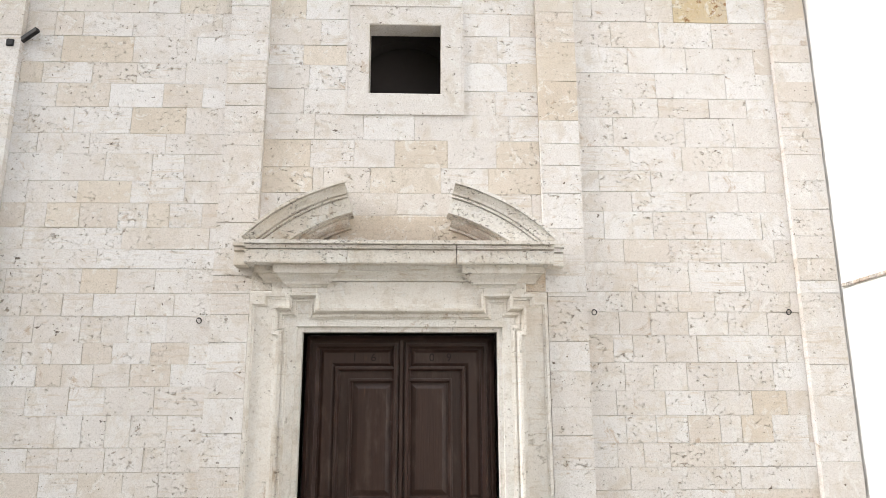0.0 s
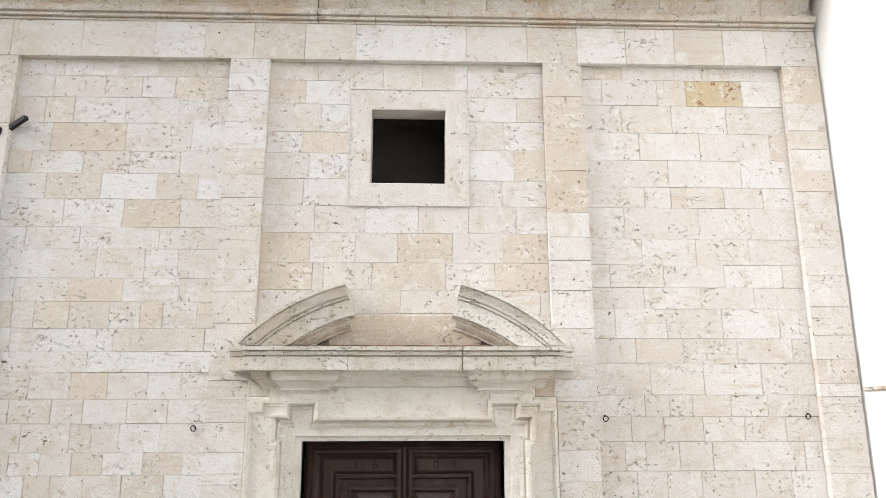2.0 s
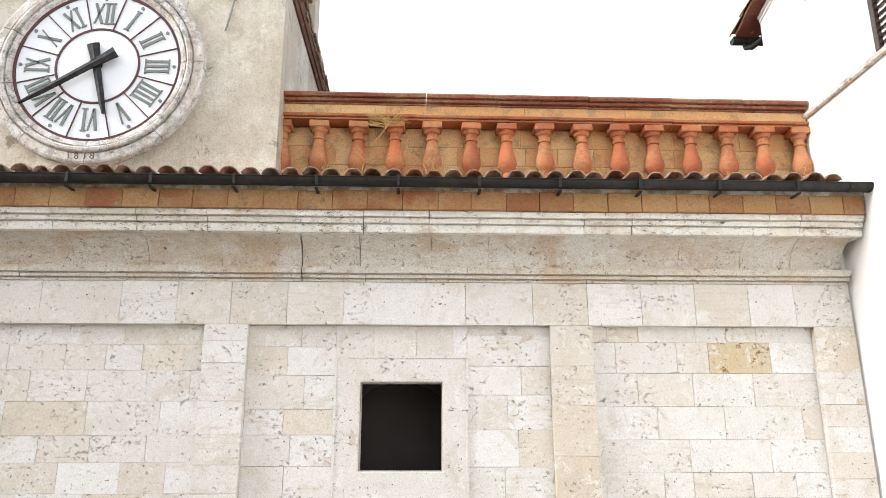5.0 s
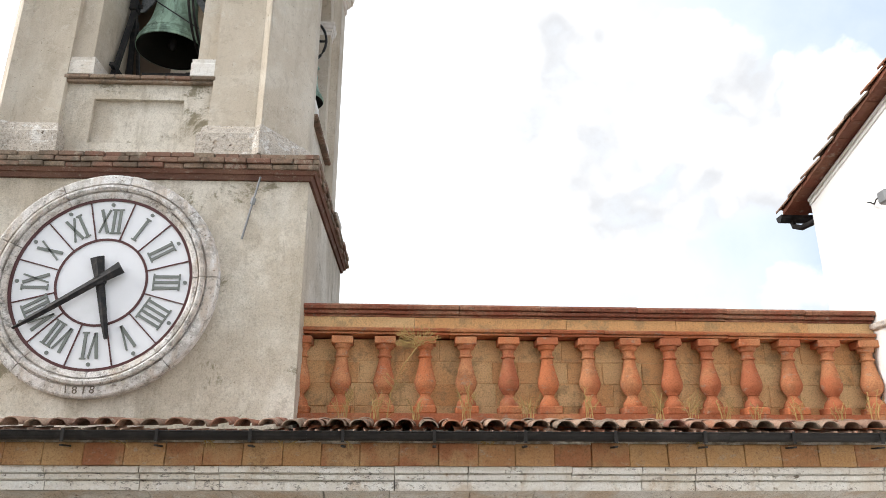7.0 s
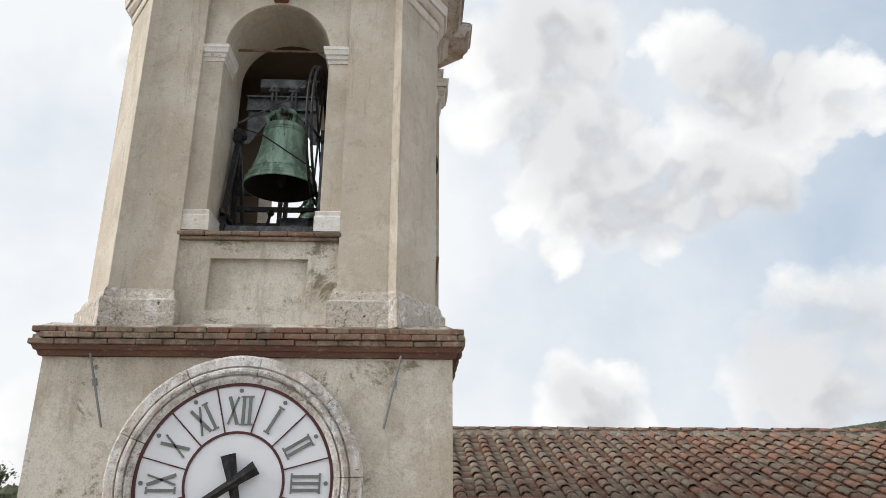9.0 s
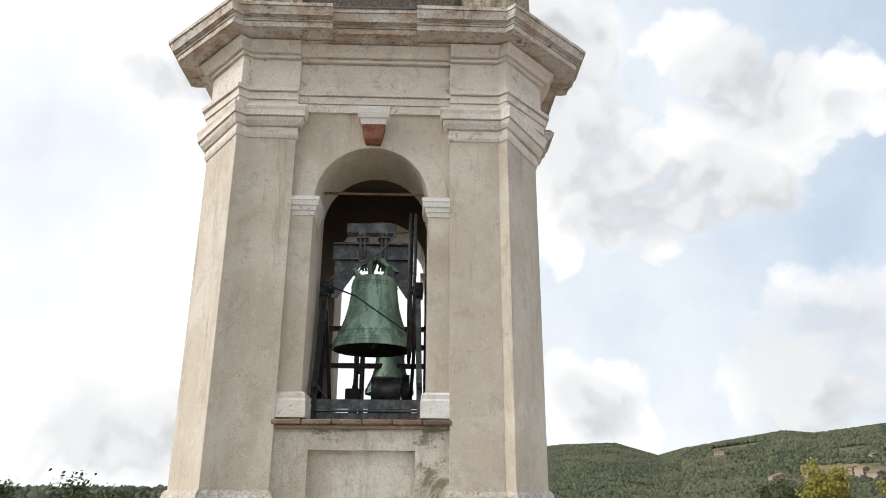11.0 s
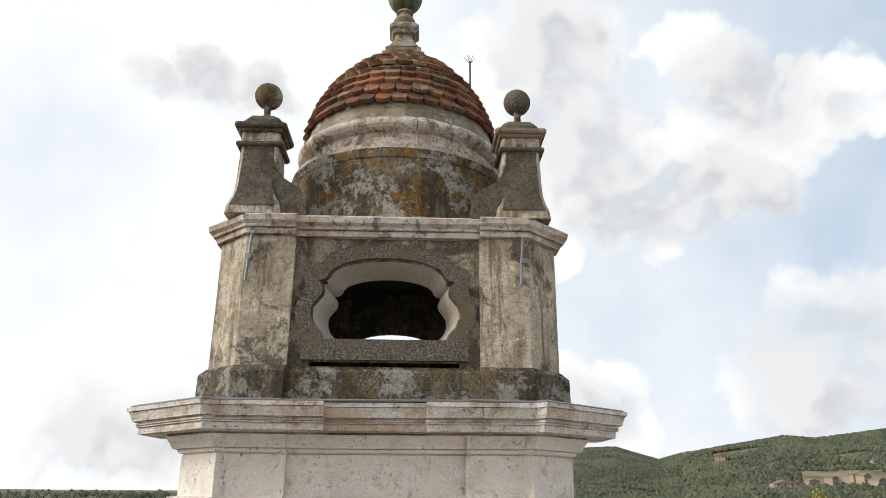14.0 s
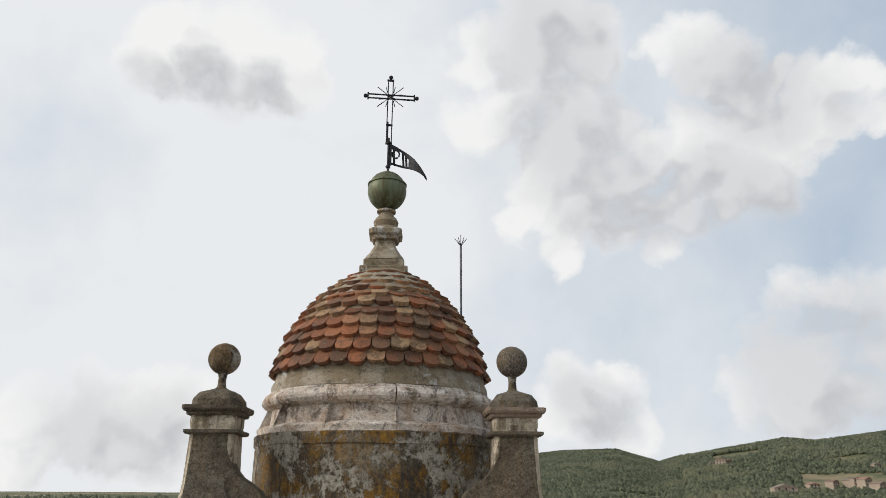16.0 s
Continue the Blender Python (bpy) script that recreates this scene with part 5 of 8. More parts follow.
def stage(levels, dims, name, mat, label="", parent=None, rough=0.0, notch=0.0):
    bm = bmesh.new()
    rings(bm, [plan(*dims, z, p, pc, rec, notch=notch) for z, p, pc, rec in levels])
    if rough:
        pitted(bm, rough)
    return part(name, bm, mat, parent or tower, label)


# lower shaft with the clock
part("shaft", pitted(wall_with_hole(AX - 2.08, AX + 2.08, -0.4, 11.74, 0.056, AY * 2 - 0.05, []), 0.0), PLASTER, tower, "stained cream lime plaster shaft")
# brick string course
def square_ring(half_x, half_y, z0, z1, out0, out1):
    bm = bmesh.new()
    rings(bm, [[(AX - half_x - o, AY - half_y - o, z), (AX + half_x + o, AY - half_y - o, z), (AX + half_x + o, AY + half_y + o, z), (AX - half_x - o, AY + half_y + o, z)] for z, o in ((z0, out0), (z1, out1))])
    return bm


part("string_bed", pitted(square_ring(2.08, 1.80, 11.745, 11.80, 0.03, 0.05), 0.006), DARKBRICK, tower)
part("string_bed", pitted(square_ring(2.08, 1.80, 11.80, 11.845, 0.07, 0.09), 0.006), DARKBRICK, tower)
part("string_core", square_ring(2.08, 1.80, 11.845, 12.05, 0.075, 0.06), MORTAR, tower)
for course, (z0, z1, o) in enumerate(((11.848, 11.905, 0.115), (11.912, 11.97, 0.13), (11.977, 12.035, 0.105))):
    for along, across, hx, hy in (("x", -1, 2.08, 1.80), ("y", 1, 1.80, 2.08), ("y", -1, 1.80, 2.08)):
        s = -hx - o + (0.13 if course % 2 else 0.0)
        while s < hx + o - 0.05:
            e = min(s + rng.uniform(0.22, 0.29), hx + o)
            oo = o + rng.uniform(-0.02, 0.014)
            if along == "x":
                b = (AX + s, AX + e - 0.008, AY - hy - oo, AY - hy + 0.05, z0, z1)
            else:
                xs = sorted((AX + across * (hy + oo), AX + across * (hy - 0.05)))
                b = (xs[0], xs[1], AY + s, AY + e - 0.008, z0, z1)
            part("brick", pitted(boxes(b, bevel=0.008), 0.005, s), BRICK, tower)
            s = e
# belfry dims: half widths, chamfer corners, half width of the middle bay
BD = (1.99, 1.70, 1.51, 1.22, 0.87, 0.75)
AX_BASE, AX = AX, -3.55
part("weathering", pitted(square_ring(2.08, 1.80, 12.04, 12.10, 0.06, -0.04), 0.006), MORTAR, tower)
# plinths under the four corners
plinth_prof = ((12.05, 0.11), (12.34, 0.11), (12.37, 0.07), (12.44, 0.05), (12.48, 0.02))
H_OP, SPRING = 0.63, 15.54


def pier(sx, sy, levels, inner, name, mat, label="", rough=0.0):
    """One of the four corner piers."""
    wx, wy, ax, ay, bx, by = BD
    wx, ay = (2.04 if sx < 0 or sy > 0 else 1.95), (1.05 if sy < 0 else ay)
    loops = []
    for z, p in levels:
        k = 0.3 * p
        q = [(bx - p * 0.8, wy + p), (ax + k * 0.5 - 0.09, wy + p), (ax + k * 0.5, wy + p + STEP), (wx + p, ay + k), (wx + p, by - p * 0.8), (inner[0], by - p * 0.8), (inner[0], inner[1]), (bx - p * 0.8, inner[1])]
        loops.append([(AX + sx * x, AY + sy * y, z) for x, y in q])
    bm = bmesh.new()
    rings(bm, loops)
    if rough:
        pitted(bm, rough, sx + 3 * sy)
    return part(name, bm, mat, tower, label)


for sx in (-1, 1):
    for sy in (-1, 1):
        pier(sx, sy, plinth_prof, (1.30, 1.05), "plinth", PLINTH, "pitted travertine plinth", 0.012)
        pier(sx, sy, ((12.44, 0.0), (16.26, 0.0)), (1.32, 1.06), "pilaster", RENDER)
        # jamb walls between pilaster and opening, front/back and sides
        xs = sorted((AX + sx * H_OP, AX + sx * 0.90))
        ys = sorted((AY + sy * 1.63, AY + sy * 0.76))
        part("jamb", boxes((xs[0], xs[1], ys[0], ys[1], 13.15, SPRING), bevel=0.004), RENDER, tower)
        xs2 = sorted((AX + sx * 1.91, AX + sx * 1.32))
        ys2 = sorted((AY + sy * 0.52, AY + sy * 0.78))
        part("jamb", boxes((xs2[0], xs2[1], ys2[0], ys2[1], 13.15, SPRING), bevel=0.004), RENDER, tower)
        # imposts and feet
        for z0, prof in ((15.34, ((0.0, 0.012), (0.05, 0.014), (0.055, 0.028), (0.10, 0.032), (0.11, 0.05), (0.16, 0.058), (0.17, 0.066), (0.21, 0.066))), (13.17, ((0.0, 0.055), (0.17, 0.055), (0.19, 0.045), (0.235, 0.05), (0.26, 0.012)))):
            name = "impost" if z0 > 15 else "jamb_foot"
            bm = bmesh.new()
            rings(bm, [[(AX + sx * (H_OP - o), AY + sy * (1.63 + o), z0 + h), (AX + sx * 0.885, AY + sy * (1.63 + o), z0 + h), (AX + sx * 0.885, AY + sy * 1.22, z0 + h), (AX + sx * (H_OP - o), AY + sy * 1.22, z0 + h)] for h, o in prof])
            part(name, pitted(bm, 0.004), MARBLE, tower)
            bm = bmesh.new()
            rings(bm, [[(AX + sx * (1.91 + o), AY + sy * (0.52 - o), z0 + h), (AX + sx * (1.91 + o), AY + sy * 0.765, z0 + h), (AX + sx * 1.31, AY + sy * 0.765, z0 + h), (AX + sx * 1.31, AY + sy * (0.52 - o), z0 + h)] for h, o in prof])
            part(name, pitted(bm, 0.004), MARBLE, tower)


def arch_wall(half, spring, top, y0, y1, along_x=True, n=20, wide=0.89):
    """The wall over an arch, with the round soffit."""
    bm = bmesh.new()
    arc = [(-wide, spring)] + [(half * math.cos(math.pi - k * math.pi / n), spring + half * math.sin(math.pi - k * math.pi / n)) for k in range(n + 1)] + [(wide, spring)]
    n += 2
    front, back = [], []
    for lst, y in ((front, y0), (back, y1)):
        for u, z in arc:
            for zz in (z, top):
                co = (AX + u, AY + y, zz) if along_x else (AX + y, AY + u, zz)
                lst.append(bm.verts.new(co))
    for k in range(n):
        a, b, c, d = 2 * k, 2 * k + 2, 2 * k + 3, 2 * k + 1
        bm.faces.new([front[i] for i in (a, b, c, d)])
        bm.faces.new([back[i] for i in (d, c, b, a)])
        bm.faces.new((front[b], front[a], back[a], back[b]))
        bm.faces.new((front[c], front[d], back[d], back[c]))
    return bm


for s in (-1, 1):
    part("arch_wall", arch_wall(H_OP, SPRING, 16.62, s * 1.628, s * 0.762), RENDER, tower, smooth=False)
    part("arch_wall", arch_wall(0.52, SPRING, 16.62, s * 1.908, s * 1.322, False, wide=0.77), RENDER, tower)
    # linings added over the inner faces, with the belfry's shade in their colour
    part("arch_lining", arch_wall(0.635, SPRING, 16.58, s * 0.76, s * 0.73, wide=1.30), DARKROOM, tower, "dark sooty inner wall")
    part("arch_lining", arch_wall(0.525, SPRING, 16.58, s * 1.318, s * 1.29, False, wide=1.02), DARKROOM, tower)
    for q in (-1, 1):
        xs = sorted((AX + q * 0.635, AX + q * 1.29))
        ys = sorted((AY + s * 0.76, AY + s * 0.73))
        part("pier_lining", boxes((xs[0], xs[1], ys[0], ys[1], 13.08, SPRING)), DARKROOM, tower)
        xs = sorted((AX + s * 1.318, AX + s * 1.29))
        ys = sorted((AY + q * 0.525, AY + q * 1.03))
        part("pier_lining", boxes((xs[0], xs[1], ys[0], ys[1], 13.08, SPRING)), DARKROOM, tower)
# archivolt band, a finger proud of the wall
for s in (-1, 1):
    bm = bmesh.new()
    loops = []
    for k in range(21):
        a = math.pi - k * math.pi / 20
        loops.append([(AX + r * math.cos(a), AY + s * y, SPRING + r * math.sin(a)) for r, y in ((H_OP + 0.004, 1.60), (H_OP + 0.004, 1.642), (0.85, 1.642), (0.862, 1.60))])
    rings(bm, loops)
    part("archivolt", bm, RENDER, tower)
    # keystone with its little cornice
    bm = bmesh.new()
    rings(bm, [[(AX - w, AY + s * 1.60, z), (AX + w, AY + s * 1.60, z), (AX + w, AY + s * d, z), (AX - w, AY + s * d, z)] for z, w, d in ((16.20, 0.085, 1.69), (16.24, 0.10, 1.72), (16.36, 0.125, 1.76), (16.40, 0.13, 1.77))])
    part("keystone", pitted(bm, 0.008), RAIL, tower, "worn rusty keystone")
    bm = bmesh.new()
    rings(bm, [[(AX - w, AY + s * 1.60, z), (AX + w, AY + s * 1.60, z), (AX + w, AY + s * d, z), (AX - w, AY + s * d, z)] for z, w, d in ((16.405, 0.14, 1.77), (16.47, 0.15, 1.78), (16.475, 0.17, 1.80), (16.53, 0.18, 1.82), (16.60, 0.185, 1.83))])
    part("keystone_cap", pitted(bm, 0.004), MARBLE, tower)
# parapet under the opening, with its sunk panel and brick sill
for s in (-1, 1):
    y0 = AY + s * 1.63
    ya, yb = sorted((y0, AY + s * 1.10))
    part("parapet_frame", boxes((AX - 0.88, AX - 0.53, ya, yb, 12.06, 13.06), (AX + 0.53, AX + 0.88, ya, yb, 12.06, 13.06), (AX - 0.53, AX + 0.53, ya, yb, 12.86, 13.06), (AX - 0.53, AX + 0.53, ya, yb, 12.06, 12.28)), PLASTER, tower)
    pa, pb = sorted((y0 - s * 0.06, AY + s * 1.10))
    part("sunk_panel", boxes((AX - 0.53, AX + 0.53, pa, pb, 12.28, 12.86)), PLASTER, tower)
    x = AX - 0.90
    sill = part("sill", boxes((AX - 0.90, AX + 0.90, min(y0 + s * 0.055, y0 - s * 0.5), max(y0 + s * 0.055, y0 - s * 0.5), 13.06, 13.10), bevel=0.008), BRICK, tower, "worn brick sill")
    while x < AX + 0.89:
        x1 = min(x + 0.30, AX + 0.90)
        sa, sb = sorted((y0 + s * (0.085 + rng.uniform(-0.01, 0.01)), y0 - s * 0.5))
        part("brick", pitted(boxes((x, x1 - 0.006, sa, sb, 13.102, 13.155), bevel=0.012), 0.007, x), BRICK, sill)
        x = x1
    # sides
    xa, xb = sorted((AX + s * 1.91, AX + s * 1.32))
    sa, sb = sorted((AX + s * 2.0, AX + s * 1.32))
    part("side_sill", pitted(boxes((sa, sb, AY - 0.77, AY + 0.77, 13.152, 13.20), bevel=0.012), 0.006), BRICK, tower, "worn brick sill")
    part("side_parapet", boxes((xa, xb, AY - 0.76, AY + 0.76, 12.06, 13.15)), PLASTER, tower)
part("belfry_floor", boxes((AX - 1.6, AX + 1.6, AY - 1.35, AY + 1.35, 12.9, 13.08)), MORTAR, tower)
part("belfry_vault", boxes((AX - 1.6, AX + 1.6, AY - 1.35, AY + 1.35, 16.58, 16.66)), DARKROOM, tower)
# entablature
def grooved(levels, depth=0.018):
    """Cuts a fine drip groove under every step outwards of a stack of levels."""
    out = [levels[0]]
    for a, b in zip(levels, levels[1:]):
        if b[1] - a[1] > 0.012 and b[0] - a[0] < 0.03:
            for z in (b[0] - 0.010, b[0] - 0.001):
                out.append((z, a[1] - depth, *[v - depth if i == 0 else v for i, v in enumerate(a[2:])]))
        out.append(b)
    return out


LOW = [(16.24, 0.012), (16.27, 0.03), (16.30, 0.035), (16.305, 0.02), (16.36, 0.022), (16.38, 0.045), (16.42, 0.085), (16.46, 0.10), (16.47, 0.125), (16.53, 0.13), (16.57, 0.145), (16.60, 0.145)]
for sx in (-1, 1):
    for sy in (-1, 1):
        pier(sx, sy, grooved(LOW), (1.32, 1.06), "capital", TOWERSTONE, "moulded stone capital", 0.004)
ENT = [(16.60, 0.04, 0.03, 0.07), (16.70, 0.04, 0.03, 0.07), (16.705, 0.06, 0.045, 0.07), (16.79, 0.065, 0.05, 0.07), (16.80, 0.095, 0.075, 0.07), (16.845, 0.10, 0.08, 0.07),
       (16.85, 0.02, 0.01, 0.07), (17.24, 0.02, 0.01, 0.07), (17.26, 0.05, 0.05, 0.07), (17.29, 0.06, 0.06, 0.07), (17.30, 0.10, 0.10, 0.07), (17.35, 0.12, 0.12, 0.07), (17.42, 0.17, 0.17, 0.07)]
stage(grooved(ENT), BD, "entablature", TOWERSTONE, "white stone entablature with fine mouldings", rough=0.004, notch=1.0)
CORN = [(17.42, 0.16, 0.16, 0.07), (17.44, 0.36, 0.36, 0.06), (17.445, 0.385, 0.385, 0.05), (17.505, 0.388, 0.388, 0.05), (17.51, 0.405, 0.405, 0.05), (17.525, 0.407, 0.407, 0.05), (17.53, 0.42, 0.42, 0.05), (17.56, 0.432, 0.432, 0.05), (17.565, 0.447, 0.447, 0.05), (17.58, 0.449, 0.449, 0.05), (17.63, 0.466, 0.466, 0.05), (17.655, 0.475, 0.475, 0.05), (17.66, 0.49, 0.49, 0.05), (17.70, 0.492, 0.492, 0.05)]
CORN = [(z, p, pc - 0.05, rec) for z, p, pc, rec in CORN]
stage(grooved(CORN), BD[:4] + (0.48, 0.75), "cornice", CORNICE, "broad weathered cornice stained with lichen", rough=0.012, notch=1.0)
AX = AX_BASE
LD = (1.93, 1.40, 1.56, 1.02, 1.02, 0.8)
bm = bmesh.new()
rings(bm, [plan(*BD, 17.70, 0.455, 0.455, 0.05, cx=-3.55, notch=1.0), plan(*LD, 17.735, 0.10, 0.10, 0.07)], caps=False)
part("cornice_slope", pitted(bm, 0.008), CORNICE, tower, "weathered top of the cornice")

z = 17.703
bm = bmesh.new()
rings(bm, [plan(*BD, z + h, q, q, 0.05, cx=-3.55, notch=1.0) for h, q in ((0.0, 0.462), (0.012, 0.468), (0.026, 0.44), (0.035, 0.30))])
part("flashing", pitted(bm, 0.012), LEAD, tower, "thin grey lead flashing on the cornice edge")

# ---- lantern stage ----
LBASE = [(17.70, 0.09, 0.07, 0.06), (18.08, 0.085, 0.065, 0.06), (18.15, 0.015, 0.0, 0.06)]
stage(LBASE, LD, "lantern_plinth", CRUST, "crusted plinth course", rough=0.01)


def lpier(sx, sy, levels, name, mat, rough=0.0, label=""):
    wx, wy, ax, ay, bx, by = LD
    loops = []
    for z, p in levels:
        k = 0.3 * p
        q = [(bx - p * 0.8, wy + p), (ax + k, wy + p), (wx + p, ay + k), (wx + p, by - p * 0.8), (wx - 0.45, by - p * 0.8), (wx - 0.45, wy - 0.4), (bx - p * 0.8, wy - 0.4)]
        loops.append([(AX + sx * x, AY + sy * y, z) for x, y in q])
    bm = bmesh.new()
    rings(bm, loops)
    if rough:
        pitted(bm, rough, sx + 3 * sy)
    return part(name, bm, mat, tower, label)


# quatrefoil-like outline of the lantern window, flat at the foot
def oval(grow):
    """The opening's outline, or with more than a hand of growth that of the stone surround."""
    if grow < 0.1:
        right = [(0.65, 18.44), (0.69, 18.52), (0.765, 18.60), (0.80, 18.70), (0.795, 18.80), (0.74, 18.87), (0.69, 18.93), (0.68, 18.99), (0.70, 19.05), (0.735, 19.09), (0.67, 19.10), (0.625, 19.14)]
        right = [(x + grow, z) for x, z in right]
        rise = 0.20 + grow
    else:
        right = [(0.885, 18.22), (0.885, 18.52), (0.945, 18.58), (0.975, 18.68), (0.98, 18.78), (0.945, 18.88), (0.90, 18.94), (0.885, 19.0), (0.895, 19.10), (0.905, 19.22), (0.80, 19.26), (0.70, 19.30)]
        rise = 0.22
    hw, z0 = right[-1]
    top = [(hw * math.cos(k * math.pi / 14), z0 + rise * math.sin(k * math.pi / 14)) for k in range(1, 14)]
    return right + top + [(-x, z) for x, z in reversed(right)]


for s in (-1, 1):
    yf = AY + s * (1.40 - 0.07)
    yb = AY + s * (1.40 - (0.50 if s < 0 else 0.45))
    kx, kz = (0.86, 0.885) if s < 0 else (0.74, 0.60)
    # wall round the opening: strips that join the outline to a rectangle
    hole, n = oval(0.0), len(oval(0.0))
    outer = []
    for x, z in hole:
        dx, dz = x, z - 18.85
        k = min(1.03 / max(abs(dx), 1e-6), (0.74 if dz > 0 else 0.72) / max(abs(dz), 1e-6))
        outer.append((dx * k, 18.85 + dz * k))
    tight = [(x * kx, 18.42 + (z - 18.40) * kz) for x, z in hole]
    bm = bmesh.new()
    vo = [[bm.verts.new((AX + x, y, z)) for x, z in o] for o, y in ((outer, yf), (hole, yf), (tight, yb), (outer, yb))]
    # corners of the rectangle are filled by a backing frame below
    for a, b in zip(vo, vo[1:]):
        for i in range(n):
            j = (i + 1) % n
            bm.faces.new((a[i], a[j], b[j], b[i]))
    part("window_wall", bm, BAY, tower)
    for cxs in (-1, 1):
        for za, zb in ((19.30, 19.60), (18.11, 18.30)):
            x0, x1 = sorted((AX + cxs * 0.80, AX + cxs * 1.04))
            ya, yc = sorted((yf + s * 0.004, yb))
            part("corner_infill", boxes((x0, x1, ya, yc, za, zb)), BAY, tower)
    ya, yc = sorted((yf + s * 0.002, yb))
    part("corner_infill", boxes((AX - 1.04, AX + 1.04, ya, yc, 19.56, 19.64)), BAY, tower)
    # moulded surround
    o1, o2 = oval(0.012), oval(0.185)
    bm = bmesh.new()
    vs = [[bm.verts.new((AX + x, yf + s * d, z)) for x, z in o] for o, d in ((o1, -0.05), (o1, 0.055), (o2, 0.06), (o2, -0.05))]
    for a, b in zip(vs, vs[1:]):
        for i in range(n):
            j = (i + 1) % n
            bm.faces.new((a[i], a[j], b[j], b[i]))
    part("window_surround", pitted(bm, 0.006), SPECKLE, tower, "speckled grey stone surround with lobed outline")
    # pale splay of the reveal
    mid = oval(-0.008)
    tight = [(x * kx * 0.985, 18.42 + (z - 18.40) * (kz - 0.01)) for x, z in mid]
    bm = bmesh.new()
    vs = [[bm.verts.new((AX + x, y, z)) for x, z in o] for o, y in ((mid, yf - s * 0.02), (tight, yb))]
    for i in range(n):
        j = (i + 1) % n
        bm.faces.new((vs[0][i], vs[0][j], vs[1][j], vs[1][i]))
    part("reveal", bm, RENDER, tower, smooth=True)
    xa, xb = sorted((AX + s * 1.86, AX + s * 1.40))
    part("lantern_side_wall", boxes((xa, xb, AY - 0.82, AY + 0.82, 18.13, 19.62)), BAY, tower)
for sx in (-1, 1):
    for sy in (-1, 1):
        lpier(sx, sy, ((18.12, 0.0), (19.60, 0.0)), "lantern_pilaster", LANTERN, 0.004)
part("lantern_floor", boxes((AX - 1.5, AX + 1.5, AY - 1.1, AY + 1.1, 17.9, 18.10)), MORTAR, tower)
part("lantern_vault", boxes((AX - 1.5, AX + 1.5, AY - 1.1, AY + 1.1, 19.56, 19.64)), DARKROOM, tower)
C3 = [(19.585, 0.02, 0.02, 0.07), (19.60, 0.05, 0.05, 0.07), (19.66, 0.055, 0.055, 0.07), (19.67, 0.085, 0.085, 0.07), (19.70, 0.09, 0.09, 0.07), (19.73, 0.13, 0.13, 0.06), (19.79, 0.14, 0.14, 0.06), (19.84, 0.05, 0.05, 0.06)]
stage(grooved(C3), LD, "lantern_cornice", THINCORNICE, "thin weathered cornice", rough=0.008)

# ---- drum, dome and finial ----
DX, DY = -3.45, 1.93
part("drum", pitted(lathe([(1.44, 19.78), (1.44, 20.60), (1.455, 20.61), (1.46, 20.72), (1.40, 20.74)], 56, (DX, DY, 0)), 0.012), DRUM, tower, "round drum with ochre lichen and bare patches", smooth=True)
RING = [(1.30, 20.73), (1.42, 20.735), (1.425, 20.80), (1.36, 20.83), (1.25, 20.85), (1.21, 20.87), (1.21, 21.01), (1.29, 21.02), (1.36, 21.05), (1.39, 21.085), (1.395, 21.12), (1.37, 21.17), (1.32, 21.19), (1.315, 21.215), (1.25, 21.225)]
for k in range(12):
    bm = bmesh.new()
    a0_, a1_ = k * math.tau / 12 + 0.17, (k + 1) * math.tau / 12 + 0.166
    rings(bm, [[(DX + r * math.cos(a0_ + (a1_ - a0_) * j / 6), DY + r * math.sin(a0_ + (a1_ - a0_) * j / 6), z + 0.004 * math.sin(k * 2.3)) for r, z in RING] for j in range(7)])
    part("ring_stone", pitted(bm, 0.010, k), TORUS, tower, "curved stone of the torus under the dome")
part("dome_neck", pitted(lathe([(1.19, 20.75), (1.19, 21.18), (1.262, 21.20), (1.305, 21.222), (1.30, 21.30), (1.28, 21.34)], 56, (DX, DY, 0)), 0.010), GREYSTONE, tower, smooth=True)
DOME_CURVE = [(1.275, 21.30), (1.25, 21.48), (1.20, 21.70), (1.10, 21.96), (0.96, 22.20), (0.785, 22.42), (0.57, 22.62), (0.35, 22.78), (0.28, 22.80)]
part("dome_shell", lathe(DOME_CURVE, 48, (DX, DY, 0)), GREYSTONE, tower, smooth=True)


def dome_at(s):
    """Radius, height and slope at the share s of the way up the dome."""
    seg = [math.dist(a, b) for a, b in zip(DOME_CURVE[1:-1], DOME_CURVE[2:])]
    d = s * sum(seg)
    for (a, b), l in zip(zip(DOME_CURVE[1:-1], DOME_CURVE[2:]), seg):
        if d <= l:
            k = d / l
            return a[0] + (b[0] - a[0]) * k, a[1] + (b[1] - a[1]) * k, math.atan2(b[1] - a[1], a[0] - b[0])
        d -= l
    return DOME_CURVE[-2][0], DOME_CURVE[-2][1], 0.5


tiles = empty("dome_tiles", "rounded terracotta scale tiles covering the dome", "tiles", kind="structure")


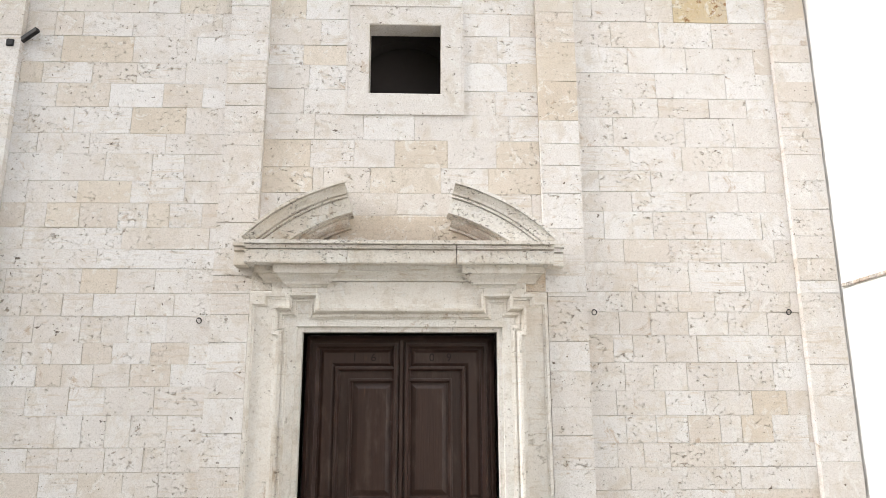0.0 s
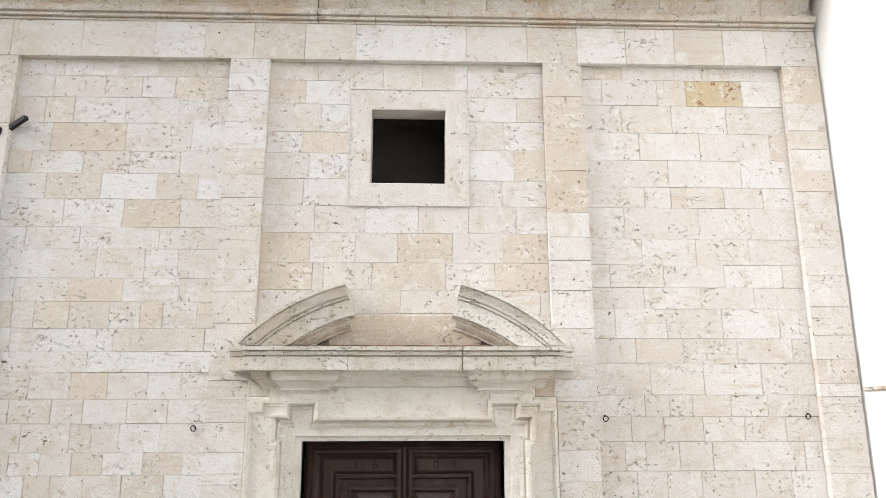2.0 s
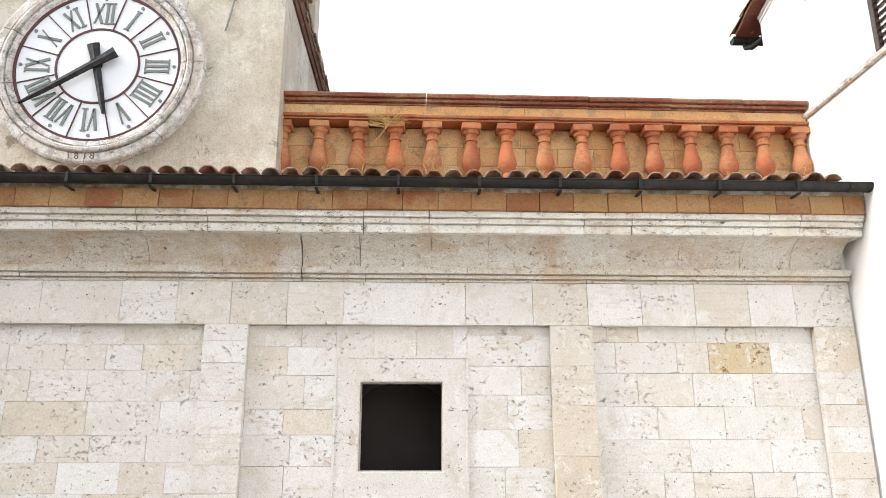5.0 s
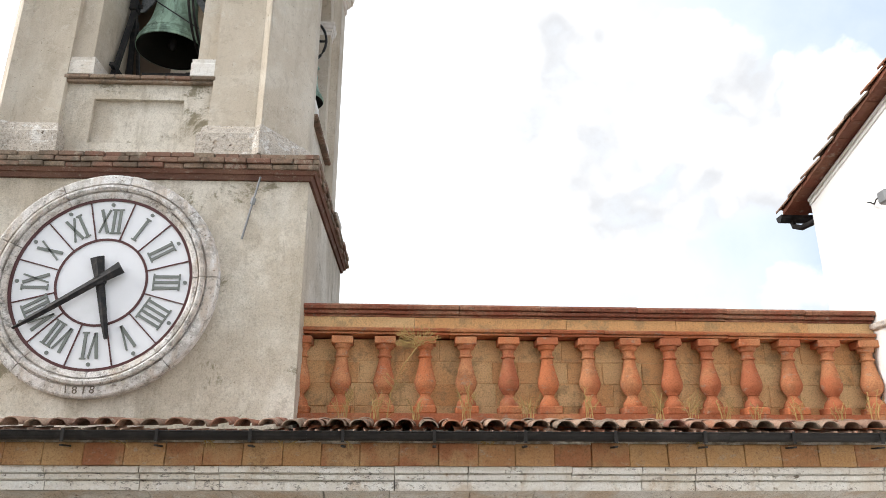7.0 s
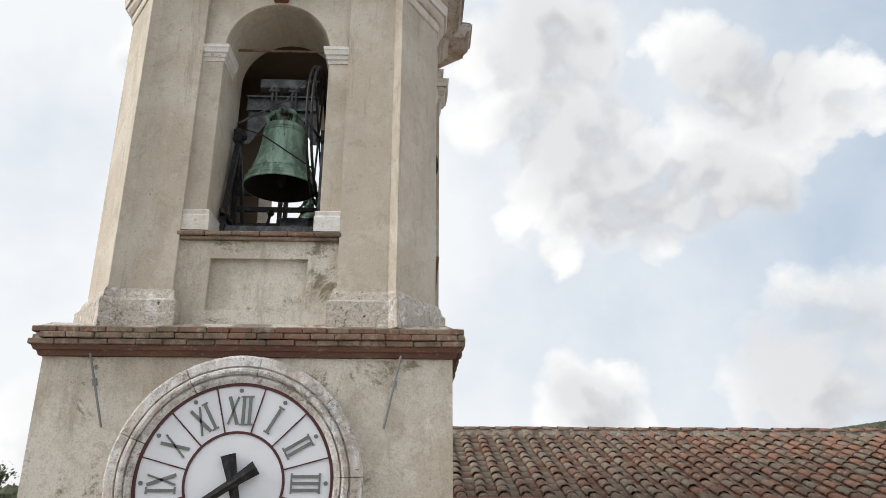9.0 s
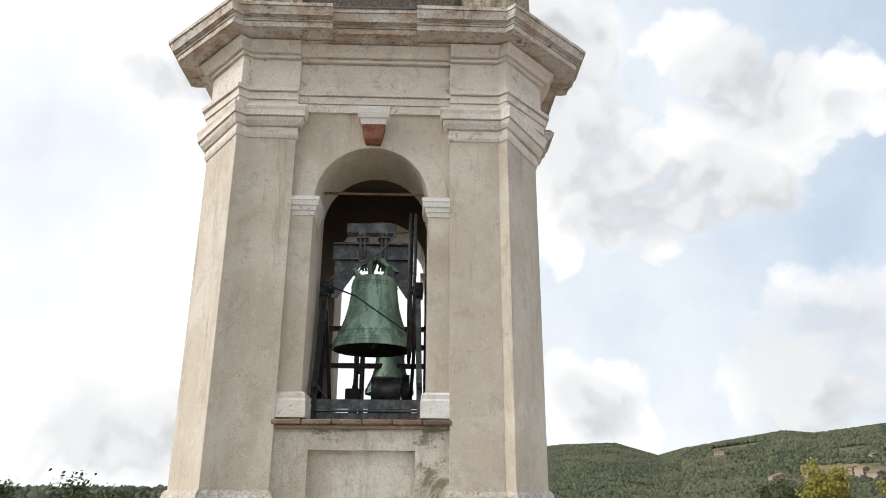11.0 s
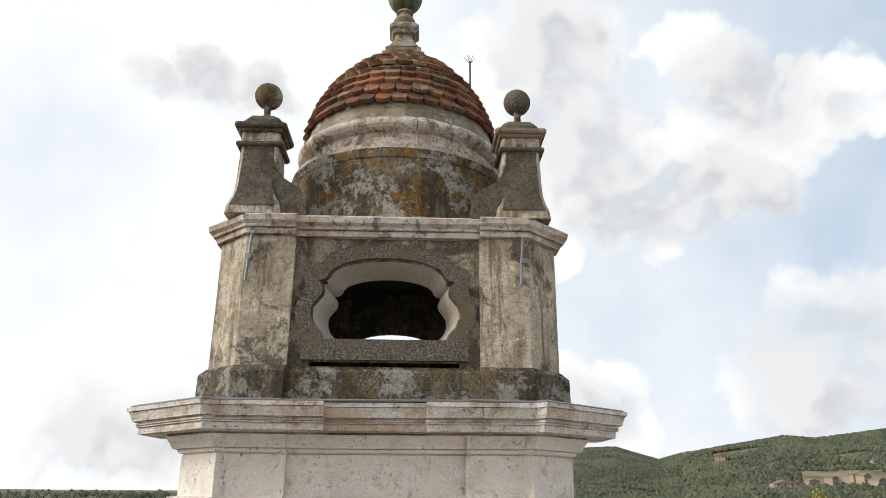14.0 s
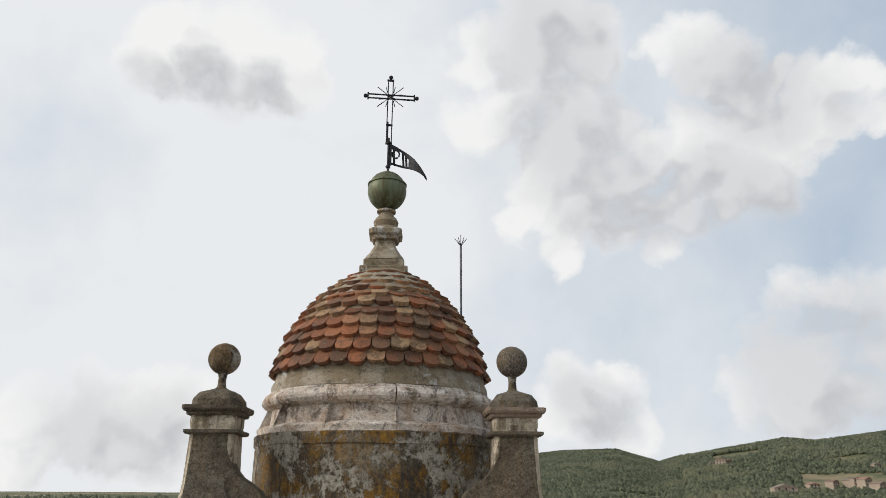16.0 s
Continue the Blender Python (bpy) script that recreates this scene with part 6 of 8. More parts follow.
def scale_tile(w, length):
    """A scale tile with a rounded lower end; local x across, y up the slope, z outwards, origin at the lower end."""
    bm = bmesh.new()
    out = [(w / 2, length), (w / 2, w * 0.36)] + [(w / 2 * math.cos(a), w * 0.36 - w * 0.36 * math.sin(a)) for a in [k * math.pi / 8 for k in range(1, 8)]] + [(-w / 2, w * 0.36), (-w / 2, length)]
    bend = lambda x: -0.10 * (x / w) ** 2 * w * 1.6
    rings(bm, [[(x, y, z + bend(x)) for x, y in out] for z in (-0.026, 0.026)])
    bmesh.ops.recalc_face_normals(bm, faces=bm.faces)
    mesh = bpy.data.meshes.new("tile")
    bm.to_mesh(mesh)
    bm.free()
    mesh.materials.append(DOME)
    return mesh


ROWS_T = 11
for row in range(ROWS_T):
    r, z, slope = dome_at(row / ROWS_T)
    count = max(10, int(math.tau * (r + 0.03) / 0.197))
    mesh = scale_tile(math.tau * (r + 0.03) / count * 0.97, 0.31)
    for k in range(count):
        a = (k + (row % 2) * 0.5) * math.tau / count
        ob = new("tile", mesh)
        ob.parent = tiles
        kick = -0.36 + rng.uniform(-0.05, 0.05)
        m = Matrix.Translation((DX, DY, 0)) @ Matrix.Rotation(a, 4, "Z") @ Matrix.Translation((r + 0.075 + rng.uniform(-0.006, 0.012), 0, z - 0.05 + rng.uniform(-0.008, 0.008)))
        # x across, y up the slope
        lean_ = Matrix.Rotation(-(math.pi / 2 - (slope + kick)), 4, "Y")
        basis = Matrix(((0, 0, 1, 0), (1, 0, 0, 0), (0, 1, 0, 0), (0, 0, 0, 1)))
        ob.matrix_basis = m @ lean_ @ basis @ Matrix.Rotation(rng.uniform(-0.05, 0.05), 4, "Z")

finial = empty("dome_finial", "stone pedestal carrying a green copper ball and iron cross", "finial")
part("foot", pitted(boxes((DX - 0.30, DX + 0.30, DY - 0.30, DY + 0.30, 22.74, 22.83), (DX - 0.255, DX + 0.255, DY - 0.255, DY + 0.255, 22.83, 22.93), bevel=0.015), 0.006), GREYSTONE, finial)
bm = bmesh.new()
loops = []
for z, r in ((22.93, 0.235), (22.97, 0.215), (23.05, 0.165), (23.14, 0.125), (23.22, 0.115), (23.23, 0.15), (23.27, 0.16), (23.30, 0.195), (23.35, 0.20), (23.37, 0.19)):
    loops.append([(DX + r * 1.08 * x, DY + r * 1.08 * y, z) for x, y in ((-1, -0.75), (-0.75, -1), (0.75, -1), (1, -0.75), (1, 0.75), (0.75, 1), (-0.75, 1), (-1, 0.75))])
rings(bm, loops)
part("pedestal", pitted(bm, 0.006), GREYSTONE, finial)
part("bulb", lathe([(0.19, 23.37), (0.175, 23.40), (0.14, 23.43), (0.155, 23.46), (0.165, 23.50), (0.14, 23.55), (0.10, 23.59), (0.095, 23.62), (0.125, 23.64), (0.125, 23.67), (0.06, 23.68)], 24, (DX, DY, 0)), GREYSTONE, finial, smooth=True)
ball_prof = [(0.258 * math.sin(k * math.pi / 24) + 0.001, 23.955 - 0.275 * math.cos(k * math.pi / 24)) for k in range(25)]
copper_ball = part("ball", lathe(ball_prof, 40, (DX, DY, 0)), COPPER, finial, "green copper ball with a seam", smooth=True)
part("seam", lathe([(0.255, 24.03), (0.262, 24.035), (0.262, 24.05), (0.252, 24.055)], 40, (DX, DY, 0)), COPPER, copper_ball, smooth=True)
part("stem", tube(bmesh.new(), [(DX, DY, 23.66), (DX, DY, 24.75)], 0.016, 10), IRON, finial)
bm = bmesh.new()
for dx in (-0.034, 0.034):
    bar(bm, (DX + dx + 0.0, DY, 24.66), (DX + dx + 0.005, DY, 25.66), 0.014, 0.02)
for dz in (-0.03, 0.03):
    bar(bm, (DX - 0.31, DY, 25.41 + dz), (DX + 0.34, DY, 25.38 + dz), 0.014, 0.02)
bar(bm, (DX - 0.045, DY, 24.67), (DX + 0.045, DY, 24.67), 0.02, 0.03)
bar(bm, (DX - 0.045, DY, 24.95), (DX + 0.045, DY, 24.95), 0.02, 0.03)
bar(bm, (DX - 0.045, DY, 25.66), (DX + 0.05, DY, 25.66), 0.02, 0.03)
bar(bm, (DX - 0.31, DY, 25.36), (DX - 0.31, DY, 25.46), 0.02, 0.03)
bar(bm, (DX + 0.34, DY, 25.33), (DX + 0.34, DY, 25.43), 0.02, 0.03)
for px, pz in ((DX - 0.345, 25.41), (DX + 0.375, 25.38), (DX + 0.005, 25.71)):
    bmesh.ops.create_uvsphere(bm, u_segments=10, v_segments=8, radius=0.03, matrix=Matrix.Translation((px, DY, pz)))
for sx in (-1, 1):
    for sz in (-1, 1):
        for spread, ln in ((0.0, 0.24), (0.32, 0.17), (-0.32, 0.17)):
            a = math.atan2(sz * 0.85, sx) + spread
            tube(bm, [(DX + 0.005, DY, 25.395), (DX + 0.005 + 0.5 * ln * math.cos(a), DY, 25.395 + 0.5 * ln * math.sin(a)), (DX + 0.005 + ln * math.cos(a + spread * 0.5), DY, 25.395 + ln * math.sin(a + spread * 0.5))], 0.006, 5)
bar(bm, (DX - 0.02, DY, 24.7), (DX - 0.02, DY, 25.0), 0.02, 0.02)
part("cross", bm, IRON, finial, "black wrought-iron cross with pointed rays")
vane = bmesh.new()
def vane_strip(top, bottom):
    """A thin curled sheet between two lines of (x, z, y)."""
    loops = []
    for t_, b_ in zip(top, bottom):
        loops.append([(DX + t_[0], DY + t_[2] - 0.006, t_[1]), (DX + t_[0], DY + t_[2] + 0.006, t_[1]), (DX + b_[0], DY + b_[2] + 0.006, b_[1]), (DX + b_[0], DY + b_[2] - 0.006, b_[1])])
    rings(vane, loops)


top_line = [(0.03 + 0.50 * k / 12, 24.66 - 0.06 * (k / 12) - 0.46 * (k / 12) ** 2.0, 0.06 * math.sin(k / 2.2)) for k in range(13)]
bot_line = [(0.02 + 0.51 * k / 12, 24.36 - 0.02 * (k / 12) - 0.22 * (k / 12) ** 2.2, 0.06 * math.sin(k / 2.2)) for k in range(13)]
vane_strip(top_line, [(x, z - 0.055 - 0.02 * math.sin(i * 1.4), y) for i, (x, z, y) in enumerate(top_line)])
vane_strip(bot_line[:8], [(x, z + 0.028, y) for x, z, y in bot_line[:8]])
vane_strip(top_line[6:], bot_line[6:])
for i in (1, 4, 5):
    a, b = top_line[i], bot_line[i]
    bar(vane, (DX + a[0], DY + a[2], a[1] - 0.03), (DX + b[0] + 0.02, DY + b[2], b[1] + 0.01), 0.03, 0.012)
bar(vane, (DX + 0.03, DY, 24.34), (DX + 0.03, DY, 24.68), 0.03, 0.02)
tube(vane, [(DX + 0.10 + 0.05 * math.cos(a), DY + 0.03, 24.52 + 0.06 * math.sin(a)) for a in [k * math.tau / 12 for k in range(13)]], 0.012, 6)
part("vane", vane, IRON, finial, "pierced black iron weather vane, curled at its tip")
for z in (24.30, 24.66):
    part("collar", lathe([(0.001, z), (0.03, z), (0.034, z + 0.02), (0.02, z + 0.045), (0.001, z + 0.05)], 12, (DX, DY, 0)), IRON, finial)

# lightning rod standing behind the dome
rod = empty("lightning_rod", "thin metal lightning rod with a spiked tip", "rod")
RXY = (-2.39, 3.11)
part("mast", tube(bmesh.new(), [(*RXY, 19.8), (*RXY, 23.62)], 0.016, 8), STEEL, rod)
bm = bmesh.new()
for k in range(6):
    a = k * math.tau / 6
    tube(bm, [(*RXY, 23.60), (RXY[0] + 0.09 * math.cos(a), RXY[1] + 0.09 * math.sin(a), 23.72)], 0.005, 5)
tube(bm, [(*RXY, 23.6), (*RXY, 23.78)], 0.006, 5)
part("spikes", bm, STEEL, rod)

# ---- corner pinnacles ----
def pinnacle(sx, sy, mat, ball_mat):
    px, py = AX + sx * 1.52, AY + sy * 1.18
    th = empty("pinnacle", "square crusted pillar with moulded cap and stone ball" if sx < 0 else "square crusted pillar with brick cap and pale stone ball", "pinnacle", "pinnacles round the dome", at=pose(px, py, 19.82))
    bm = bmesh.new()
    shaft = ((0.0, 0.31), (0.10, 0.30), (0.20, 0.265), (0.30, 0.24), (0.42, 0.23), (0.92, 0.215))
    rings(bm, [[(r * x, r * y, z) for x, y in ((-0.84, -1), (0.84, -1), (1, -0.84), (1, 0.84), (0.84, 1), (-0.84, 1), (-1, 0.84), (-1, -0.84))] for z, r in shaft])
    part("shaft", pitted(bm, 0.006), mat, th)

    def slab(z0, z1, r, name, m):
        bm = bmesh.new()
        rings(bm, [[(q * x, q * y, z) for x, y in ((-0.9, -1), (0.9, -1), (1, -0.9), (1, 0.9), (0.9, 1), (-0.9, 1), (-1, 0.9), (-1, -0.9))] for z, q in ((z0, r * 0.95), (z0 + (z1 - z0) * 0.4, r), (z1, r))])
        part(name, pitted(bm, 0.006), m, th)

    slab(0.86, 0.90, 0.27, "neck_ring", DARKCOAT)
    slab(0.90, 1.04, 0.222, "frieze", mat)
    slab(1.04, 1.08, 0.262, "cap_moulding", BRICK if sx > 0 else DARKCOAT)
    slab(1.08, 1.135, 0.30, "cap_slab", BRICK if sx > 0 else DARKCOAT)
    bm = bmesh.new()
    rings(bm, [[(q * x, q * y, z) for x, y in ((-0.7, -1), (0.7, -1), (1, -0.7), (1, 0.7), (0.7, 1), (-0.7, 1), (-1, 0.7), (-1, -0.7))] for z, q in ((1.135, 0.24), (1.21, 0.232), (1.28, 0.18), (1.315, 0.085), (1.325, 0.06))])
    part("hood", pitted(bm, 0.006), DARKCOAT, th)
    part("stem", lathe([(0.07, 1.32), (0.045, 1.35), (0.04, 1.43), (0.05, 1.49)], 14), CRUST, th, smooth=True)
    part("ball", pitted(lathe([(0.165 * math.sin(k * math.pi / 14) + 0.001, 1.64 - 0.165 * math.cos(k * math.pi / 14)) for k in range(15)], 22), 0.004), ball_mat, th, smooth=True)
    # scroll buttress towards the drum
    out = [(0.0, 0.0), (0.0, 0.74), (0.03, 0.64), (0.08, 0.53), (0.15, 0.45), (0.25, 0.39), (0.35, 0.32), (0.41, 0.21), (0.42, 0.0)]
    bm = bmesh.new()
    rings(bm, [[(-sx * (0.17 + u), y, v) for u, v in out] for y in (-0.24, 0.02)])
    part("scroll", pitted(bm, 0.006), DARKCOAT, th)
    # thin slab added on the front face to give it the black crust colour
    bm = bmesh.new()
    rings(bm, [[(-r * 0.82, -r - 0.012, z), (r * 0.82, -r - 0.012, z), (r * 0.82, -r + 0.05, z), (-r * 0.82, -r + 0.05, z)] for z, r in shaft[1:-1] + ((0.855, 0.207),)])
    part("front_coat", pitted(bm, 0.004), DARKCOAT, th, "lichen-blackened cement coat")


for sx in (-1, 1):
    for sy in (-1,):
        pinnacle(sx, sy, LANTERN, CRUST if sx < 0 else SPECKLE)

# ---- tie rods on the plaster ----
for x, dxl, z in ((AX - 1.57, 0.19, 11.76), (AX + 1.55, -0.16, 11.76)):
    th = empty("tie_rod", "slanting pale metal strut with a screw collar on the plaster", "rod", "struts below the brick course")
    part("strut", tube(bmesh.new(), [(x, -0.03, z), (x + dxl, 0.035, z - 0.72)], 0.012, 8), LEAD, th)
    part("screw_collar", tube(bmesh.new(), [(x + dxl * 0.36, -0.005, z - 0.25), (x + dxl * 0.44, 0.0, z - 0.32)], 0.028, 8), LEAD, th)
for sx in (-1, 1):
    th = empty("cable_pipe", "thin metal pipe clipped on the lantern corner", "pipe", "pipes on the lantern stage")
    part("pipe", tube(bmesh.new(), [(AX + sx * 1.50 - 0.0, AY - 1.43, 19.62), (AX + sx * 1.50 - 0.03, AY - 1.43, 19.05)], 0.016, 8), LEAD, th)
    part("clip", boxes((AX + sx * 1.50 - 0.035, AX + sx * 1.50 + 0.02, AY - 1.455, AY - 1.40, 19.30, 19.36), bevel=0.006), LEAD, th)

# ---- clock ----
CX, CZ_, CY_ = -3.55, 10.52, 0.05
clock = empty("tower_clock", "large white enamel clock face with grey Roman numerals and stone ring", "clock")


def ring_band(prof, n=72):
    """A profile of (radius, y) turned about the clock's axis."""
    bm = bmesh.new()
    loops = [[(CX + r * math.cos(k * math.tau / n), y, CZ_ + r * math.sin(k * math.tau / n)) for r, y in prof] for k in range(n)]
    made = [[bm.verts.new(p) for p in l] for l in loops]
    for i in range(n):
        a, b = made[i], made[(i + 1) % n]
        for j in range(len(prof) - 1):
            bm.faces.new((a[j], a[j + 1], b[j + 1], b[j]))
    return bm


# the stone ring is built of nine voussoirs
PROF = [(0.955, 0.06), (0.955, -0.03), (0.99, -0.05), (1.018, -0.055), (1.022, -0.03), (1.034, -0.03), (1.038, -0.075), (1.06, -0.095), (1.085, -0.09), (1.098, -0.07), (1.10, -0.03), (1.115, -0.03), (1.12, -0.06), (1.205, -0.055), (1.225, -0.04), (1.23, 0.06)]
cuts = [0.05, 0.72, 1.42, 2.05, 2.75, 3.40, 4.05, 4.72, 5.45, 0.05 + math.tau]
for a0, a1 in zip(cuts, cuts[1:]):
    bm = bmesh.new()
    n = 10
    rings(bm, [[(CX + r * math.cos(a), y, CZ_ + r * math.sin(a)) for r, y in PROF] for a in [a0 + 0.003 + (a1 - a0 - 0.006) * k / n for k in range(n + 1)]])
    part("ring_stone", pitted(bm, 0.007, a0), RINGSTONE, clock, "worn stone voussoir")
face = part("dial", ring_band([(0.001, -0.012), (0.95, -0.012), (0.95, 0.06)]), ENAMEL, clock, "white enamel dial in segments")
part("rim", ring_band([(0.925, -0.010), (0.925, -0.026), (0.957, -0.026), (0.957, -0.010)]), MAROON, face)
part("inner_rim", ring_band([(0.462, -0.010), (0.462, -0.021), (0.487, -0.021), (0.487, -0.010)]), MAROON, face)
for h in range(12):
    a = radians(90 - h * 30 - 15)
    bm = bmesh.new()
    bar(bm, (CX + 0.48 * math.cos(a), -0.015, CZ_ + 0.48 * math.sin(a)), (CX + 0.94 * math.cos(a), -0.015, CZ_ + 0.94 * math.sin(a)), 0.012, 0.018)
    part("divider", bm, MAROON, face)
NUMERALS = ("XII", "I", "II", "III", "IIII", "V", "VI", "VII", "VIII", "IX", "X", "XI")


def numeral(text, hour):
    """Strokes of a Roman numeral, feet to the centre, with small serifs."""
    adv = {"I": 0.062, "V": 0.135, "X": 0.135}
    total = sum(adv[c] for c in text)
    hgt, u = 0.27, -total / 2
    strokes = []
    for c in text:
        w = adv[c]
        m = u + w / 2
        if c == "I":
            strokes += [[((m, -hgt / 2), (m, hgt / 2), 0.030)]]
        elif c == "V":
            strokes += [[((m - 0.045, hgt / 2), (m, -hgt / 2), 0.032), ((m + 0.045, hgt / 2), (m, -hgt / 2), 0.018)]]
        else:
            strokes += [[((m - 0.045, hgt / 2), (m + 0.045, -hgt / 2), 0.032), ((m + 0.045, hgt / 2), (m - 0.045, -hgt / 2), 0.018)]]
        u += w
    a = radians(-hour * 30)
    ca, sa = math.cos(a), math.sin(a)

    def put(u, v, y):
        v = v + 0.685
        return (CX + u * ca - v * sa, y, CZ_ + u * sa + v * ca)

    for letter in strokes:
        bm = bmesh.new()
        for (p, q, w) in letter:
            bar(bm, put(*p, -0.018), put(*q, -0.018), w, 0.014)
        if len(letter) == 1:
            m = letter[0][0][0]
            for v in (-hgt / 2, hgt / 2):
                bar(bm, put(m - 0.032, v, -0.018), put(m + 0.032, v, -0.018), 0.016, 0.013)
        part("numeral", bm, GREYMETAL, face)
    bm = bmesh.new()
    x, _, z = put(0, 0.195, 0)
    rings(bm, [[(x + 0.021 * math.cos(k * math.tau / 12), y, z + 0.021 * math.sin(k * math.tau / 12)) for k in range(12)] for y in (-0.011, -0.021)])
    part("minute_dot", bm, GREYMETAL, face)


for h, text in enumerate(NUMERALS):
    numeral(text, h)


def pointer(angle, tail, tip, w_tail, w_tip, y, name):
    d = Vector((math.cos(angle), 0, math.sin(angle)))
    s = Vector((-d.z, 0, d.x))
    c = Vector((CX, y, CZ_))
    out = [(-tail, w_tail * 1.25), (0.0, w_tail * 0.8), (tip * 0.75, w_tail * 0.55), (tip, w_tip)]
    bm = bmesh.new()
    rings(bm, [[c + d * u + s * w / 2 + Vector((0, -0.008, 0)), c + d * u + Vector((0, -0.022, 0)), c + d * u - s * w / 2 + Vector((0, -0.008, 0)), c + d * u - s * w / 2 + Vector((0, 0.012, 0)), c + d * u + s * w / 2 + Vector((0, 0.012, 0))] for u, w in out])
    part(name, bm, IRON, clock)


pointer(radians(213.5), 0.26, 0.95, 0.11, 0.02, -0.085, "minute_hand")
pointer(radians(284), 0.27, 0.64, 0.115, 0.035, -0.055, "hour_hand")
bm = bmesh.new()
rings(bm, [[(CX + 0.055 * math.cos(k * math.tau / 16), y, CZ_ + 0.055 * math.sin(k * math.tau / 16)) for k in range(16)] for y in (0.0, -0.10)])
part("hub", bm, IRON, clock)
for k, x in enumerate((-0.16, -0.06, 0.04, 0.13)):
    writing("1818"[k], CX + x * 0.9 - 0.02, -0.062, CZ_ - 1.15 + 0.35 * x * x, 0.11, material("cut numeral", lambda n, p, r: ((0.16, 0.13, 0.10), None, 0)) if k == 0 else bpy.data.materials["cut numeral"], clock, "carved_numeral", turn=x * 45, depth=0.003)

# ---- bells ----
def bell_profile(h, r):
    out = [(0.001, 1.0), (0.42, 1.0), (0.52, 0.985), (0.555, 0.95), (0.575, 0.86), (0.605, 0.70), (0.65, 0.55), (0.725, 0.40), (0.815, 0.27), (0.89, 0.17), (0.96, 0.09), (1.0, 0.0), (0.95, -0.005), (0.86, 0.06), (0.72, 0.22), (0.62, 0.42), (0.55, 0.7), (0.50, 0.93), (0.001, 0.94)]
    return [(r * a, h * b) for a, b in out]


def bell(x, y, z, h, r, label):
    th = empty("bell", label, "bell", "bells in the belfry", at=pose(x, y, z))
    body = part("body", lathe(bell_profile(h, r)[:12] + [(r * 0.97, -0.004)], 40, caps=False), BRONZE, th, smooth=True)
    part("bore", lathe(bell_profile(h, r)[11:], 40, caps=False), BOREDARK, body, "blackened inside", smooth=True)
    for zz in (0.06, 0.10, 0.20, 0.86, 0.90):
        prof = bell_profile(h, r)
        rr = np.interp(zz * h, [b for a, b in reversed(prof[1:12])], [a for a, b in reversed(prof[1:12])])
        part("band", lathe([(rr - 0.01, zz * h - 0.008), (rr + 0.007, zz * h - 0.006), (rr + 0.007, zz * h + 0.006), (rr - 0.01, zz * h + 0.008)], 40, caps=False), BRONZE, body, smooth=True)
    for a in (0.0, 0.9, 1.8, 2.7, 3.6, 4.5, 5.4):
        bm = bmesh.new()
        ca, sa = math.cos(a), math.sin(a)
        tube(bm, [(0.17 * r / 0.42 * ca, 0.17 * r / 0.42 * sa, h * 0.99), (0.24 * r / 0.42 * ca, 0.24 * r / 0.42 * sa, h + 0.08), (0.15 * r / 0.42 * ca, 0.15 * r / 0.42 * sa, h + 0.17), (0.06 * ca, 0.06 * sa, h + 0.22)], 0.032, 8)
        part("crown_loop", bm, BRONZE, th, smooth=True)
    part("clapper", lathe([(0.02, h * 0.8), (0.02, 0.22), (0.05, 0.17), (0.06, 0.10), (0.04, 0.04), (0.015, 0.02)], 12), IRON, th, smooth=True)
    return th


BX, BY = AX - 0.03, AY - 0.97
bell(BX + 0.03, BY, 13.98, 0.84, 0.455, "large green bronze bell hanging in the front arch")
bell(AX + 0.14, AY + 0.70, 13.70, 0.58, 0.33, "dark green bronze bell hanging deeper in the belfry")
bell(AX + 1.69, AY - 0.25, 13.68, 0.46, 0.26, "dark green bronze bell in the side arch")

head = empty("bell_headstock", "grey steel beam headstock with hanger bolts and iron wheel", "headstock")
part("counter_beam", boxes((BX - 0.32, BX + 0.26, BY - 0.07, BY + 0.07, 15.47, 15.60), bevel=0.008), STEEL, head)
part("main_beam", boxes((BX - 0.47, BX + 0.44, BY - 0.06, BY + 0.06, 15.15, 15.17), (BX - 0.47, BX + 0.44, BY - 0.06, BY + 0.06, 15.34, 15.36), (BX - 0.47, BX + 0.44, BY - 0.01, BY + 0.01, 15.17, 15.34)), STEEL, head)
for sx in (-1, 1):
    bm = prism([(BX + sx * 0.44, 15.15), (BX + sx * 0.10, 15.15), (BX + sx * 0.40, 14.70), (BX + sx * 0.46, 14.70)], BY - 0.012, BY + 0.012)
    part("gusset", bm, STEEL, head)
    part("axle", tube(bmesh.new(), [(BX + sx * 0.43, BY, 14.78), (BX + sx * 0.58, BY, 14.78)], 0.035, 10), IRON, head)
    part("bearing", boxes((BX + sx * 0.54 - 0.05, BX + sx * 0.54 + 0.05, BY - 0.08, BY + 0.08, 14.70, 14.88), bevel=0.015), IRON, head)
    for off in (0.10, 0.15):
        part("hanger_bolt", tube(bmesh.new(), [(BX + sx * off, BY - 0.075, 15.42), (BX + sx * off, BY - 0.075, 15.12), (BX + sx * off * 0.7, BY - 0.02, 15.02)], 0.014, 8), STEEL, head)
    part("bolt_plate", boxes((BX + sx * 0.125 - 0.07, BX + sx * 0.125 + 0.07, BY - 0.10, BY + 0.06, 15.40, 15.43), bevel=0.004), STEEL, head)
    part("nut", boxes((BX + sx * 0.10 - 0.022, BX + sx * 0.10 + 0.022, BY - 0.10, BY - 0.055, 15.43, 15.47), bevel=0.006), STEEL, head)
    part("nut", boxes((BX + sx * 0.155 - 0.022, BX + sx * 0.155 + 0.022, BY - 0.10, BY - 0.055, 15.43, 15.47), bevel=0.006), STEEL, head)
WX = BX + 0.46
